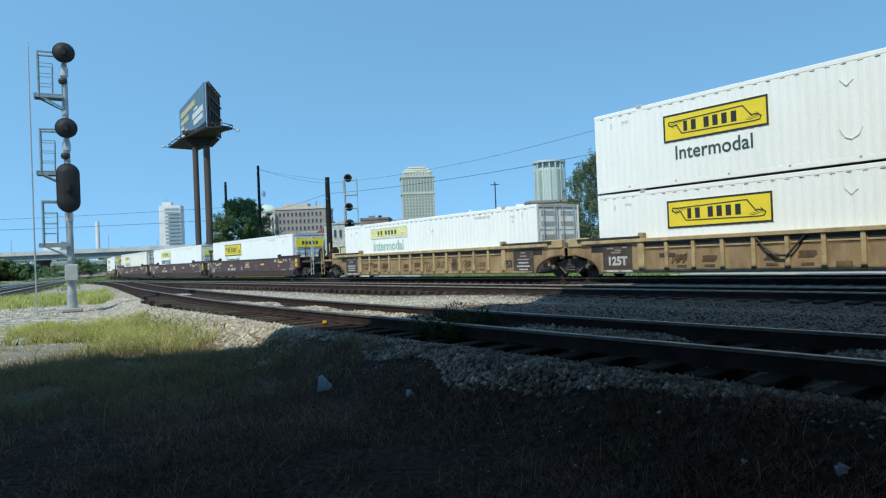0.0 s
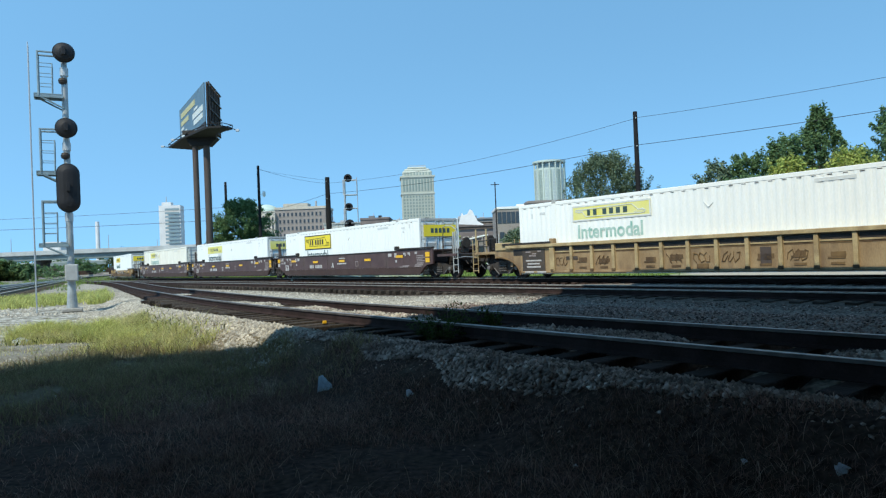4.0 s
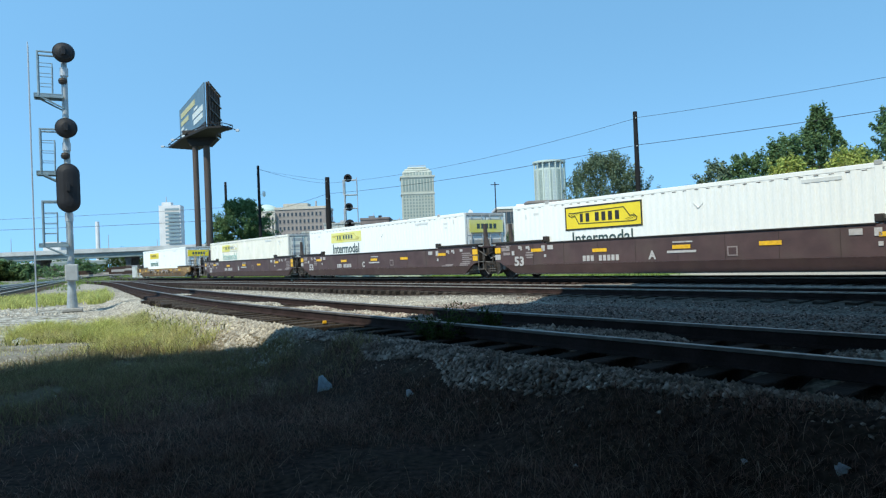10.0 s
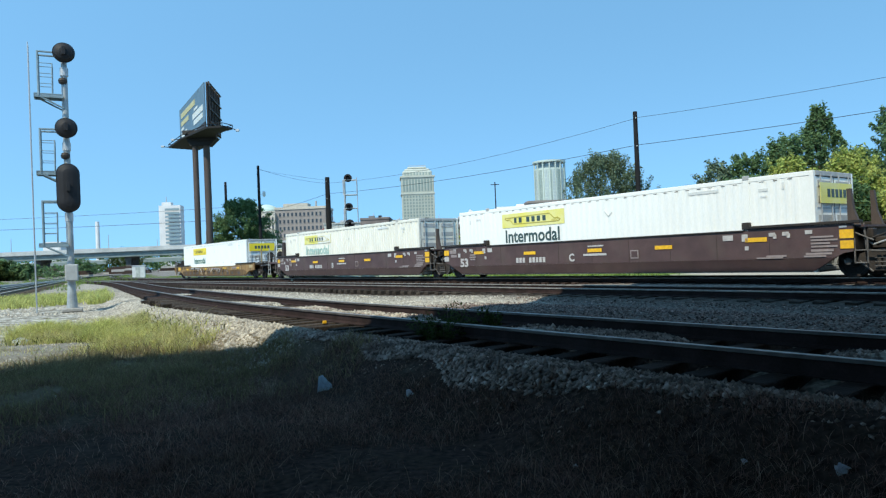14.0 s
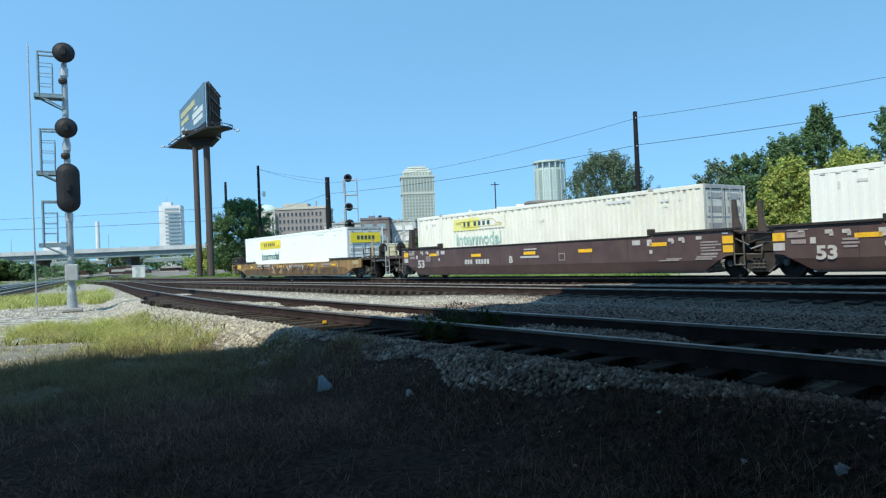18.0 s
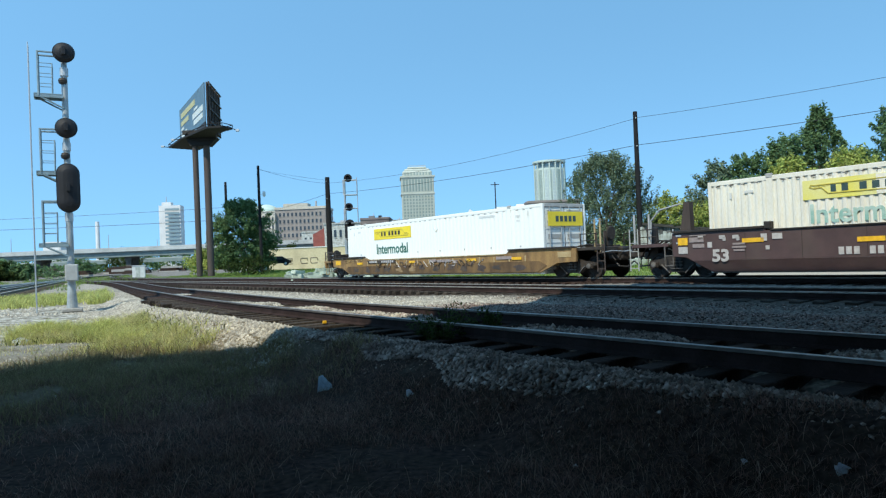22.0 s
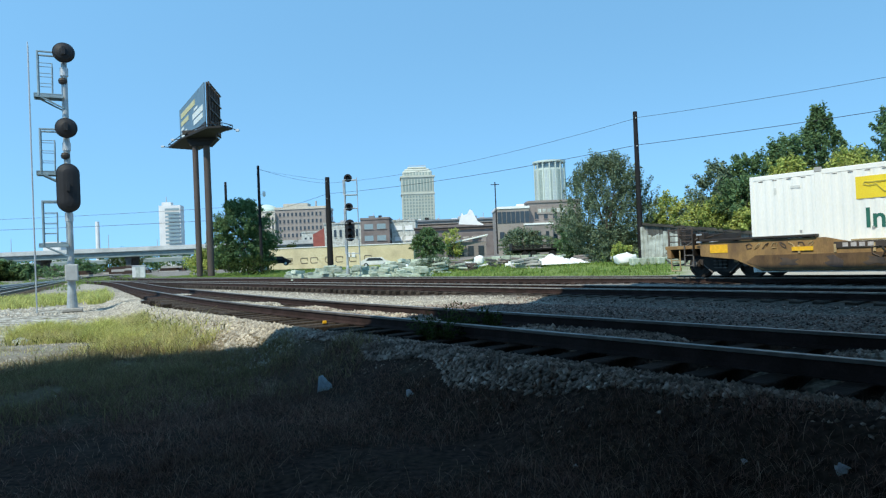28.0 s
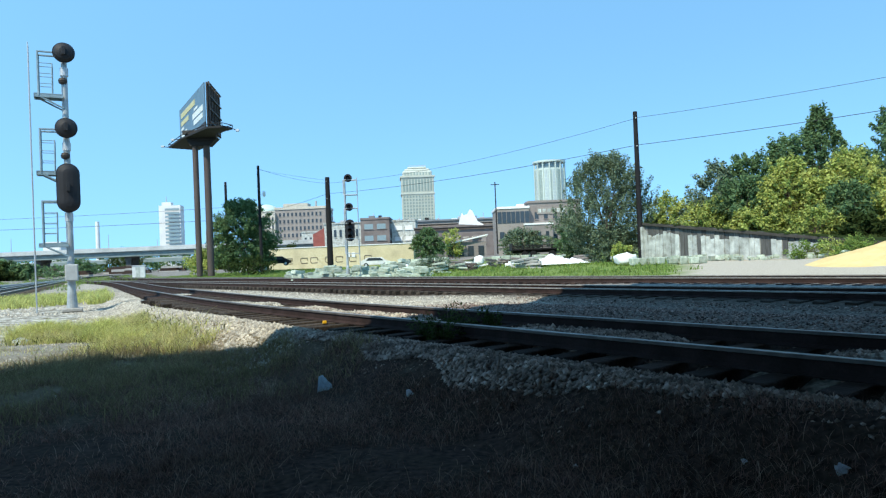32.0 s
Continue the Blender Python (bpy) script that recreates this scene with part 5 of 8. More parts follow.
# ---- signals ----
def signal_head(parent, x, z, r, tall, faces, y=0.0):
    """A target with its lamp housing and hoods; tall: the straight part of an oval target."""
    out1 = [(r * math.cos(a), tall / 2 + r * math.sin(a)) for a in [math.pi * k / 14 for k in range(15)]]
    out1 += [(r * math.cos(a), -tall / 2 + r * math.sin(a)) for a in [math.pi + math.pi * k / 14 for k in range(15)]]
    head = part("signal_head", prism(bmesh.new(), [(x + a, z + b) for a, b in out1], y - 0.02, y + 0.02), M["signal_black"], parent, "black signal target plate")
    back = -faces
    bm = bmesh.new()
    rings = []
    for k, o in ((0.93, 0.02), (0.90, 0.10), (0.74, 0.17), (0.40, 0.22), (0.08, 0.235)):
        rings.append([bm.verts.new((x + a * k, y + back * o, z + (b - math.copysign(tall / 2, b)) * k + math.copysign(tall / 2, b))) for a, b in out1])
    for p, q in zip(rings, rings[1:]):
        for i in range(len(out1)):
            j = (i + 1) % len(out1)
            bm.faces.new((p[i], p[j], q[j], q[i]))
    bm.faces.new(rings[-1])
    bmesh.ops.recalc_face_normals(bm, faces=bm.faces[:])
    part("lamp_housing", bm, M["signal_black"], head)
    spots = [0] if tall < 0.2 else [-tall * 0.5, 0, tall * 0.5]
    for k in spots:
        bm = bmesh.new()
        arc = [math.pi * (-0.15 + 1.3 * a / 10) for a in range(11)]
        rows_ = [[bm.verts.new((x + 0.16 * math.cos(t), y + faces * dd, z + k + 0.16 * math.sin(t))) for t in arc] for dd in (0.02, 0.36)]
        for a in range(10):
            bm.faces.new((rows_[0][a], rows_[0][a + 1], rows_[1][a + 1], rows_[1][a]))
        bmesh.ops.solidify(bm, geom=bm.faces[:], thickness=0.012)
        part("hood", bm, M["signal_black"], head)
        part("lens", lathe(bmesh.new(), [(0, 0.10), (0.02, 0.10), (0.035, 0.05)], 14, (x, y + faces * 0.025, z + k), (0, faces, 0)), M["lens"], head)
    bm = bx(x, y + back * 0.30, z, 0.12, 0.12, 0.3, 0.01)
    part("bracket", bm, M["signal_black"], head)


def near_signal():
    sg = thing("signal_mast", pose(-13.9, 25.5, -0.28, 0, 0, 28), "tall silver railway signal mast with three black heads and a ladder", "railway signal", "railway signals")
    bm = bmesh.new()
    lathe(bm, [(0, 0.19), (0.04, 0.19), (0.3, 0.17), (0.85, 0.135), (1.2, 0.125), (9.2, 0.102), (9.25, 0.02)], 16, (0, 0, 0), (0, 0, 1))
    part("mast", bm, M["silver"], sg)
    part("base", bx(0, 0, -0.06, 0.70, 0.70, 0.14, 0.03), M["concrete"], sg)
    for z, r, tall in ((9.48, 0.375, 0.0), (6.68, 0.375, 0.0), (4.46, 0.39, 1.04)):
        signal_head(sg, 0.01, z, r, tall, 1, -0.32)
    for z in (8.35, 5.55):
        part("collar", lathe(bmesh.new(), [(0, 0.06), (0.05, 0.14), (0.14, 0.16), (0.22, 0.13), (0.26, 0.05)], 12, (-0.05, -0.06, z), (0, 0, 1)), M["grime"], sg)
    for z in (8.68, 5.88, 3.25):
        part("collar", lathe(bmesh.new(), [(0, 0.145), (0.3, 0.145)], 12, (0, 0, z), (0, 0, 1)), M["galv"], sg)
    # service platforms with hoop rails on the ladder side
    for z in (7.85, 5.0, 2.35):
        bm = bmesh.new()
        for yy in (-0.25, 0.25):
            box(bm, -0.52, yy, z, 0.94, 0.05, 0.11)
            rod(bm, (-0.80, yy, z - 0.03), (-0.06, yy, z - 0.42), 0.032, seg=6)
        box(bm, -0.54, 0, z + 0.075, 0.90, 0.56, 0.03)
        box(bm, -0.97, 0, z, 0.05, 0.55, 0.11)
        fl = part("platform", bm, M["cage_blue"], sg)
        bm = bmesh.new()
        for yy in (-0.26, 0.26):
            bent(bm, [(-0.84, yy, z), (-0.84, yy, z + 1.62), (-0.14, yy, z + 1.62)], 0.036)
            bent(bm, [(-0.40, yy, z), (-0.38, yy, z + 1.22)], 0.022)
            for k in (0.45, 0.82, 1.2):
                rod(bm, (-0.80, yy, z + k), (-0.40, yy, z + k), 0.013, seg=6)
        rod(bm, (-0.84, -0.26, z + 1.62), (-0.84, 0.26, z + 1.62), 0.024, seg=6)
        part("guard_rail", bm, M["cage_blue"], fl)
    bm = bmesh.new()
    for yy in (-0.2, 0.2):
        rod(bm, (-1.14, yy, -0.1), (-1.14, yy, 9.8), 0.017, seg=6)
    part("ladder_rail", bm, M["galv"], sg)
    for k in range(30):
        part("rung", rod(bmesh.new(), (-1.14, -0.2, 0.2 + k * 0.32), (-1.14, 0.2, 0.2 + k * 0.32), 0.008, seg=5), M["galv"], sg)
    cab = part("junction_box", bx(0.02, -0.24, 1.32, 0.44, 0.28, 0.62, 0.02), M["grey_paint"], sg, "pale grey junction box on the mast")
    part("lid", bx(0.02, -0.39, 1.32, 0.38, 0.02, 0.54, 0.008), M["grey_paint"], cab)


def far_signal():
    sg = thing("signal_mast", pose(-7.1, 50.6, -0.17, 0, 0, 5), "silver signal mast with three black heads beyond the far track", "railway signal", "railway signals")
    part("mast", lathe(bmesh.new(), [(0, 0.16), (0.8, 0.12), (0.9, 0.09), (7.2, 0.07)], 12, (0, 0, 0), (0, 0, 1)), M["silver"], sg)
    part("base", bx(0, 0, -0.05, 0.7, 0.7, 0.2, 0.02), M["concrete"], sg)
    for z, r, tall in ((7.33, 0.30, 0.0), (5.19, 0.30, 0.0), (3.47, 0.36, 0.9)):
        signal_head(sg, 0.28, z, r, tall, -1, -0.25)
    for z in (6.1, 4.0, 1.75):
        fl = part("platform", bx(0.45, 0, z, 0.95, 0.55, 0.06, 0.01), M["galv"], sg)
        bm = bmesh.new()
        for yy in (-0.26, 0.26):
            bent(bm, [(-0.1, yy, z), (-0.1, yy, z + 1.1), (0.9, yy, z + 1.1), (0.9, yy, z)], 0.03)
        part("guard_rail", bm, M["galv"], fl)
    bm = bmesh.new()
    for yy in (-0.2, 0.2):
        rod(bm, (0.92, yy, 0), (0.92, yy, 7.4), 0.022, seg=6)
    part("ladder_rail", bm, M["galv"], sg)
    for k in range(22):
        part("rung", rod(bmesh.new(), (0.92, -0.2, 0.2 + k * 0.32), (0.92, 0.2, 0.2 + k * 0.32), 0.012, seg=5), M["galv"], sg)


near_signal()
far_signal()


# ---- billboard ----
def billboard():
    """Two faces in a V on two columns; one face is seen at a slant, the other from behind."""
    bb = thing("billboard", pose(-29.0, 84, -0.1), "tall billboard with a dull blue face on two brown steel columns", "billboard")
    for x, r in ((-0.98, 0.36), (0.42, 0.42)):
        part("column", rod(bmesh.new(), (x, 0, 0), (x, 0, 16.9), r, r * 0.94, 16), M["rust_steel"], bb)

    def slab(pa, pb, a, b, c, d, th, off):
        """A slab along the line from pa to pb: from a to b along it, from height c to d."""
        u = (pb - pa).normalized()
        nrm = Vector((u.y, -u.x, 0))
        lo = [pa + u * k + nrm * o for k, o in ((a, off), (b, off), (b, off + th), (a, off + th))]
        return prism(bmesh.new(), [(p.x, p.y) for p in lo], c, d, axis="z")
    near_, far_ = Vector((2.2, -5.0, 0)), Vector((-6.0, 8.9, 0))
    ln = (near_ - far_).length
    z0, z1 = 18.0, 22.55
    face = part("sign_face", slab(far_, near_, 0, ln, z0, z1, 0.12, 0), M["board_blue"], bb, "dull blue sign face with pale unreadable lettering")
    for a, b, c, d, mm in ((1.2, 10.6, 21.1, 21.8, "board_straw"), (1.2, 6.4, 20.1, 20.7, "board_straw"), (9.6, 15.0, 18.7, 19.3, "board_pale"), (9.0, 15.2, 19.5, 20.2, "board_pale"), (1.2, 5.0, 18.5, 19.2, "board_pale"), (1.2, 3.0, 19.5, 19.8, "board_pale"), (10.0, 12.2, 20.4, 20.7, "board_pale")):
        part("lettering_bar", slab(far_, near_, a, b, c, d, 0.03, 0.122), M[mm], face)
    part("skirt", slab(far_, near_, 0, ln, z0 - 0.7, z0 - 0.02, 0.10, 0), M["grime"], face)
    # the other face, seen from behind, on its posts
    tip = Vector((1.35, 2.0, 0))
    back_face = part("back_face", slab(near_ + Vector((0.03, 0.18, 0)), tip, 0, 6.7, z0 - 0.5, z1 + 0.1, 0.14, 0), M["rust_steel"], bb, "brown boarded back of the second face")
    for k in range(5):
        part("frame_post", slab(near_ + Vector((0.03, 0.18, 0)), tip, 0.3 + k * 1.5, 0.52 + k * 1.5, z0 - 0.8, z1 + 0.25, 0.2, 0.16), M["rust_steel"], back_face)
    for z in (17.9, 19.4, 20.9, 22.4):
        part("stringer", slab(near_ + Vector((0.03, 0.18, 0)), tip, 0.1, 6.7, z, z + 0.16, 0.12, 0.38), M["grime"], back_face)
    # the near-black colour gives these undersides their shade
    part("cross_beam", bx(-0.05, 0.1, 17.0, 3.0, 1.2, 0.6, 0.05), M["pitch"], bb)
    part("support_frame", bx(-0.2, 0.4, 17.6, 3.8, 3.0, 0.5, 0.05), M["grime"], bb)
    # catwalks under both faces, meeting over the columns
    walk_1 = [(-6.6, 6.0), (-3.6, 8.6), (-0.7, 5.2), (2.6, -2.6), (5.1, -4.6), (4.4, -6.2), (2.5, -5.9), (-2.9, 0.4)]
    part("catwalk", prism(bmesh.new(), walk_1, 17.0, 17.22, axis="z"), M["pitch"], bb)
    bm = bmesh.new()
    for p, q in zip(walk_1, walk_1[1:] + walk_1[:1]):
        rod(bm, (*p, 17.5), (*q, 17.5), 0.05, seg=5)
        rod(bm, (*p, 17.2), (*p, 17.5), 0.04, seg=5)
    part("catwalk_rail", bm, M["pitch"], bb)
    part("hanger", prism(bmesh.new(), [(-1.9, 16.95), (1.9, 16.95), (0.9, 16.0), (-1.45, 16.0)], -0.4, 0.8), M["pitch"], bb)
    for a, b in (((-6.6, 6.0, 17.1), (-7.5, 6.3, 17.3)), ((5.1, -4.6, 17.1), (5.8, -5.0, 16.8)), ((-2.9, 0.4, 17.1), (-3.6, -0.2, 16.9))):
        arm = part("flood_arm", rod(bmesh.new(), a, b, 0.05, seg=5), M["grime"], bb)
        part("flood_lamp", bx(*b, 0.4, 0.3, 0.24, 0.03), M["galv"], arm)


billboard()


# ---- poles and wires ----
def pole(x, y, z, h, r, label, arm=None):
    p = thing("utility_pole", pose(x, y, z), label, "utility pole", "utility poles")
    part("shaft", rod(bmesh.new(), (0, 0, -0.3), (0, 0, h), r, r * 0.72, 12), M["pole_wood"], p)
    if arm:
        part("crossarm", bx(0, 0, h - 0.5, arm, 0.12, 0.14), M["pole_wood"], p)
    for k in (0.6, 3.0):
        part("insulator", rod(bmesh.new(), (-0.05, -r, h - k), (-0.05, -r - 0.15, h - k), 0.05, seg=6), M["grey_paint"], p)
    return p


pole(17.0, 58.7, 0.0, 12.85, 0.25, "tall dark wooden utility pole at the end of the wall")
pole(-15.7, 95.0, 0.6, 12.2, 0.43, "dark wooden utility pole before the tan wall")
pole(-23.4, 88.0, 0.4, 13.4, 0.22, "wooden utility pole with a lamp beside the tree")
pole(-47.2, 150.0, 0.0, 19.5, 0.36, "distant wooden pole behind the tree")
pole(10.4, 130.0, 1.5, 13.4, 0.14, "slim distant pole with a short arm", 1.6)
pole(-125.0, 150.0, 0.0, 15.0, 0.3, "distant wooden pole beyond the side tracks")
pole(50.0, 22.5, 0.0, 12.85, 0.22, "dark wooden utility pole beside the yard")


def wire(a, b, sag, r=0.016):
    a, b = Vector(a), Vector(b)
    pts = []
    for k in range(17):
        t = k / 16
        p = a.lerp(b, t)
        p.z -= sag * 4 * t * (1 - t)
        pts.append(p)
    ob = new("overhead_wire", finish("overhead_wire", bent(bmesh.new(), pts, r, 5), M["cable"]))
    tagged(ob, "thin black overhead wire strung between poles", "cable", "overhead wires")


wire((16.8, 58.6, 12.2), (-15.8, 94.9, 11.95), 0.9)
wire((16.7, 58.6, 9.9), (-15.6, 94.9, 10.5), 0.5, 0.022)
wire((17.0, 58.6, 12.3), (50.0, 22.5, 12.3), 0.7)
wire((17.0, 58.6, 9.95), (50.0, 22.5, 10.0), 0.5, 0.022)
wire((-15.8, 95.0, 11.95), (-23.4, 88.0, 13.4), 0.3, 0.015)
wire((-15.8, 95.0, 10.5), (-47.2, 149.8, 12.0), 0.8, 0.022)
wire((-23.4, 88, 13.3), (-15.8, 95, 12.4), 0.1, 0.012)
wire((-125.0, 150.0, 13.4), (-47.2, 149.7, 13.9), 0.3, 0.035)
wire((-125.0, 150.0, 11.3), (-47.2, 149.7, 11.2), 0.3, 0.045)
lamp = thing("street_lamp", pose(-22.9, 87.8, 9.9), "small pale lamp fixed on a wooden pole", "street lamp")
part("arm", rod(bmesh.new(), (-0.45, 0.15, 0), (0.1, 0, 0.3), 0.03, seg=6), M["galv"], lamp)
part("lamp_head", bx(0.2, 0, 0.2, 0.34, 0.3, 0.7, 0.08), M["white_clad"], lamp)


# ---- the far overpass ----
def overpass():
    ov = thing("overpass", pose(0, 0, 0), "long pale concrete road overpass on piers across the yard", "bridge")
    a, b = Vector((-250, 262, 0)), Vector((-40, 258, 0))
    w = (b - a).normalized()
    ang = yaw_of(w)
    ln = (b - a).length
    c = (a + b) / 2

    def slab(nm, mm, y, z0, z1, th):
        bm = bmesh.new()
        box(bm, 0, y, (z0 + z1) / 2, ln, th, z1 - z0, m=pose(c.x, c.y, 0, 0, 0, ang))
        return part(nm, bm, M[mm], ov)
    slab("deck", "deck", 6, 8.0, 8.6, 13)
    slab("parapet", "deck", -0.6, 8.2, 9.75, 0.35)
    slab("parapet", "deck", 12.6, 8.2, 9.6, 0.35)
    for y in (0.6, 4.2, 7.8, 11.4):
        slab("girder", "steel_green", y, 6.2, 7.95, 0.5)
    for k in range(5):
        x = -226.5 + k * 35.2 - c.x
        bent_ = part("pier", box(bmesh.new(), x, 6, 5.6, 2.6, 7, 1.2, m=pose(c.x, c.y, 0, 0, 0, ang)), M["pier_dark"], ov)
        for y in (3.6, 8.4):
            part("pier_column", box(bmesh.new(), x, y, 2.5, 1.9, 1.9, 5.8, m=pose(c.x, c.y, 0, 0, 0, ang)), M["pier_dark"], bent_)
    for k in range(5):
        lp = thing("street_lamp", pose(-168 + k * 19, 266, 8.6), "tall lamp post on the overpass", "street lamp", "lamps on the overpass")
        part("post", rod(bmesh.new(), (0, 0, 0), (0, 0, 6.5 - 2.5 * (k % 2)), 0.16, 0.12, 6), M["galv"], lp)


overpass()
lb = thing("low_bridge", pose(0, 0, 0), "low grey girder bridge beyond the overpass", "bridge")
part("girder", bx(-150, 320, 5.2, 260, 1.0, 1.7), M["steel_green"], lb)
part("deck", bx(-150, 324, 6.2, 260, 8.0, 0.35), M["deck"], lb)
for k in range(7):
    part("pier", bx(-262 + k * 38, 324, 2.1, 2.2, 6.0, 4.6), M["concrete"], lb)
# dark blocks added to fill the dim space below the overpass
for k, (x, y, w, h) in enumerate(((-101, 190, 6.0, 1.6), (-92, 205, 8.0, 1.9), (-110, 235, 9.0, 2.6), (-118, 250, 12.0, 2.4), (-104, 262, 10.0, 2.2), (-140, 240, 14.0, 3.0), (-96, 240, 7.0, 1.5))):
    st = thing("dark_stack", pose(x, y, -0.25, 0, 0, 8 * (k % 3)), "dark stacked block added beside the far tracks", "tie stack", "stacks in the far yard")
    for q in range(3):
        part("layer", bx(0.3 * (q % 2), 0, h * (q + 0.5) / 3, w * (1 - 0.12 * q), 2.4, h / 3 - 0.05, 0.02), M["tie" if (k + q) % 3 else "concrete"], st)


# ---- buildings ----
def block(name, x0, x1, y, depth, z0, z1, wall, label, rows=0, cols=0, win=(0.55, 0.55), glass="glass_dark", roof="roof_grey", turn=0.0, parapet=0.6, left_cols=0, right_cols=0, margin=0.06, cornice=None):
    """A flat-roofed building seen from the front: wall, roof, parapet, and each window with pane and sill."""
    w = x1 - x0
    h = z1 - z0
    b = thing(name, pose((x0 + x1) / 2, y, z0, 0, 0, turn), label, "building")
    wall_ = part("wall", bx(0, depth / 2, h / 2 - 1.5, w, depth, h + 3.0), M[wall], b)
    part("roof", bx(0, depth / 2, h + 0.06, w - 0.4, depth - 0.4, 0.12), M[roof], b)
    cap = w * 0.012 + 0.1
    for cy in (0, depth):
        part("parapet", bx(0, cy, h + parapet / 2, w + cap, cap * 2, parapet), M[cornice or wall], b)
    for cx in (-w / 2, w / 2):
        part("parapet", bx(cx, depth / 2, h + parapet / 2, cap * 2, depth, parapet), M[cornice or wall], b)
    if rows and cols:
        cw, ch = w * (1 - 2 * margin) / cols, h * 0.94 / rows
        pw, ph = cw * win[0], ch * win[1]
        pane = finish("window", bx(0, -0.02, 0, pw, 0.10, ph), M[glass])
        sill = finish("sill", bx(0, -0.10, -ph / 2 - 0.06 * ph, pw * 1.15, 0.2, 0.08 * ph), M[wall])
        for r in range(rows):
            for c in range(cols):
                p = part("window", pane, None, b, m=Matrix.Translation((-w / 2 + w * margin + (c + 0.5) * cw, -0.02, h * 0.03 + (r + 0.5) * ch)))
                part("sill", sill, None, p)
        for sgn, kk in ((-1, left_cols), (1, right_cols)):
            if kk:
                dw = depth * 0.9 / kk
                pane2 = finish("window", bx(0, 0, 0, 0.10, dw * win[0], ph), M[glass])
                for r in range(rows):
                    for c in range(kk):
                        part("window", pane2, None, b, m=Matrix.Translation((sgn * (w / 2 + 0.01), depth * 0.05 + (c + 0.5) * dw, h * 0.03 + (r + 0.5) * ch)))
    return b


# white office slab with dark window bands
of = thing("office_building", pose(-247.5, 620, 4, 0, 0, 6), "white office slab with dark horizontal window bands", "building")
part("wall", bx(0, 9, 26.5, 19, 12, 56), M["white_clad"], of)
part("plant_room", bx(-3, 8, 56, 8, 8, 3), M["white_clad"], of)
part("antenna", rod(bmesh.new(), (-4, 8, 57), (-4, 8, 63), 0.5, 0.3, 6), M["grey_paint"], of)
for k in range(14):
    part("window_band", bx(3.0, -0.05, 7 + k * 3.35, 12.6, 0.3, 1.9), M["glass_blue"], of)

tw = thing("office_tower", pose(-29.8, 900, 2, 0, 0, 4), "cream stone tower with tall upper windows and a stepped crown", "building")
part("wall", bx(0, 20, 52, 43, 40, 108), M["tower_clad"], tw)
part("cornice", bx(0, 20, 106.5, 46, 43, 2.2), M["tower_clad"], tw)
part("cornice", bx(0, 20, 84.0, 45, 42, 1.6), M["tower_clad"], tw)
part("crown", bx(0, 20, 110.5, 39, 34, 8, 1.5), M["tower_clad"], tw)
part("crown_step", bx(0, 20, 115.5, 34, 29, 4, 1.5), M["tower_clad"], tw)
part("crown_cap", bx(0, 20, 119.0, 26, 22, 3.4, 1.4), M["tower_clad"], tw)
crown_pane = finish("window", bx(0, 0, 0, 1.6, 0.4, 3.6), M["tower_glass"])
for k in range(9):
    part("window", crown_pane, None, tw, m=Matrix.Translation((-16 + k * 4.0, 2.9, 110.5)))
rim = finish("crown_rail", bx(0, 6, 121.4, 24, 0.4, 0.6), M["grey_paint"])
part("crown_rail", rim, None, tw)
tall_pane = finish("window", bx(0, 0, 0, 2.0, 0.4, 16), M["tower_glass"])
for k in range(10):
    part("window", tall_pane, None, tw, m=Matrix.Translation((-18 + k * 4.0, -0.1, 95)))
for k in range(9):
    part("window", tall_pane, None, tw, m=Matrix.Translation((-21.6, 4 + k * 4, 95)) @ Matrix.Rotation(radians(90), 4, "Z"))
small_pane = finish("window", bx(0, 0, 0, 2.0, 0.4, 2.6), M["tower_glass"])
for r in range(13):
    for k in range(10):
        part("window", small_pane, None, tw, m=Matrix.Translation((-18 + k * 4.0, -0.1, 80 - r * 4.2)))
for k in range(11):
    part("pier", bx(-20 + k * 4.0, -0.4, 54, 0.8, 0.8, 104), M["tower_clad"], tw)

cy = thing("round_tower", pose(133, 830, 2), "pale cylindrical apartment tower with glass bays and a ring crown", "building")
part("wall", lathe(bmesh.new(), [(0, 18.6), (100, 18.6)], 40, (0, 0, 0), (0, 0, 1)), M["glass_mint"], cy)
part("crown_core", lathe(bmesh.new(), [(100, 15.5), (107, 15.5)], 32, (0, 0, 0), (0, 0, 1)), M["glass_blue"], cy)
part("crown_ring", lathe(bmesh.new(), [(107, 19.6), (107.2, 20.0), (109.4, 20.0), (109.6, 17.0)], 40, (0, 0, 0), (0, 0, 1)), M["glass_mint"], cy)


def on_tower(deg, r, z):
    a_ = radians(deg)
    return Matrix.Translation((r * math.cos(a_), r * math.sin(a_), z)) @ Matrix.Rotation(a_ + math.pi / 2, 4, "Z")


for deg in (190, 214, 238, 262, 284, 306, 330, 350):
    part("pier", bx(0, 0, 0, 1.3, 1.4, 108), M["glass_mint"], cy, m=on_tower(deg, 18.7, 54))
for deg in (196, 221, 226, 231, 268, 293, 298, 303, 345):
    part("glass_bay", bx(0, 0, 0, 1.0, 0.6, 96), M["tower_glass"], cy, m=on_tower(deg, 18.6, 50))
for deg in (203, 208, 245, 250, 256, 275, 280, 313, 319, 338):
    part("glass_bay", bx(0, 0, 0, 1.1, 0.6, 96), M["glass_pale"], cy, m=on_tower(deg, 18.45, 50))
for k in range(24):
    part("floor_band", lathe(bmesh.new(), [(0, 18.85), (0.5, 18.85)], 40, (0, 0, 4 + k * 4.0), (0, 0, 1)), M["glass_mint"], cy)

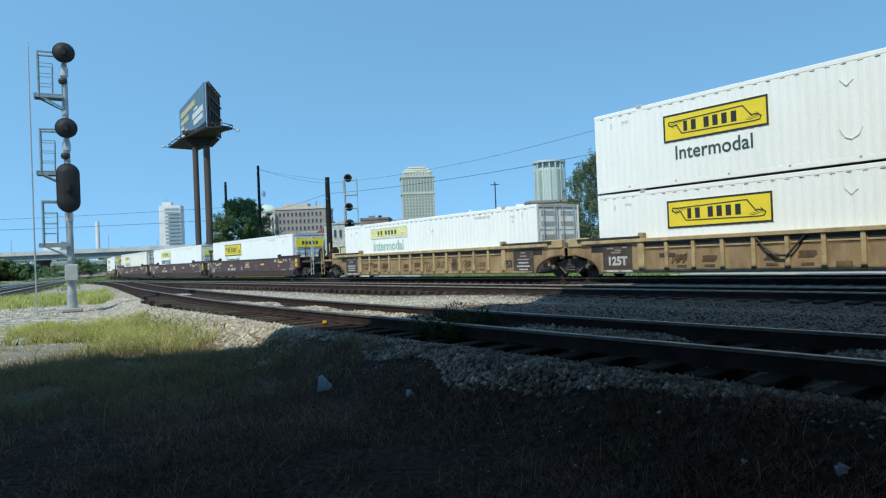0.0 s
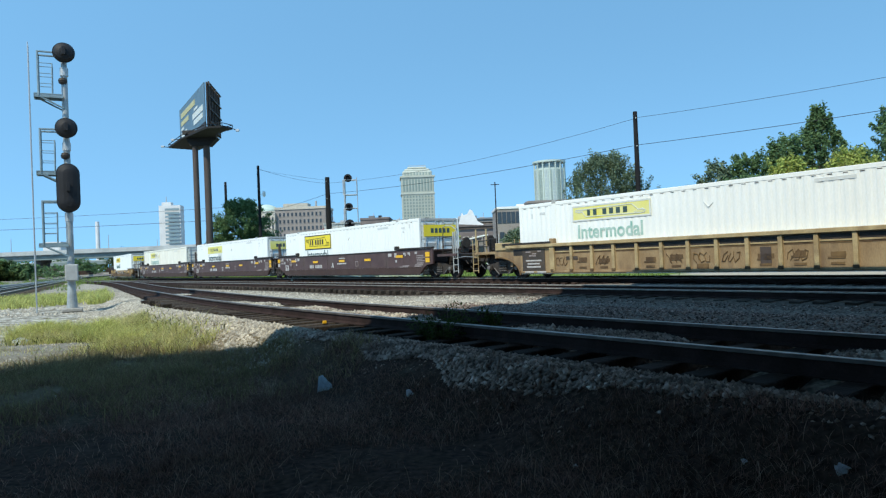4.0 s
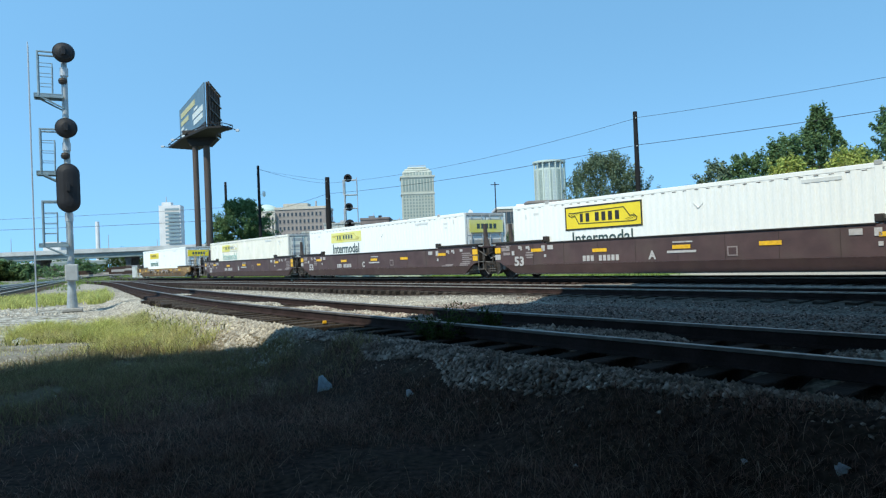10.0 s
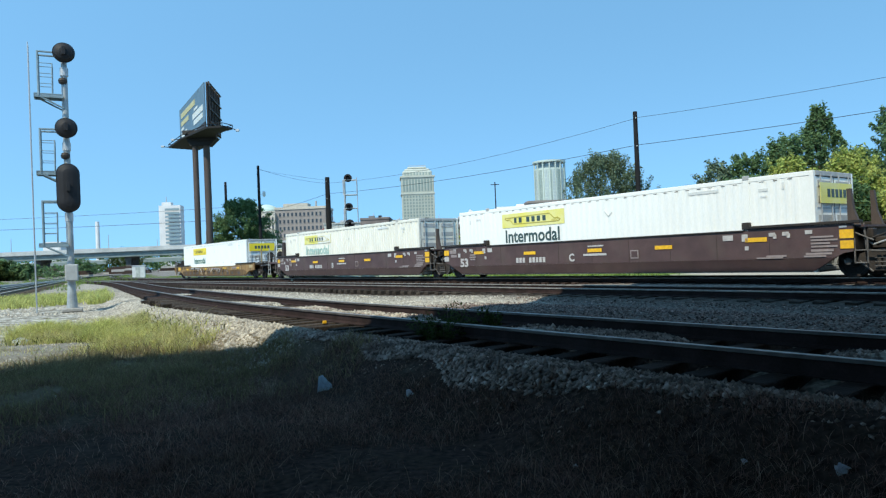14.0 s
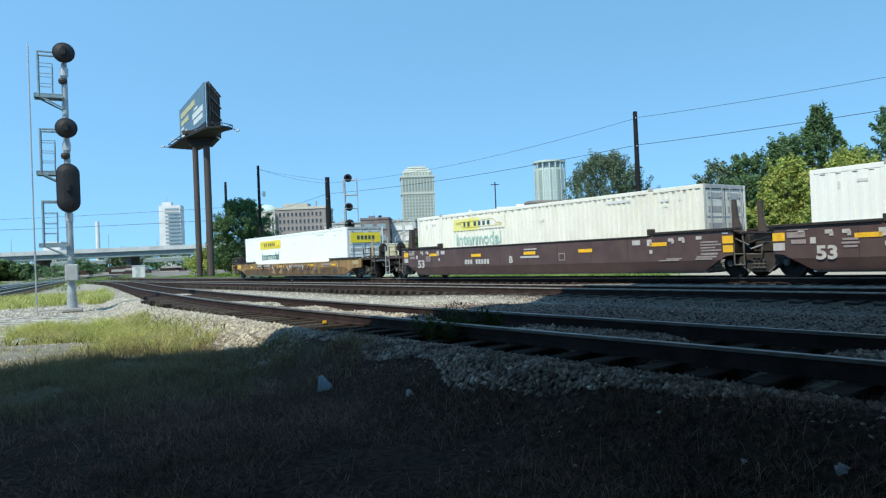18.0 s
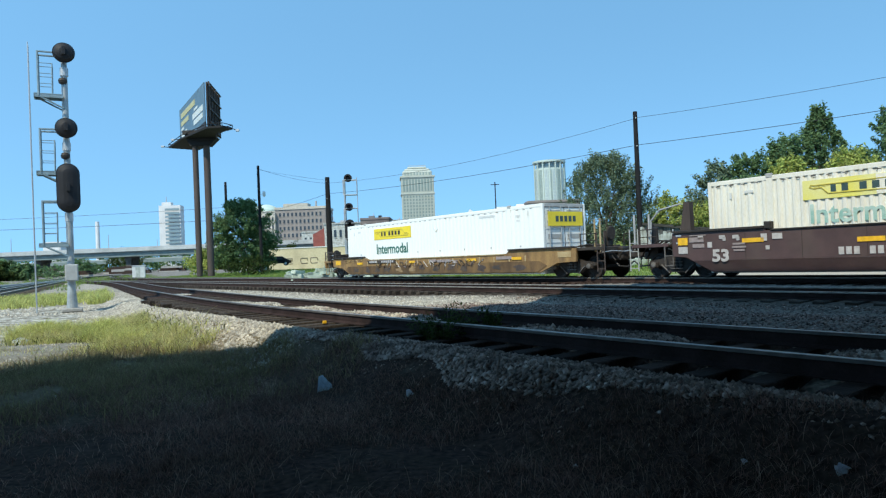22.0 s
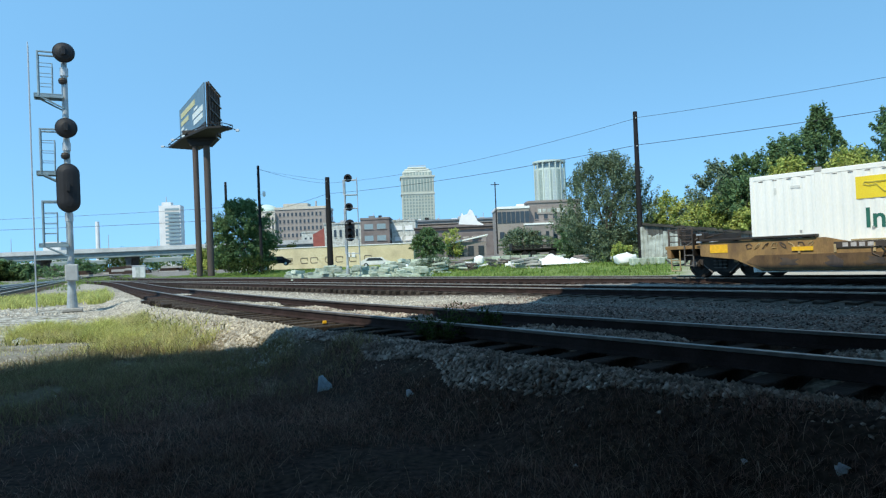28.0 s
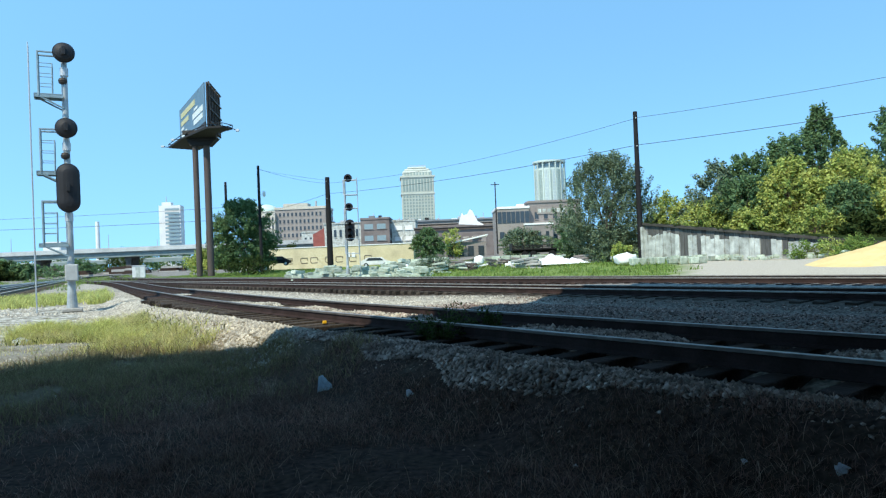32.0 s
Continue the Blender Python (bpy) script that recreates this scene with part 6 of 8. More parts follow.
dome = block("domed_hall", -116, -97, 420, 26, 2, 33, "limestone", "pale stone hall with a light green domed roof", 5, 8, (0.4, 0.6))
part("dome", lathe(bmesh.new(), [(31, 9.0), (33, 8.2), (35, 6.0), (36.2, 3.0), (36.6, 0.2)], 24, (-3.7, 9, 0), (0, 0, 1)), M["dome_green"], dome, "pale green domed roof")
mid = block("apartment_block", -80.5, -56, 330, 22, 2, 27, "brick_brown", "grey brown brick block of flats with rows of windows", 7, 11, (0.45, 0.5), roof="roof_grey", right_cols=4, parapet=1.2, cornice="limestone")
part("penthouse", bx(-3, 8, 26.5, 12, 8, 3.4), M["limestone"], mid)
part("roof_tank", rod(bmesh.new(), (6, 10, 25), (6, 10, 29.5), 0.5, seg=8), M["grey_paint"], mid)
block("stone_wing", -84, -80, 328, 20, 2, 25, "limestone", "narrow pale stone building beside the block", 6, 2, (0.4, 0.5))
block("small_house", -54, -45, 262, 12, 2, 12.4, "board_wall", "low pale grey building with a sloping grey roof", 2, 4, (0.4, 0.4))
rs = thing("red_shed", pose(-45.3, 255, 2), "small red brick gabled building", "building")
part("wall", prism(bmesh.new(), [(-3.0, 0), (3.0, 0), (3.0, 9.5), (1.6, 11.8), (-3.0, 9.5)], 0, 10), M["red_paint"], rs)
block("grey_store", -40, -25.3, 232, 16, 2, 13.6, "board_wall", "long pale store with two window rows", 2, 7, (0.45, 0.45), roof="roof_grey")
block("brick_warehouse", -25.0, -16.2, 210, 18, 2, 13.4, "brick_red", "dark brick warehouse with wide windows", 3, 2, (0.7, 0.45), "glass_blue", right_cols=5)
block("brick_store", -16.0, -8.4, 216, 18, 2, 12.8, "board_wall", "grey brick store with pale loading doors", 3, 2, (0.7, 0.4), "roof_white")
rear = block("rear_hall", -18, 20, 250, 20, 2, 14.2, "brick_brown", "long flat-roofed hall behind the warehouses", 0, 0, roof="roof_grey", cornice="roof_grey")
br = block("long_brick_hall", -8.0, 15.5, 200, 22, 2, 9.6, "brick_red", "long low brick hall with a shallow gabled roof", 0, 0, parapet=0.3)
part("gable", prism(bmesh.new(), [(-11.8, 7.6), (11.8, 7.6), (1.0, 8.4)], -0.2, 20), M["brick_red"], br)
part("pale_mark", bx(6.5, -0.3, 4.6, 2.6, 0.1, 1.0), M["brick_pink"], br)
part("flashing", bx(0, -0.75, 10.85, 38.6, 0.3, 0.5), M["pitch"], rear, "dark metal flashing")
part("flashing", bx(0, -0.55, 7.25, 24.1, 0.3, 0.4), M["pitch"], br, "dark metal flashing")
for k in range(8):
    bay = part("window_bay", bx(-9.9 + k * 2.6, -0.06, 3.4, 1.5, 0.2, 2.0), M["brick_brown" if k % 3 else "glass_dark"], br)
    part("lintel", bx(-9.9 + k * 2.6, -0.10, 4.55, 1.8, 0.24, 0.25), M["limestone"], bay)
vents = thing("roof_tent", pose(8.6, 205, 10.1), "white peaked tent roof above the hall", "tent roof")
part("canopy", prism(bmesh.new(), [(-3.7, 0), (-3.2, 1.9), (-2.5, 3.9), (-2.0, 3.2), (-0.9, 3.5), (-0.1, 4.9), (0.7, 4.4), (1.3, 2.9), (2.2, 1.2), (3.4, 0.5), (4.1, 0)], 0, 6), M["roof_white"], vents)
sb = block("painted_sign_building", 19.4, 31, 152, 20, 1.5, 12.2, "brick_pink", "three-storey brick building with a pale painted sign band", 2, 5, (0.4, 0.3), parapet=0.5, cornice="brick_pink")
part("painted_sign", bx(-0.6, -0.12, 8.9, 6.8, 0.12, 1.5), M["brick_brown"], sb, "faded painted sign band with unreadable lettering")
for k in range(6):
    part("sign_bar", bx(-3.4 + k * 1.05, -0.2, 8.9, 0.7, 0.06, 0.8), M["board_wall"], sb)
gb = block("glazed_building", 12.2, 19.2, 150, 14, 1.5, 11.0, "brick_brown", "low building with a dark glazed upper floor", 0, 0, roof="roof_white", cornice="roof_white", parapet=0.5)
for k in range(7):
    part("window", bx(-3.0 + k * 1.0, -0.05, 7.6, 0.86, 0.12, 2.5), M["glass_dark"], gb)
for k in range(4):
    part("window", bx(-2.6 + k * 1.7, -0.05, 3.6, 1.0, 0.12, 1.7), M["glass_dark"], gb)
part("roof_unit", bx(2.2, 5, 10.1, 1.8, 1.5, 1.3, 0.1), M["roof_white"], gb)
block("porch_building", 18.0, 24, 148, 5, 1.5, 7.2, "brick_pink", "low brick annex with a white canopy edge", 1, 3, (0.4, 0.5), roof="roof_white", cornice="roof_white", parapet=0.35)
sh = thing("white_roofed_shed", pose(3.9, 120, 1.0), "low red-brown shed under a white mono-pitch roof", "building")
part("wall", bx(0.2, 3, 1.2, 7.0, 6, 2.6), M["brick_pink"], sh)
part("roof", prism(bmesh.new(), [(-4.2, 1.9), (4.0, 3.5), (4.0, 3.75), (-4.2, 2.2)], -0.6, 6.5), M["roof_white"], sh)
for k in range(4):
    part("door", bx(-2.6 + k * 1.8, -0.04, 0.9, 1.0, 0.1, 1.7), M["glass_dark"], sh)
# vents, plant boxes and parapets along the far roofs
roofs = random.Random(21)
for k in range(22):
    x = -38 + k * 2.5 + roofs.uniform(-0.8, 0.8)
    w, h = roofs.uniform(0.8, 2.6), roofs.uniform(0.5, 1.5)
    top = 14.5 if x > -17 else 13.9
    yy = 256 if x > -17 else 240 if x < -26 else 222
    ru = thing("roof_unit", pose(x, yy, top), "small metal plant box on a far roof", "roof unit", "plant on the far roofs")
    part("casing", bx(0, 0, h / 2 - 0.2, w, 1.6, h + 0.4, 0.05), M[roofs.choice(("roof_grey", "grey_paint", "roof_white", "pitch"))], ru)
    if k % 3 == 0:
        part("flue", rod(bmesh.new(), (w * 0.3, 0, h), (w * 0.3, 0, h + roofs.uniform(0.6, 1.8)), 0.12, seg=6), M["galv"], ru)
tan = thing("graffiti_wall", pose(-17.6, 118, 0.4), "long low tan building wall with faint painted scrawls", "building")
part("wall", bx(0, 5, 1.4, 25.0, 10, 3.6), M["tan_stucco"], tan)
part("roof", bx(0, 5, 3.28, 25.2, 10.2, 0.14), M["roof_white"], tan)
rng = random.Random(8)
for k in range(7):
    x = -9.0 + k * 2.2 + rng.uniform(-0.3, 0.3)
    pts = [(x + 0.7 * math.cos(a * 0.7) * (1 + 0.3 * math.sin(a)), -0.03, 1.0 + 0.55 * math.sin(a * 0.7) + 0.1 * math.sin(a * 2.1)) for a in range(9)]
    part("scrawl", bent(bmesh.new(), pts, 0.05, 4), M["rust_steel"], tan)
for k in range(2):
    part("window", bx(1.2 + k * 0.9, -0.03, 1.7, 0.6, 0.12, 0.8), M["roof_white"], tan)
tank = thing("white_tank", pose(-286, 500, 8), "distant white storage building beyond the overpass", "building")
part("wall", bx(0, 5, 6, 13, 10, 20), M["white_clad"], tank)
ch = thing("chimney", pose(-353, 700, 0), "slim white distant chimney", "chimney")
part("shaft", rod(bmesh.new(), (0, 0, 0), (0, 0, 52), 2.4, 1.9, 14), M["white_clad"], ch)
cabinet = thing("relay_cabinet", pose(-44.6, 100, -0.3, 0, 0, 20), "white signal relay cabinet beside the track", "cabinet")
part("body", bx(0, 0, 0.95, 1.7, 1.1, 1.9, 0.03), M["white_clad"], cabinet)
part("door", bx(-0.1, -0.57, 0.95, 0.6, 0.03, 1.6, 0.01), M["board_wall"], cabinet)
part("roof", bx(0, 0, 1.94, 1.85, 1.25, 0.08, 0.02), M["white_clad"], cabinet)


# ---- the ramp wall on the far side ----
def ramp_wall():
    """A retaining wall that falls from the pole towards the sand heap."""
    a, b = Vector((17.2, 58.4, 0)), Vector((30.0, 33.5, 0))
    ln = (b - a).length
    w = (b - a) / ln
    rw = thing("ramp_wall", pose(a.x, a.y, 0, 0, 0, yaw_of(w)), "pale panelled retaining wall with a dark coping, falling along a ramp", "wall", kind="structure")

    def top_at(x):
        return max(0.15, 3.05 - 3.35 * x / ln)
    n = 64
    rng_ = random.Random(5)
    for k in range(n):
        x0, x1 = ln * k / n, ln * (k + 1) / n - 0.03
        off = rng_.uniform(-0.03, 0.03)
        h = (top_at(x0) + top_at(x1)) / 2
        cut = h * (rng_.choice((0.72, 0.80, 0.84, 0.88)) if k % 17 not in (9, 10, 13) else 0.12) * rng_.uniform(0.96, 1.0)
        bm = prism(bmesh.new(), [(x0, -0.5), (x1, -0.5), (x1, cut), (x0, cut * rng_.uniform(0.93, 1.05))], off, 0.3)
        part("panel", bm, M["board_wall"], rw)
        bm = prism(bmesh.new(), [(x0, cut - 0.1), (x1, cut - 0.1), (x1, top_at(x1)), (x0, top_at(x0))], 0.06 + off, 0.3)
        part("slat", bm, M["grey_slat"], rw)
    pts = [(ln * k / n, top_at(ln * k / n)) for k in range(n + 1)]
    bm = bmesh.new()
    for p, q in zip(pts, pts[1:]):
        prism(bm, [(p[0], p[1]), (q[0], q[1]), (q[0], q[1] + 0.20), (p[0], p[1] + 0.20)], -0.14, 0.5)
    part("coping", bm, M["coping"], rw)
    bm = bmesh.new()
    for k in range(150):
        x = rng_.uniform(0, ln)
        box(bm, x, rng_.uniform(-0.10, 0.35), top_at(x) + 0.20 + rng_.uniform(0, 0.03), rng_.uniform(0.1, 0.4), rng_.uniform(0.08, 0.3), rng_.uniform(0.03, 0.10), 0.0)
    tagged(part("moss", bm, M["weed"], rw, "moss and weeds on the coping"), kind="stuff")
    part("end_post", bx(-0.1, -0.05, 1.3, 0.28, 0.3, 3.2), M["board_wall"], rw)
    # earth of the ramp behind the wall
    bm = prism(bmesh.new(), [(0, -0.5), (ln, -0.5), (ln, 0.1), (ln * 0.86, 0.15), (0, 2.95)], 0.3, 8.0)
    bank = thing("ramp_bank", pose(a.x, a.y, 0, 0, 0, yaw_of(w)), "weedy earth bank held by the wall", "bank", kind="structure")
    part("earth", bm, M["weed"], bank)


ramp_wall()


# ---- trees and shrubs ----
def leaf_cloud(rng, lumps, per, size, spread_, up=0.25):
    """Many small leaf cards round the centres of clumps; rows of (x, y, z, radius)."""
    cs = np.repeat(np.array(lumps), per, axis=0)
    n = len(cs)
    dirs = rng.normal(size=(n, 3))
    dirs /= np.linalg.norm(dirs, axis=1)[:, None]
    rad = cs[:, 3] * rng.uniform(0.15, 1.0, n) ** 0.7 * spread_ * 0.72
    # each clump is a spray that reaches outwards and up
    ls = np.array(lumps)
    mid_ = ls[:, :3].mean(0)
    ax = (ls[:, :3] - mid_) * np.array([1, 1, 0.7]) + np.array([0, 0, up]) * np.abs(ls[:, :3] - mid_).max() + rng.normal(size=(len(ls), 3)) * 0.4
    ax /= np.linalg.norm(ax, axis=1)[:, None]
    ax = np.repeat(ax, per, axis=0)
    reach = rng.uniform(-0.8, 1.5, n) * cs[:, 3]
    p = cs[:, :3] + dirs * (rad * (1.0 - 0.45 * np.clip(reach / cs[:, 3], 0, 1.5) / 1.5))[:, None] + ax * reach[:, None]
    u = rng.normal(size=(n, 3))
    u /= np.linalg.norm(u, axis=1)[:, None]
    # leaves tend to face outwards and up
    nrm = dirs * 0.6 + ax * 0.3 + np.array([0, 0, 0.45]) + rng.normal(size=(n, 3)) * 0.6
    nrm /= np.linalg.norm(nrm, axis=1)[:, None]
    a = np.cross(nrm, u)
    a /= np.linalg.norm(a, axis=1)[:, None]
    b = np.cross(nrm, a)
    s = size * rng.uniform(0.55, 1.35, n)
    a, b = a * s[:, None], b * (s * 0.6)[:, None]
    v = np.stack([p - a, p - b * 0.9 + a * 0.1, p + a, p + b * 0.9 + a * 0.1], 1).reshape(-1, 3)
    return v


def quads_mesh(name, v, material):
    n = len(v) // 4
    me = bpy.data.meshes.new(name)
    me.vertices.add(len(v))
    me.vertices.foreach_set("co", np.asarray(v, dtype=np.float32).ravel())
    me.loops.add(4 * n)
    me.loops.foreach_set("vertex_index", np.arange(4 * n, dtype=np.int32))
    me.polygons.add(n)
    me.polygons.foreach_set("loop_start", np.arange(0, 4 * n, 4, dtype=np.int32))
    me.update(calc_edges=True)
    me.materials.append(material)
    return me


def tree(x, y, z, h, rx, ry, leaf, label, seed, clumps=60, per=90, size=0.22, low=0.25, lean=0.0, name="tree", clump_r=0.20, peak=0.0, up=0.25):
    """A tapered trunk, limbs, and an uneven crown with gaps."""
    rng = np.random.default_rng(seed)
    t = thing(name, pose(x, y, z), label, "tree" if name == "tree" else "shrub")
    bm = bmesh.new()
    top_ = Vector((lean * h * 0.5, 0, h * 0.62))
    r0 = max(0.08, h * 0.020)
    mids = [Vector((0, 0, -0.3)), Vector((lean * h * 0.12, 0, h * low * 0.8)), Vector((lean * h * 0.3, 0.02 * h, h * 0.42)), top_]
    for i, (p, q) in enumerate(zip(mids, mids[1:])):
        rod(bm, p, q, r0 * (1 - 0.27 * i), r0 * (1 - 0.27 * (i + 1)), 8)
    lumps = []
    for k in range(clumps):
        a = rng.uniform(0, 2 * math.pi)
        zz = low + (1 - low) * rng.uniform(0.0, 1.0) ** 0.85
        f = (zz - low) / (1 - low)
        prof_ = (math.sin(math.pi * min(1, 0.16 + 0.80 * f)) ** 0.6) * (1 - peak * f)
        rr = prof_ * math.sqrt(rng.uniform(0.12, 1.0)) * rng.uniform(0.8, 1.08)
        c = (rx * rr * math.cos(a) + lean * h * zz * 0.5, ry * rr * math.sin(a), h * zz * rng.uniform(0.94, 1.0))
        lumps.append((*c, clump_r * (rx + ry) / 2 * rng.uniform(0.6, 1.3)))
    for c in lumps[: min(18, clumps // 3)]:
        p = mids[1].lerp(mids[3], rng.uniform(0.1, 1.0))
        q = Vector(c[:3])
        m_ = p.lerp(q, 0.5) + Vector((0, 0, 0.05 * h))
        rod(bm, p, m_, r0 * 0.38, r0 * 0.22, 6)
        rod(bm, m_, q, r0 * 0.22, r0 * 0.06, 5)
    part("trunk", bm, M["bark"], t)
    part("crown", quads_mesh("crown", leaf_cloud(rng, lumps, per, size, 1.25, up), M[leaf]), None, t)
    return t


tree(15.1, 62.5, 0.1, 9.5, 4.7, 4.0, "leaf_olive", "grey green broad tree behind the utility pole", 1, 760, 62, 0.095, 0.04, clump_r=0.10, up=2.0)
tree(15.2, 60.5, 0.0, 2.6, 2.4, 1.6, "leaf_olive", "grey green undergrowth round the foot of the tree", 28, 110, 60, 0.09, 0.03, name="shrub", clump_r=0.2)
tree(13.0, 66, 0.2, 3.0, 2.2, 1.6, "leaf_dark", "dark shrub beside the tree", 29, 110, 60, 0.10, 0.03, name="shrub", clump_r=0.2)
tree(-0.7, 58, 0.05, 1.0, 1.5, 0.9, "leaf_olive", "brown green weeds among the stone blocks", 30, 60, 50, 0.06, 0.02, name="shrub", clump_r=0.2)
tree(-26.9, 92, 0.3, 9.3, 4.5, 4.0, "leaf_dark", "dark green round tree beside the billboard", 2, 420, 80, 0.15, 0.07, clump_r=0.13, up=0.0)
# the wooded bank over the ramp
tree(38.0, 68, 1.6, 13.0, 3.2, 2.8, "leaf_dark", "tall dark green tree with a ragged pointed top", 3, 190, 68, 0.15, 0.30, clump_r=0.15, peak=0.55, up=1.2)
tree(34.6, 68, 1.6, 9.6, 3.0, 3.4, "leaf_dark", "dense dark green tree on the bank", 4, 152, 68, 0.172, 0.10, clump_r=0.187)
tree(30.8, 68, 1.4, 8.3, 3.2, 3.4, "leaf_dark", "dark green tree with a sloping crown on the bank", 5, 152, 68, 0.172, 0.08, clump_r=0.187)
tree(27.0, 67, 1.0, 7.8, 2.6, 2.6, "leaf_olive", "olive green tree on the bank", 6, 114, 62, 0.155, 0.05, clump_r=0.202)
tree(41.5, 68, 1.6, 8.2, 3.0, 3.0, "leaf_dark", "dark green tree behind the sunlit ones", 25, 114, 55, 0.172, 0.1, clump_r=0.202)
tree(29.6, 58, 1.0, 7.0, 3.0, 2.6, "leaf_yellow", "yellow green tree turning on the bank", 7, 171, 68, 0.146, 0.06, clump_r=0.173)
tree(34.6, 57, 1.0, 7.2, 3.2, 2.8, "leaf_yellow", "broad yellow green tree over the sand heap", 8, 171, 68, 0.146, 0.05, clump_r=0.173)
tree(25.6, 58.5, 1.0, 5.6, 2.4, 2.2, "leaf_dark", "dark leafy tree above the wall", 9, 114, 62, 0.146, 0.05, clump_r=0.202)
tree(45.6, 68, 1.6, 12.2, 2.8, 3.0, "leaf_dark", "tall dark green tree with leafy tops", 10, 133, 68, 0.172, 0.15, clump_r=0.202)
tree(39.2, 56, 1.0, 7.6, 3.0, 2.8, "leaf_yellow", "sunlit yellow green tree on the bank", 11, 152, 62, 0.146, 0.05, clump_r=0.187)
tree(32.0, 53.5, 0.8, 4.4, 2.8, 1.8, "leaf_dark", "dark shrubby tree above the wall", 12, 114, 55, 0.129, 0.03, clump_r=0.202)
tree(36.8, 51, 0.6, 4.6, 2.8, 2.0, "leaf_yellow", "sunlit shrubby tree above the wall", 13, 114, 55, 0.129, 0.03, clump_r=0.202)
tree(21.8, 66, 0.8, 5.2, 2.4, 2.2, "leaf_yellow", "low yellow green bush by the pole", 14, 95, 55, 0.129, 0.03, name="shrub", clump_r=0.216)
tree(22.6, 59.5, 0.8, 3.6, 2.4, 1.8, "leaf_yellow", "yellow green bush over the wall", 15, 95, 55, 0.120, 0.03, name="shrub", clump_r=0.216)
tree(38.5, 46, 0.3, 3.4, 2.8, 1.8, "leaf_dark", "dark bush beside the ramp", 16, 95, 49, 0.120, 0.03, name="shrub", clump_r=0.216)
tree(28.4, 52, 0.9, 2.6, 2.2, 1.4, "leaf_yellow", "trailing green bush on the wall top", 26, 76, 49, 0.112, 0.03, name="shrub", clump_r=0.216)
# undergrowth that closes the bank
for k, (x, y, h, r, lf) in enumerate(((19.6, 62.5, 3.4, 1.9, "leaf_yellow"), (23.8, 63, 4.8, 2.2, "leaf_olive"), (25.4, 61, 5.0, 2.2, "leaf_yellow"), (28.0, 62, 6.2, 2.6, "leaf_dark"), (31.6, 61.5, 7.2, 2.8, "leaf_dark"), (27.4, 57, 4.4, 2.2, "leaf_yellow"),
                                      (31.4, 56, 5.4, 2.6, "leaf_yellow"), (36.6, 60, 8.2, 3.0, "leaf_dark"), (41.0, 60, 8.4, 3.0, "leaf_olive"), (34.6, 52, 3.8, 2.4, "leaf_yellow"), (40.4, 52, 5.2, 2.6, "leaf_dark"), (25.0, 55.5, 3.0, 1.9, "leaf_yellow"), (43.0, 64, 9.4, 2.8, "leaf_dark"), (30.4, 49.5, 2.0, 1.8, "weed"), (33.4, 46.5, 2.0, 2.0, "weed"))):
    tree(x, y, 0.6, h, r, r * 0.8, lf, "leafy tree in the thicket on the bank", 120 + k, 120, 60, 0.15, 0.03, clump_r=0.20)
# shrubs of the yard
tree(-2.4, 112, 0.9, 4.6, 2.9, 2.2, "leaf_dark", "dark green bush at the end of the tan wall", 17, 260, 60, 0.13, 0.02, name="shrub", clump_r=0.15, up=0.0)
tree(1.6, 118, 1.0, 4.4, 2.0, 2.0, "leaf_yellow", "yellow green bush by the shed", 18, 57, 43, 0.146, 0.05, name="shrub", clump_r=0.245)
tree(11.6, 100, 0.9, 3.6, 3.4, 2.2, "leaf_olive", "spreading olive bush before the glazed building", 19, 240, 60, 0.12, 0.02, name="shrub", clump_r=0.14, up=0.1)
tree(16.5, 92, 0.8, 4.6, 2.6, 2.2, "leaf_olive", "grey green bush in the yard", 20, 87, 49, 0.138, 0.03, name="shrub", clump_r=0.230)
tree(20.5, 82, 0.6, 4.0, 2.4, 2.0, "leaf_olive", "olive shrub behind the tree", 21, 76, 49, 0.129, 0.03, name="shrub", clump_r=0.230)
tree(-33.6, 95, 0.1, 3.0, 2.4, 2.0, "leaf_yellow", "bright green bush at the foot of the billboard", 22, 76, 49, 0.138, 0.02, name="shrub", clump_r=0.245)
tree(-24.0, 84, 0.1, 1.6, 3.4, 1.6, "weed", "low green shrub on the verge", 23, 76, 43, 0.112, 0.02, name="shrub", clump_r=0.216)
tree(13.4, 51.5, 0.0, 1.5, 0.9, 0.8, "leaf_yellow", "small leafy bush by the white bags", 24, 38, 37, 0.103, 0.02, name="shrub", clump_r=0.288)
# green beyond the overpass and beside the side tracks
for k, (x, y, h, r) in enumerate(((-98, 150, 3.0, 4.5), (-93, 152, 2.8, 3.2), (-104, 160, 3.4, 5), (-76, 230, 5, 7), (-128, 240, 4.5, 6), (-60, 235, 5.5, 7), (-50, 225, 6, 7), (-44, 170, 5, 5), (-100, 290, 6, 9), (-140, 300, 7, 10), (-70, 300, 8, 12))):
    tree(x, y, -0.2, h, r, r * 0.7, "leaf_dark" if k % 3 else "weed", "dark green trees beyond the yard", 40 + k, 60, 70, 0.34, 0.03, clump_r=0.28)

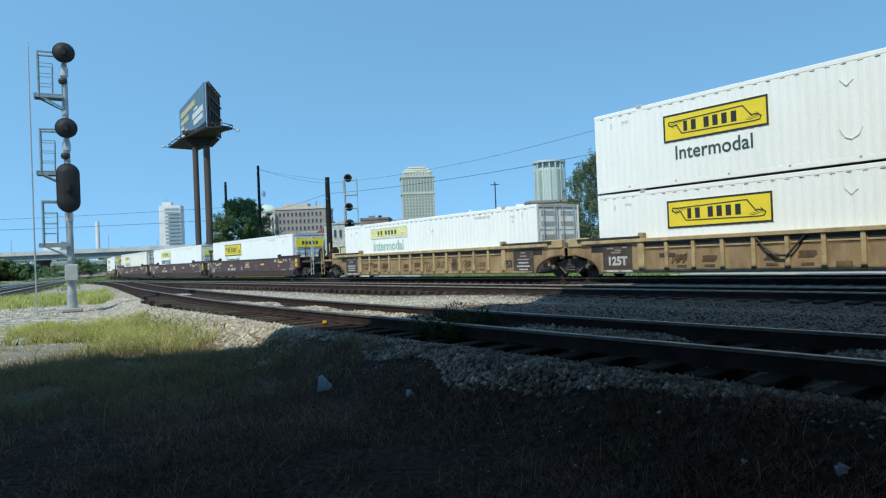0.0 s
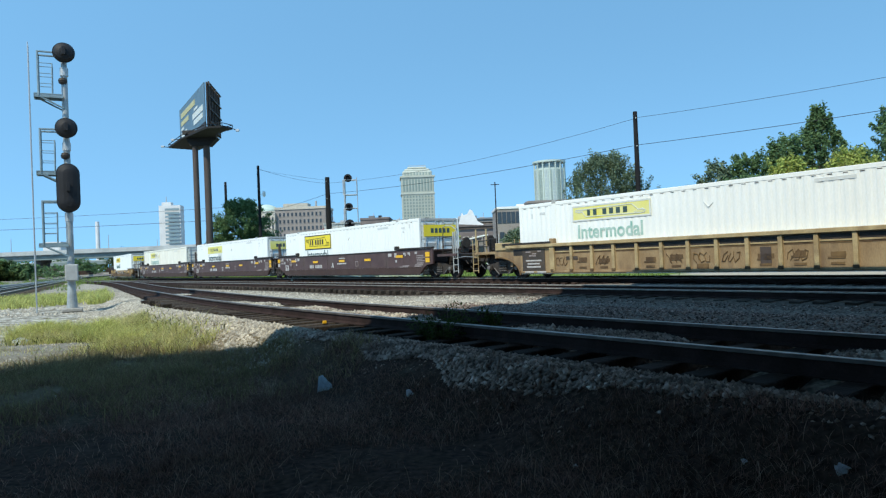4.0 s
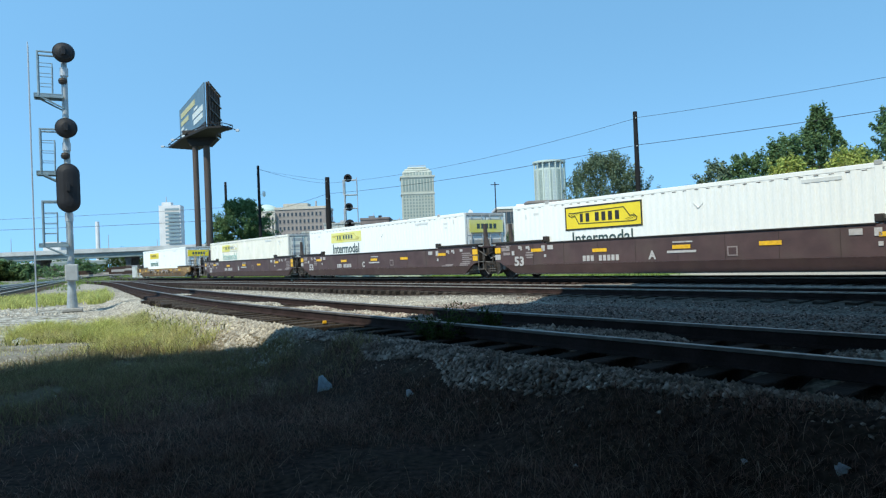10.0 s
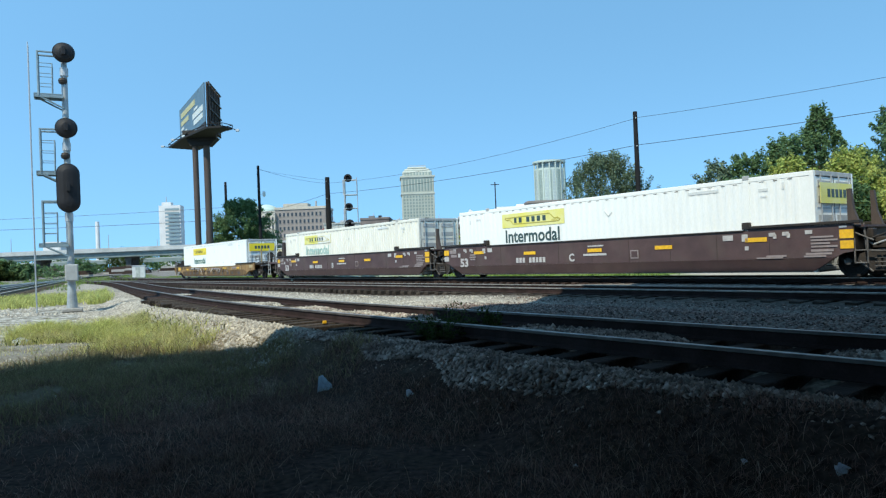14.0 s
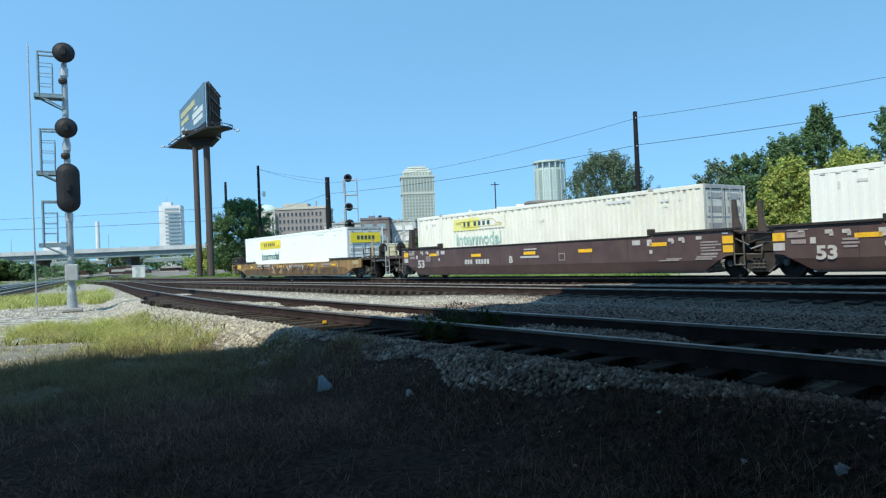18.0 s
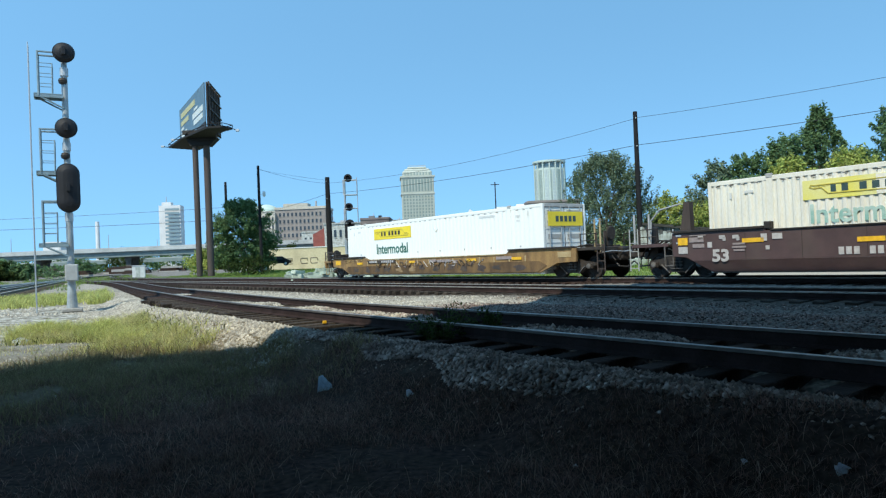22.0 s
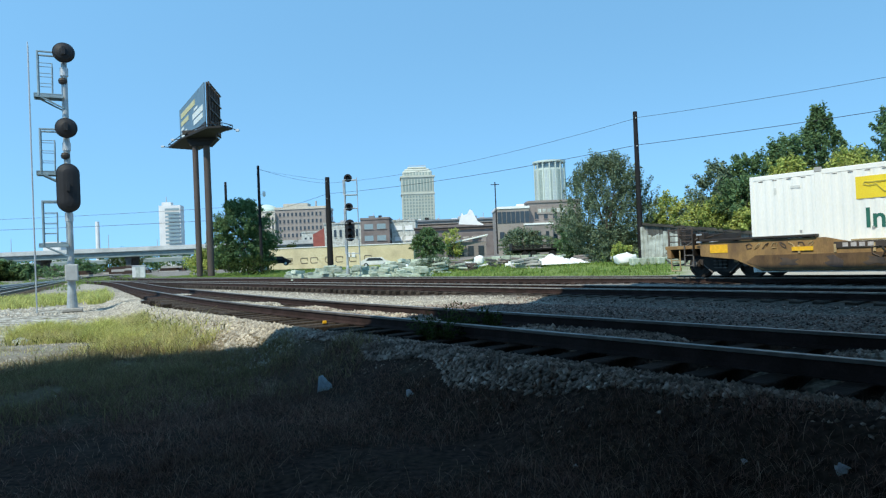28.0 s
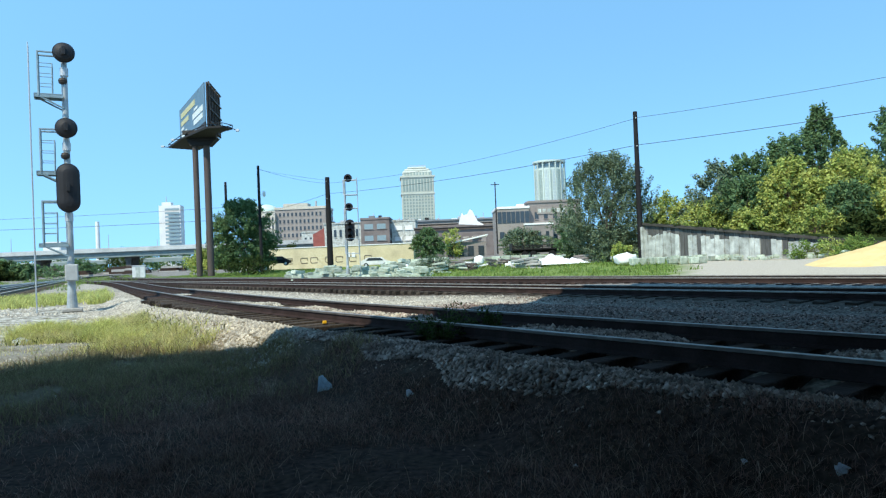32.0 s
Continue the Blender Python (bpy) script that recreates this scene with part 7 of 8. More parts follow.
# a low far wood behind the overpass
rng = np.random.default_rng(99)
lumps = [(rng.uniform(-230, -40), rng.uniform(330, 360), rng.uniform(0.5, 7.2) + 0.8 * math.sin(k * 0.21), rng.uniform(1.4, 2.8)) for k in range(420)]
wood = new("far_wood", quads_mesh("far_wood", leaf_cloud(rng, lumps, 26, 0.75, 1.3), M["leaf_dark"]))
tagged(wood, "low dark line of trees far behind the overpass", "trees", kind="stuff")
lumps = [(rng.uniform(-150, -96), rng.uniform(130, 190), rng.uniform(0.3, 2.4), rng.uniform(0.9, 1.6)) for k in range(240)]
wood = new("far_thicket", quads_mesh("far_thicket", leaf_cloud(rng, lumps, 40, 0.36, 1.3), M["leaf_dark"]))
tagged(wood, "dense green thicket beyond the side tracks", "trees", kind="stuff")


# ---- grass and stones ----
def blades(name, pts, hmin, hmax, width, material, label, seed, lean=1.0):
    """Grass: each blade a bent tapering strip. pts: rows of x, y, z."""
    rng = np.random.default_rng(seed)
    p = np.asarray(pts)
    n = len(p)
    h = rng.uniform(hmin, hmax, n)
    a = rng.uniform(0, 2 * math.pi, n)
    w = width * rng.uniform(0.6, 1.4, n)
    side = np.stack([np.cos(a), np.sin(a), np.zeros(n)], 1) * w[:, None]
    b = rng.uniform(0, 2 * math.pi, n)
    tilt = np.stack([np.cos(b), np.sin(b), np.zeros(n)], 1) * (h * rng.uniform(0.1, 0.9, n) * lean)[:, None]
    up = np.zeros((n, 3))
    up[:, 2] = h
    m_ = p + tilt * 0.35 + up * 0.6
    t_ = p + tilt + up * 0.95
    v = np.stack([p - side, p + side, m_ + side * 0.7, m_ - side * 0.7, m_ - side * 0.7, m_ + side * 0.7, t_ + side * 0.15, t_ - side * 0.15], 1).reshape(-1, 3)
    return tagged(new(name, quads_mesh(name, v, M[material])), label, "grass", kind="stuff")


def scatter(count, n0, n1, s0, s1, seed, keep=None, tuft=0.0):
    rng = np.random.default_rng(seed)
    out_ = []
    while len(out_) < count:
        a, b = rng.uniform(n0, n1), rng.uniform(s0, s1)
        if keep and not keep(a, b, rng):
            continue
        k = 1 if not tuft else int(rng.integers(6, 16))
        for _ in range(k):
            aa, bb = a + rng.normal() * tuft, b + rng.normal() * tuft
            q = N * aa + D * bb
            out_.append((q.x, q.y, ground_z(q.x, q.y) - 0.01))
    return out_


def ballast_reach(s):
    """How far the ballast of the nearest track spills towards the camera."""
    table = ((1.8, -1.45), (5.0, -2.2), (7.5, -1.85), (9.0, -1.95), (10.5, -2.5), (14.0, -2.7))
    for (s0, r0), (s1, r1) in zip(table, table[1:]):
        if s < s1:
            return r0 + (r1 - r0) * max(0.0, (s - s0) / (s1 - s0))
    return -2.7


def fore(a, b, rng):
    q = N * a + D * b
    return q.y > 2.0 and abs(q.x) < q.y * 0.72 + 0.6 and a < near_n(b) + ballast_reach(b) - 0.1 + 0.5 * noise.noise((a, b, 7)) and noise.noise((a * 0.6, b * 0.6, 1)) + 0.7 * noise.noise((a * 1.9, b * 1.9, 8)) > -0.28 + 0.12 * rng.normal()


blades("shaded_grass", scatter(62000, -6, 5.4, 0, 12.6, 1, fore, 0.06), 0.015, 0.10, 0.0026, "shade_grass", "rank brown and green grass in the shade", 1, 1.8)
blades("straw_grass", scatter(7000, -5, 5.2, 0, 12.6, 2, fore, 0.10), 0.04, 0.16, 0.0017, "straw", "thin pale straw stalks in the shade", 2, 2.2)


def arching(name, pts, lmin, lmax, width, material, label, seed):
    """Dead stalks that rise and bow over: each a narrow strip of four lengths."""
    rng = np.random.default_rng(seed)
    p = np.asarray(pts)
    n = len(p)
    ln = rng.uniform(lmin, lmax, n) * rng.uniform(0.6, 1.0, n)
    a = rng.uniform(0, 2 * math.pi, n)
    out_ = np.stack([np.cos(a), np.sin(a), np.zeros(n)], 1)
    side = np.stack([-np.sin(a), np.cos(a), np.zeros(n)], 1) * (width * rng.uniform(0.6, 1.5, n))[:, None]
    rise, bow = rng.uniform(0.25, 0.75, n), rng.uniform(0.4, 1.0, n)
    rows_ = []
    for k in range(5):
        t = k / 4
        q = p + out_ * (ln * bow * t)[:, None]
        q[:, 2] += ln * (rise * t * 1.9 - (rise * 1.1 + 0.15) * t * t)
        rows_.append((q - side * (1 - 0.6 * t), q + side * (1 - 0.6 * t)))
    v = np.stack([np.stack([a_[0], a_[1], b_[1], b_[0]], 1) for a_, b_ in zip(rows_, rows_[1:])], 1).reshape(-1, 3)
    return tagged(new(name, quads_mesh(name, v, M[material])), label, "grass", kind="stuff")


arching("dead_stalks", scatter(5200, -5, 5.2, 0, 11.0, 71, fore, 0.16), 0.10, 0.38, 0.0017, "straw", "dead grey straw stalks bowed over the shaded ground", 71)
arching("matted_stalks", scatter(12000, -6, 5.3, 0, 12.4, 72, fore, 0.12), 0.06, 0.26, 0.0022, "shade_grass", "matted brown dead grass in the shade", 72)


def mat_spot(a, b, rng):
    q = N * a + D * b
    return ((q.x + 2.75) / 0.75) ** 2 + ((q.y - 8.1) / 0.9) ** 2 < rng.uniform(0.2, 1.0)


arching("straw_mat", scatter(900, 0, 8, 2, 12, 73, mat_spot, 0.08), 0.08, 0.30, 0.0022, "straw_pale", "pale matted straw lying in the shaded grass", 73)


def fringe(a, b, rng):
    return fore(a, b, rng) and rng.uniform(7.0, 10.5) < b and noise.noise((a * 0.5, b * 0.5, 31)) > -0.75


blades("fringe_grass", scatter(18000, -6, 5.4, 7, 13.0, 41, fringe, 0.07), 0.04, 0.20, 0.0045, "rank_green", "taller green grass along the edge of the shade", 41, 1.5)


def edge(a, b, rng):
    return 11.4 < b < 13.8 and a < near_n(b) - 3.4 and noise.noise((a * 0.9, b * 0.9, 61)) > 0.0


blades("edge_stalks", scatter(1800, -3.5, 4.2, 11.4, 13.4, 62, edge, 0.10), 0.08, 0.30, 0.005, "rank_green", "taller ragged weeds where the shade ends", 62, 1.2)


def sunny(a, b, rng):
    q = N * a + D * b
    t = (q.x + 6.3) / 4.0, (q.y - 15.6) / 3.4
    if q.x < -6.8 and q.y < 14.8:
        return False
    return t[0] ** 2 + t[1] ** 2 < 1.0 + 1.5 * noise.noise((q.x * 0.55, q.y * 0.55, 2)) and a < near_n(b) - 2.45 and noise.noise((q.x * 1.6, q.y * 1.6, 6)) > -0.12 + 0.3 * rng.normal()


def tussock(a, b, rng):
    q = N * a + D * b
    return sunny(a, b, rng) and a < near_n(b) - 3.3 and noise.noise((q.x * 0.9, q.y * 0.9, 14)) > 0.12


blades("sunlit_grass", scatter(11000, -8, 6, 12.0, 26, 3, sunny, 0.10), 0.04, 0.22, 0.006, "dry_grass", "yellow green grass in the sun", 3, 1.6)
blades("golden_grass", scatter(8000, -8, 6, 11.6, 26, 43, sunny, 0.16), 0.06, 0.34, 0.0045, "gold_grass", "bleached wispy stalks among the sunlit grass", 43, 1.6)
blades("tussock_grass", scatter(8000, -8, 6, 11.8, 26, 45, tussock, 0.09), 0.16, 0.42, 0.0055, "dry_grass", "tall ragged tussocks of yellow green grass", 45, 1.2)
blades("green_undergrowth", scatter(2500, -8, 6, 11.8, 26, 46, sunny, 0.2), 0.05, 0.20, 0.009, "weed", "dark green weeds low among the sunlit grass", 46, 1.5)


def back(a, b, rng):
    q = N * a + D * b
    t = (q.x + 19.0) / 6.2, (q.y - 37) / 7.0
    return t[0] ** 2 + t[1] ** 2 < 1.0 + 0.8 * noise.noise((q.x * 0.3, q.y * 0.3, 3)) and a < near_n(b) - 2.4


blades("verge_grass", scatter(9000, -10, 12, 18, 56, 4, back, 0.12), 0.15, 0.5, 0.016, "dry_grass", "yellow green grass behind the signal", 4)


rng = np.random.default_rng(17)
weeds_ = []
for k in range(900):
    u, o = rng.uniform(-6, 90), rng.uniform(-16, 14)
    x, y = -37.5 - 0.43 * u + 0.9 * o, 59.0 + 0.9 * u + 0.43 * o
    if abs(o + 7) < 1.3 or x > -20 - 0.2 * y:
        continue
    for q in range(9):
        xx, yy = x + rng.normal() * 0.4, y + rng.normal() * 0.4
        weeds_.append((xx, yy, ground_z(xx, yy)))
blades("siding_grass", weeds_, 0.15, 0.5, 0.03, "yard_grass", "rank green weeds between the side tracks", 44)


def yard(a, b, rng):
    return b > a * 0.66 + 0.5 + 2.5 * noise.noise((a * 0.2, b * 0.2, 5))


blades("yard_grass", scatter(22000, 24.2, 46, 12, 110, 5, yard, 0.25), 0.06, 0.34, 0.028, "yard_grass", "green grass and weeds behind the far track", 5)


def stones(name, pts, smin, smax, material, label, seed):
    rng = np.random.default_rng(seed)
    p = np.asarray(pts)
    n = len(p)
    base = np.array([(1, 0, 0), (0.1, 1, 0.1), (-1, 0.2, 0), (0, -1, -0.1), (0.15, 0.1, 0.8), (0, 0, -0.7)])
    v = base[None] * rng.uniform(0.6, 1.3, (n, 6, 1)) + rng.normal(size=(n, 6, 3)) * 0.16
    q = rng.uniform(0, 2 * math.pi, n)
    c, s = np.cos(q), np.sin(q)
    x = v[:, :, 0] * c[:, None] - v[:, :, 1] * s[:, None]
    y = v[:, :, 0] * s[:, None] + v[:, :, 1] * c[:, None]
    v = np.stack([x, y, v[:, :, 2]], 2) * rng.uniform(smin, smax, n)[:, None, None] + p[:, None, :]
    tri = np.array([(0, 1, 4), (1, 2, 4), (2, 3, 4), (3, 0, 4), (1, 0, 5), (2, 1, 5), (3, 2, 5), (0, 3, 5)])
    idx = (tri[None] + 6 * np.arange(n)[:, None, None]).reshape(-1).astype(np.int32)
    me = bpy.data.meshes.new(name)
    me.vertices.add(6 * n)
    me.vertices.foreach_set("co", v.astype(np.float32).ravel())
    me.loops.add(len(idx))
    me.loops.foreach_set("vertex_index", idx)
    me.polygons.add(len(idx) // 3)
    me.polygons.foreach_set("loop_start", np.arange(0, len(idx), 3, dtype=np.int32))
    me.update(calc_edges=True)
    me.materials.append(M[material])
    return tagged(new(name, me), label, "ballast", kind="stuff")


def bank(a, b, rng):
    dn = a - near_n(b)
    return ballast_reach(b) - 0.15 + 0.3 * noise.noise((b * 0.9, 0, 1)) < dn < -1.22 - long_ties(b) or (-0.66 < dn < 0.66 and noise.noise((b * 0.5, a, 9)) > -0.1)


def bed(a, b, rng):
    return a > near_n(b) + 0.9 and a < MID_N - 1.45


# shade-toned copy of the ballast, kept to the shaded stretch
stones("near_ballast", scatter(33000, 3.0, 8, -3, 9.9, 6, bank), 0.016, 0.044, "stone_shade", "grey crushed stone along the nearest track", 6)



def strewn(a, b, rng):
    """Stones that thin out over the grass beside the bank."""
    gap = near_n(b) + ballast_reach(b) - a
    return -0.3 < gap < 1.7 and rng.uniform(0, 1) < math.exp(-2.4 * max(0.0, gap)) and noise.noise((a * 1.7, b * 1.7, 3)) > -0.3


stones("strewn_stones", scatter(3000, 1.5, 7, -3, 10.5, 19, strewn), 0.008, 0.026, "stone_shade", "grey stones strewn through the grass beside the bank", 19)


def gauge_heap(a, b, rng):
    return abs(a - near_n(b)) < 0.62 and drift_in_gauge(b) > 0.02


stones("gauge_ballast", scatter(6500, 5, 8, -3, 16, 16, gauge_heap), 0.022, 0.048, "stone_shade", "grey crushed stone drifted between the rails", 16)
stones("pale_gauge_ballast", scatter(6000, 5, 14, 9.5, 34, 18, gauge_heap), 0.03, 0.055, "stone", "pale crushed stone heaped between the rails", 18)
# The darkest tone fills the shaded bed; the pale one starts at its edge.
stones("bed_ballast", scatter(32000, 7, 15, -3, 15.0, 7, bed), 0.020, 0.046, "stone_deep_shade", "grey crushed stone between the tracks", 7)
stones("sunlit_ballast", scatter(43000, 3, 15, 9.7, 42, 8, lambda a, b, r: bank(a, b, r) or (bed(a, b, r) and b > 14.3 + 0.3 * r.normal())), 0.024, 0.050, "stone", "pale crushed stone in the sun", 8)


def apron(a, b, rng):
    q = N * a + D * b
    return a < near_n(b) - 1.5 and q.y > 17.0 and not sunny(a, b, rng) and noise.noise((a * 0.45, b * 0.45, 12)) > 0.02


stones("apron_stones", scatter(7000, -8, 9, 12, 46, 9, apron), 0.03, 0.08, "stone", "pale stones scattered round the signal", 9)


def sun_bank(a, b, rng):
    dn = a - near_n(b)
    return -3.0 + 0.6 * noise.noise((a * 0.5, b * 0.4, 21)) - 0.08 * max(0, b - 14) < dn < -1.2 - long_ties(b) and noise.noise((a * 0.8, b * 0.8, 22)) > -0.6


stones("bank_stones", scatter(32000, 0, 10, 9.2, 34, 17, sun_bank), 0.022, 0.05, "stone", "pale crushed stone spilled down the sunny bank", 17)


def bare(a, b, rng):
    q = N * a + D * b
    return abs(q.x) < q.y * 0.72 and a < near_n(b) - 2.6 and noise.noise((a * 0.8, b * 0.8, 51)) > -0.05


blades("sparse_grass", scatter(3200, -8, 5, 12.4, 24, 52, bare, 0.10), 0.03, 0.16, 0.005, "gold_grass", "sparse dry tufts on the bare dirt", 52, 1.6)
stones("pebbles", scatter(4500, -8, 5, 12.2, 22, 53, lambda a, b, r: not bare(a, b, r) and a < near_n(b) - 2.4), 0.012, 0.04, "stone", "pebbles strewn over the bare dirt", 53)


# ---- small things on the ground ----
def crumple(x, y, w, h, material, label, seed, name="litter"):
    """A creased scrap of sheet, propped up and folded over at one corner."""
    rng = random.Random(seed)
    n = 6
    bm = bmesh.new()
    grid = []
    for i in range(n + 1):
        row = []
        for j in range(n + 1):
            u, v = i / n - 0.5, j / n
            crease = 0.5 * abs(math.sin(2.2 * (u * 2 + v + seed))) + 0.3 * noise.noise((u * 4 + seed, v * 4, 0))
            fold = max(0.0, u + v - 0.9)
            wide = w * (1 - 0.35 * v * (0.5 + 0.5 * math.sin(seed * 2.3)))
            row.append(bm.verts.new((u * wide - fold * w * 0.7, w * (0.30 * crease + 0.35 * v) - fold * w * 0.5, h * (v - 0.5 * fold) * (0.88 + 0.2 * rng.random()))))
        grid.append(row)
    for i in range(n):
        for j in range(n):
            if (i, j) not in ((0, n - 1), (n - 1, 0)):
                bm.faces.new((grid[i][j], grid[i + 1][j], grid[i + 1][j + 1], grid[i][j + 1]))
    bmesh.ops.solidify(bm, geom=bm.faces[:], thickness=0.003)
    ob = new(name, finish(name, bm, M[material]))
    ob.matrix_basis = pose(x, y, ground_z(x, y) - 0.005, 0, 0, rng.uniform(-35, 35))
    return tagged(ob, label, "litter", "litter on the grass")


crumple(-1.42, 7.86, 0.18, 0.21, "litter_blue", "crumpled white and blue wrapper standing in the grass", 1)
crumple(-0.39, 6.85, 0.075, 0.08, "litter", "small white scrap of paper", 2)
crumple(-9.2, 14.9, 0.55, 0.14, "litter", "flat white plastic bag on the dirt", 3)
crumple(2.16, 3.74, 0.12, 0.06, "litter", "pale crushed wrapper in the grass", 4)
crumple(1.76, 4.10, 0.05, 0.03, "litter", "tiny white scrap", 5)
crumple(0.83, 4.62, 0.06, 0.03, "litter", "tiny white scrap", 6)
crumple(-4.6, 8.0, 0.06, 0.05, "litter", "tiny white scrap", 7)


def weed(x, y, h, seed):
    rng = np.random.default_rng(seed)
    z = ground_z(x, y)
    t = thing("weed", pose(x, y, z), "leafy green weed beside the rail", "weed")
    bm = bmesh.new()
    lumps = []
    for k in range(9):
        a = rng.uniform(0, 6.28)
        q = Vector((math.cos(a) * h * 0.55 * rng.uniform(0.3, 1), math.sin(a) * h * 0.4, h * rng.uniform(0.5, 1)))
        rod(bm, (0, 0, 0), q, 0.008, 0.004, 5)
        lumps.append((*q, h * 0.28))
        lumps.append((*(q * 0.6), h * 0.25))
    tagged(part("stem", bm, M["bark"], t), kind="stuff")
    part("foliage", quads_mesh("foliage", leaf_cloud(rng, lumps, 40, 0.019, 1.4), M["weed"]), None, t)


weed(0.05, 9.6, 0.44, 1)
weed(-0.24, 9.4, 0.33, 2)
weed(0.25, 9.2, 0.32, 3)
weed(-0.05, 9.0, 0.30, 4)
weed(0.6, 9.3, 0.28, 5)


def heap(x, y, z, rx, ry, h, material, label, name, seed, rough=0.08):
    """A loose heap with a rounded ridge."""
    v, f = [], []
    n = 26
    for i in range(n + 1):
        for j in range(n + 1):
            a, b = -1 + 2 * i / n, -1 + 2 * j / n
            r = math.hypot(a, b)
            k = max(0.0, 1 - r) ** 0.9
            zz = h * k * (1 + 0.25 * noise.noise((a * 2, b * 2, seed))) + rough * h * noise.noise((a * 7, b * 7, seed)) * (k > 0)
            v.append((a * rx, b * ry, zz - 0.02))
    for i in range(n):
        for j in range(n):
            f.append((i * (n + 1) + j, (i + 1) * (n + 1) + j, (i + 1) * (n + 1) + j + 1, i * (n + 1) + j + 1))
    ob = new(name, mesh_of(name, v, f, M[material], True))
    ob.matrix_basis = pose(x, y, z)
    return tagged(ob, label, name.replace("_", " "))


heap(22.6, 32.5, -0.2, 5.4, 4.2, 1.5, "sand", "ochre heap of sand on the pale dirt", "sand_mound", 3, 0.03)
heap(27.5, 33.5, -0.2, 5.0, 4.0, 1.7, "sand", "second ochre heap of sand", "sand_mound", 5, 0.03)
heap(9.1, 56.5, 0.1, 1.9, 1.4, 0.82, "bag", "heap of white sacks and sheeting in the grass", "sack_mound", 7, 0.3)
heap(10.9, 57.5, 0.1, 1.3, 1.0, 0.45, "bag", "low heap of white sacks in the grass", "sack_mound", 8, 0.3)


def sack(x, y, z, w, h, seed, label):
    rng = random.Random(seed)
    bm = bmesh.new()
    bmesh.ops.create_icosphere(bm, subdivisions=3, radius=1.0)
    for v in bm.verts:
        k = 1 + 0.16 * noise.noise((v.co.x * 2 + seed, v.co.y * 2, v.co.z * 2))
        e = 0.6
        v.co = Vector((math.copysign(abs(v.co.x) ** e, v.co.x) * w / 2 * k, math.copysign(abs(v.co.y) ** e, v.co.y) * w / 2 * k, (math.copysign(abs(v.co.z) ** e, v.co.z) * 0.5 + 0.5) * h * k))
    # the gathered neck, slumped to one side
    rod(bm, (w * 0.06, 0, h * 0.86), (w * 0.14, 0, h * 1.06), 0.16, 0.09, 8)
    ob = new("bulk_bag", finish("bulk_bag", bm, M["bag"], True))
    ob.matrix_basis = pose(x, y, z)
    tagged(ob, label, "bag", "white bulk bags")


sack(12.75, 48.0, -0.05, 1.45, 0.80, 1, "round white bulk bag slumped in the grass")
sack(3.1, 60, 0.2, 0.9, 0.8, 3, "white bulk bag far in the yard")


# rows of pale green blocks
block_mesh = []
for k in range(4):
    rng = random.Random(60 + k)
    bm = bx(0, 0, 0, 1.0, 1.0, 1.0, 0.08)
    for v in bm.verts:
        v.co += Vector((rng.uniform(-0.06, 0.06), rng.uniform(-0.06, 0.06), rng.uniform(-0.06, 0.06)))
    block_mesh.append(finish("block", bm, M["green_stone"]))
pile = thing("block_pile", pose(0, 0, 0), "low stacked rows of pale green stone blocks", "stone pile")
rng = random.Random(12)
for row in range(8):
    for k in range(20):
        if rng.random() < 0.15:
            continue
        u = k / 19
        x, y = (-10.6 + 9.2 * u) * (1 + 0.035 * row) + rng.uniform(-0.25, 0.25), 48.5 + row * 1.8 + rng.uniform(-0.3, 0.3)
        for lvl in range(rng.choice((1, 1, 2, 2, 3)) + (row > 5)):
            w, d_, h = rng.uniform(0.4, 1.25), rng.uniform(0.35, 0.7), rng.uniform(0.14, 0.36)
            part("block", rng.choice(block_mesh), None, pile, m=pose(x + rng.uniform(-0.1, 0.1), y, ground_z(x, y) + h * (lvl + 0.45), rng.uniform(-9, 9), rng.uniform(-9, 9), rng.uniform(-40, 40)) @ Matrix.Diagonal((w, d_, h, 1)))


def stone_row(x, y, z, n, w, h, label, seed):
    t = thing("block_pile", pose(x, y, z), label, "stone pile")
    r = random.Random(seed)
    for k in range(n):
        part("block", r.choice(block_mesh), None, t, m=pose(w * k / n + r.uniform(-0.1, 0.1), r.uniform(-0.2, 0.2), h * 0.45, 0, 0, r.uniform(-20, 20)) @ Matrix.Diagonal((w / n * 0.95, 0.5, h * r.uniform(0.8, 1.2), 1)))


stone_row(12.9, 46.5, -0.05, 4, 2.4, 0.5, "row of rough pale blocks beside the white bags", 3)
stone_row(15.2, 45.2, -0.05, 4, 2.6, 0.4, "row of rough pale blocks in the grass", 4)
stone_row(17.9, 52.6, -0.05, 5, 2.6, 0.45, "row of pale rubble blocks before the wall", 13)
stone_row(19.6, 49.8, -0.05, 5, 2.6, 0.40, "row of pale rubble blocks before the wall", 14)
stone_row(3.5, 70, 0.4, 7, 7.0, 0.5, "scattered pale blocks in the yard", 5)
stone_row(-4, 74, 0.5, 6, 5.0, 0.5, "scattered pale blocks in the yard", 6)
stone_row(17.6, 60.5, 0.2, 3, 2.4, 0.8, "pale stacked pallets under the tree", 7)

rub = random.Random(44)
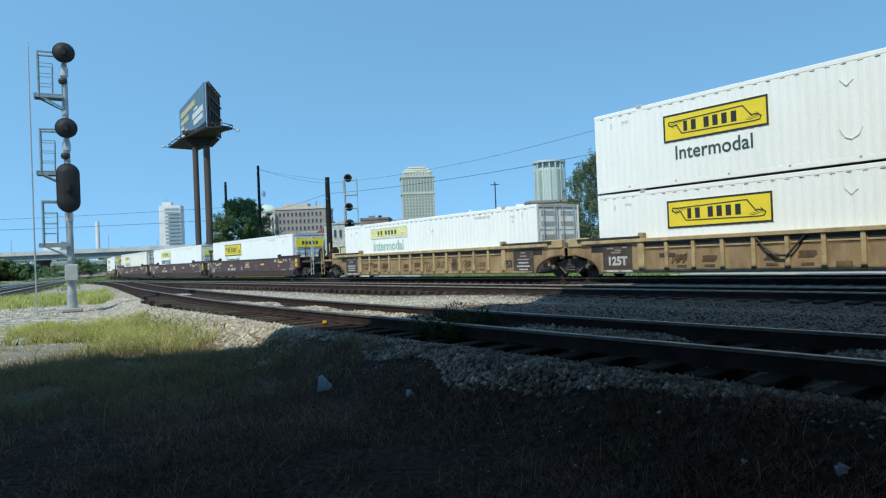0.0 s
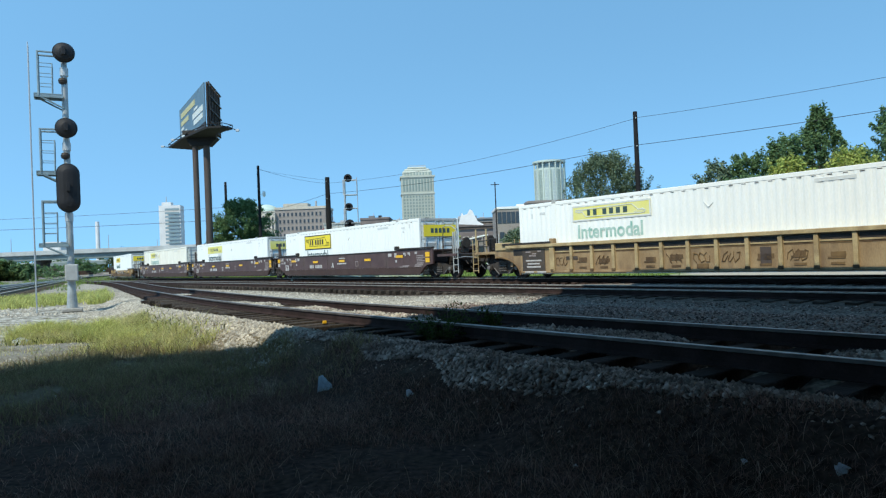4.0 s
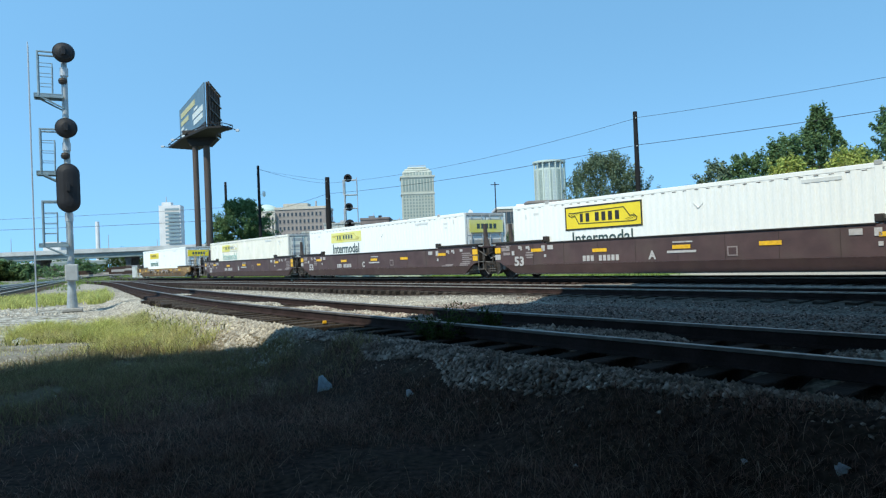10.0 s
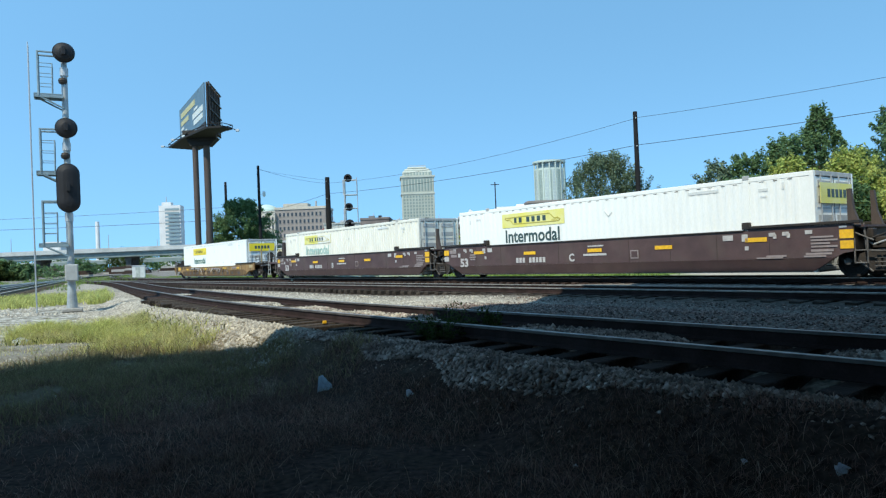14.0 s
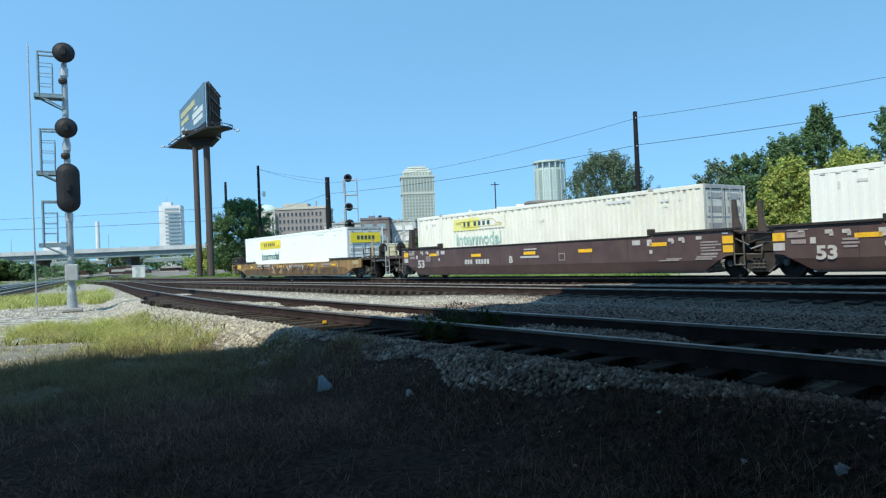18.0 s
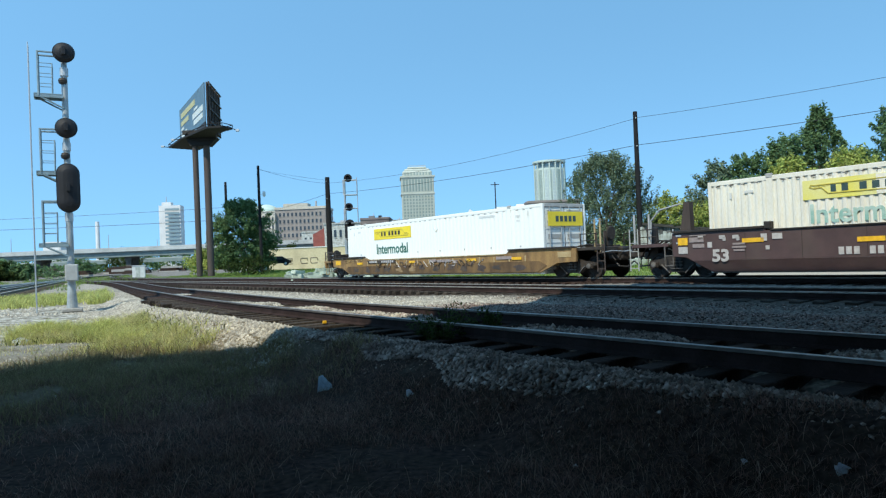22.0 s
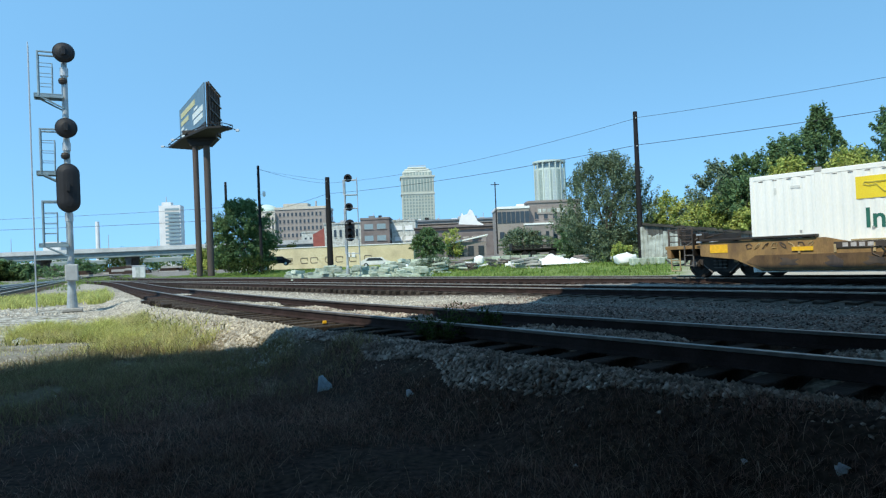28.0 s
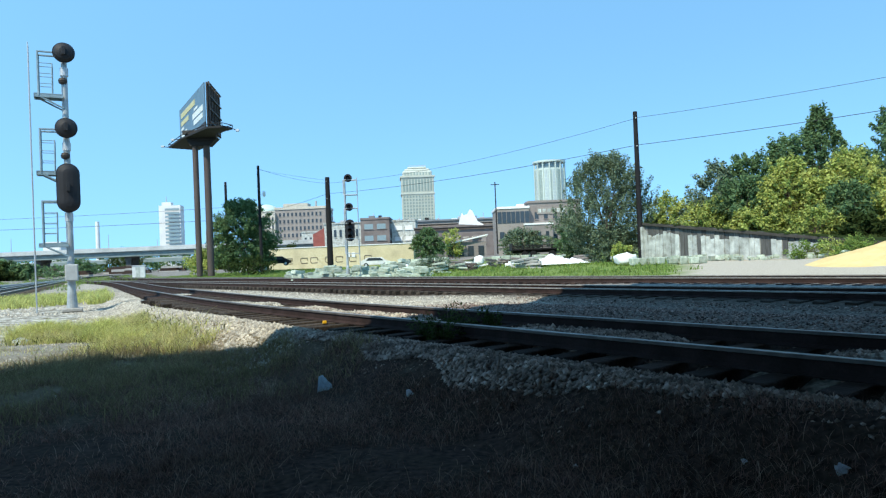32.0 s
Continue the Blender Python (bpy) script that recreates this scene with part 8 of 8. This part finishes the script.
for k in range(9):
    u = k / 8
    x, y = 18.0 + 6.8 * u, 54.6 - 13.2 * u
    pl = thing("rubble_pile", pose(x, y, ground_z(x, y)), "small pile of pale broken stone at the foot of the wall", "rubble pile", "rubble at the wall")
    for q in range(7):
        w, h = rub.uniform(0.2, 0.55), rub.uniform(0.12, 0.3)
        part("block", rub.choice(block_mesh), None, pl, m=pose(rub.uniform(-0.9, 0.9), rub.uniform(-0.4, 0.4), h * 0.4 + 0.12 * (q % 2), rub.uniform(-15, 15), rub.uniform(-15, 15), rub.uniform(0, 180)) @ Matrix.Diagonal((w, w * 0.8, h, 1)))
trailer = thing("flatbed_trailer", pose(10.2, 75, 0.55, 0, 0, 2), "black flatbed trailer parked in the weeds", "trailer")
part("bed", bx(0, 0, 0.95, 5.6, 2.2, 0.20, 0.03), M["pitch"], trailer)
for zz in (1.15, 1.32):
    part("side_rail", bx(0, -1.08, zz, 5.5, 0.06, 0.10, 0.01), M["pitch"], trailer)
for k in range(6):
    part("stake", bx(-2.6 + k * 1.04, -1.1, 1.15, 0.10, 0.08, 0.5, 0.01), M["pitch"], trailer)
part("headboard", bx(-2.75, 0, 1.25, 0.12, 2.2, 0.8, 0.02), M["pitch"], trailer)
part("chassis", bx(0, 0, 0.70, 5.2, 0.9, 0.3, 0.03), M["pitch"], trailer)
for sx in (-1.4, -0.5, 1.6):
    part("wheel", rod(bmesh.new(), (sx, -1.1, 0.38), (sx, -0.85, 0.38), 0.38, seg=16), M["tyre"], trailer)


def parked_car(x, y, z, turn, paint, label):
    c = thing("parked_car", pose(x, y, z, 0, 0, turn), label, "car", "parked cars")
    out1 = [(-2.2, 0.35), (2.2, 0.35), (2.25, 0.75), (1.5, 0.90), (0.9, 1.42), (-1.1, 1.46), (-1.9, 0.98), (-2.25, 0.85)]
    bm = prism(bmesh.new(), out1, -0.88, 0.88)
    bmesh.ops.bevel(bm, geom=bm.edges[:], offset=0.06, segments=2, affect="EDGES")
    part("body", bm, M[paint], c)
    part("side_window", prism(bmesh.new(), [(-1.4, 0.98), (1.15, 0.95), (0.75, 1.34), (-1.0, 1.38)], -0.90, -0.885), M["glass_dark"], c)
    for sx in (-1.4, 1.4):
        for sy in (-0.82, 0.82):
            w = part("wheel", rod(bmesh.new(), (sx, sy - 0.1, 0.33), (sx, sy + 0.1, 0.33), 0.33, seg=18), M["tyre"], c)
            part("rim", rod(bmesh.new(), (sx, sy - 0.11, 0.33), (sx, sy + 0.11, 0.33), 0.2, seg=12), M["galv"], w)


parked_car(-25.6, 105, 0.75, 8, "car_black", "black car parked before the tan wall")
parked_car(-9.9, 100, ground_z(-9.9, 100), 3, "white_clad", "white car parked behind the stone blocks")
parked_car(-28.4, 101, ground_z(-28.4, 101), 5, "white_clad", "white car parked beside the tree")
# a yellow switch tag on the ties by the joint
tag = thing("switch_tag", pose(-2.12, 11.95, -0.02, 0, 0, 30), "small yellow plastic marker on a tie", "marker")
part("plate", bx(0, 0, 0.02, 0.07, 0.05, 0.05, 0.008), M["reflector"], tag)


# weeds climbing along the foot of the wall, and clutter in the yard
for k in range(6, 13):
    u = k / 12
    x, y = 20.6 + 6.4 * u - 0.6 * math.sin(k * 2.3), 50.2 - 11.6 * u - 0.9
    h, r = 0.55 + 0.55 * math.sin(math.pi * min(1, u * 1.1)) + 0.15 * math.sin(k * 1.7), 1.3 + 0.4 * math.sin(k * 3.1)
    tree(x, y, ground_z(x, y) - 0.05, h, r, 0.8, ("yard_grass", "leaf_yellow", "yard_grass")[k % 3], "green weeds along the foot of the wall", 80 + k, 30, 60, 0.07, 0.02, name="shrub", clump_r=0.32)
clutter = random.Random(31)
for k in range(62):
    x, y = clutter.uniform(-5, 14.5), clutter.uniform(60, 82) if k < 34 else clutter.uniform(53.5, 64)
    if 7.2 < x < 12.4 and y < 60:
        continue
    w, h = clutter.uniform(0.9, 2.6), clutter.uniform(0.45, 1.0)
    kind_ = clutter.choice(("bag", "board_wall", "concrete", "green_stone", "concrete", "grey_slat", "rust_steel", "brick_pink"))
    t = thing("scrap_pile", pose(x, y, ground_z(x, y), 0, 0, clutter.uniform(-30, 30)), "low pile of pale scrap and boards in the weeds", "scrap pile", "scrap piles in the yard")
    for q in range(4):
        part("board", bx(0, 0, 0, w * clutter.uniform(0.5, 1.0), clutter.uniform(0.3, 0.7), 0.16, 0.02), M[kind_], t,
             m=pose(clutter.uniform(-0.3, 0.3), clutter.uniform(-0.2, 0.2), 0.08 + q * h / 4, clutter.uniform(-5, 5), clutter.uniform(-8, 8), clutter.uniform(-35, 35)))


# ---- what moves ----
def motions():
    """The train rolls by at a walking-to-jogging pace; its wheels turn."""
    times = [i * 0.5 for i in range(65)]
    for key, car in CARS.items():
        walk(car, [(t, car_pose(START[key], t)) for t in times])
    for key, box_ in BOXES:
        walk(box_, [(t, car_pose(START[key], t)) for t in times])
    steps = [i * 4 / 30 for i in range(240)] + [32.0]
    for sets in SETS.values():
        for ws in sets:
            base = ws.matrix_basis.copy()
            walk(ws, [(t, base @ Matrix.Rotation(advance(t) / 0.42, 4, "Y")) for t in steps])


motions()
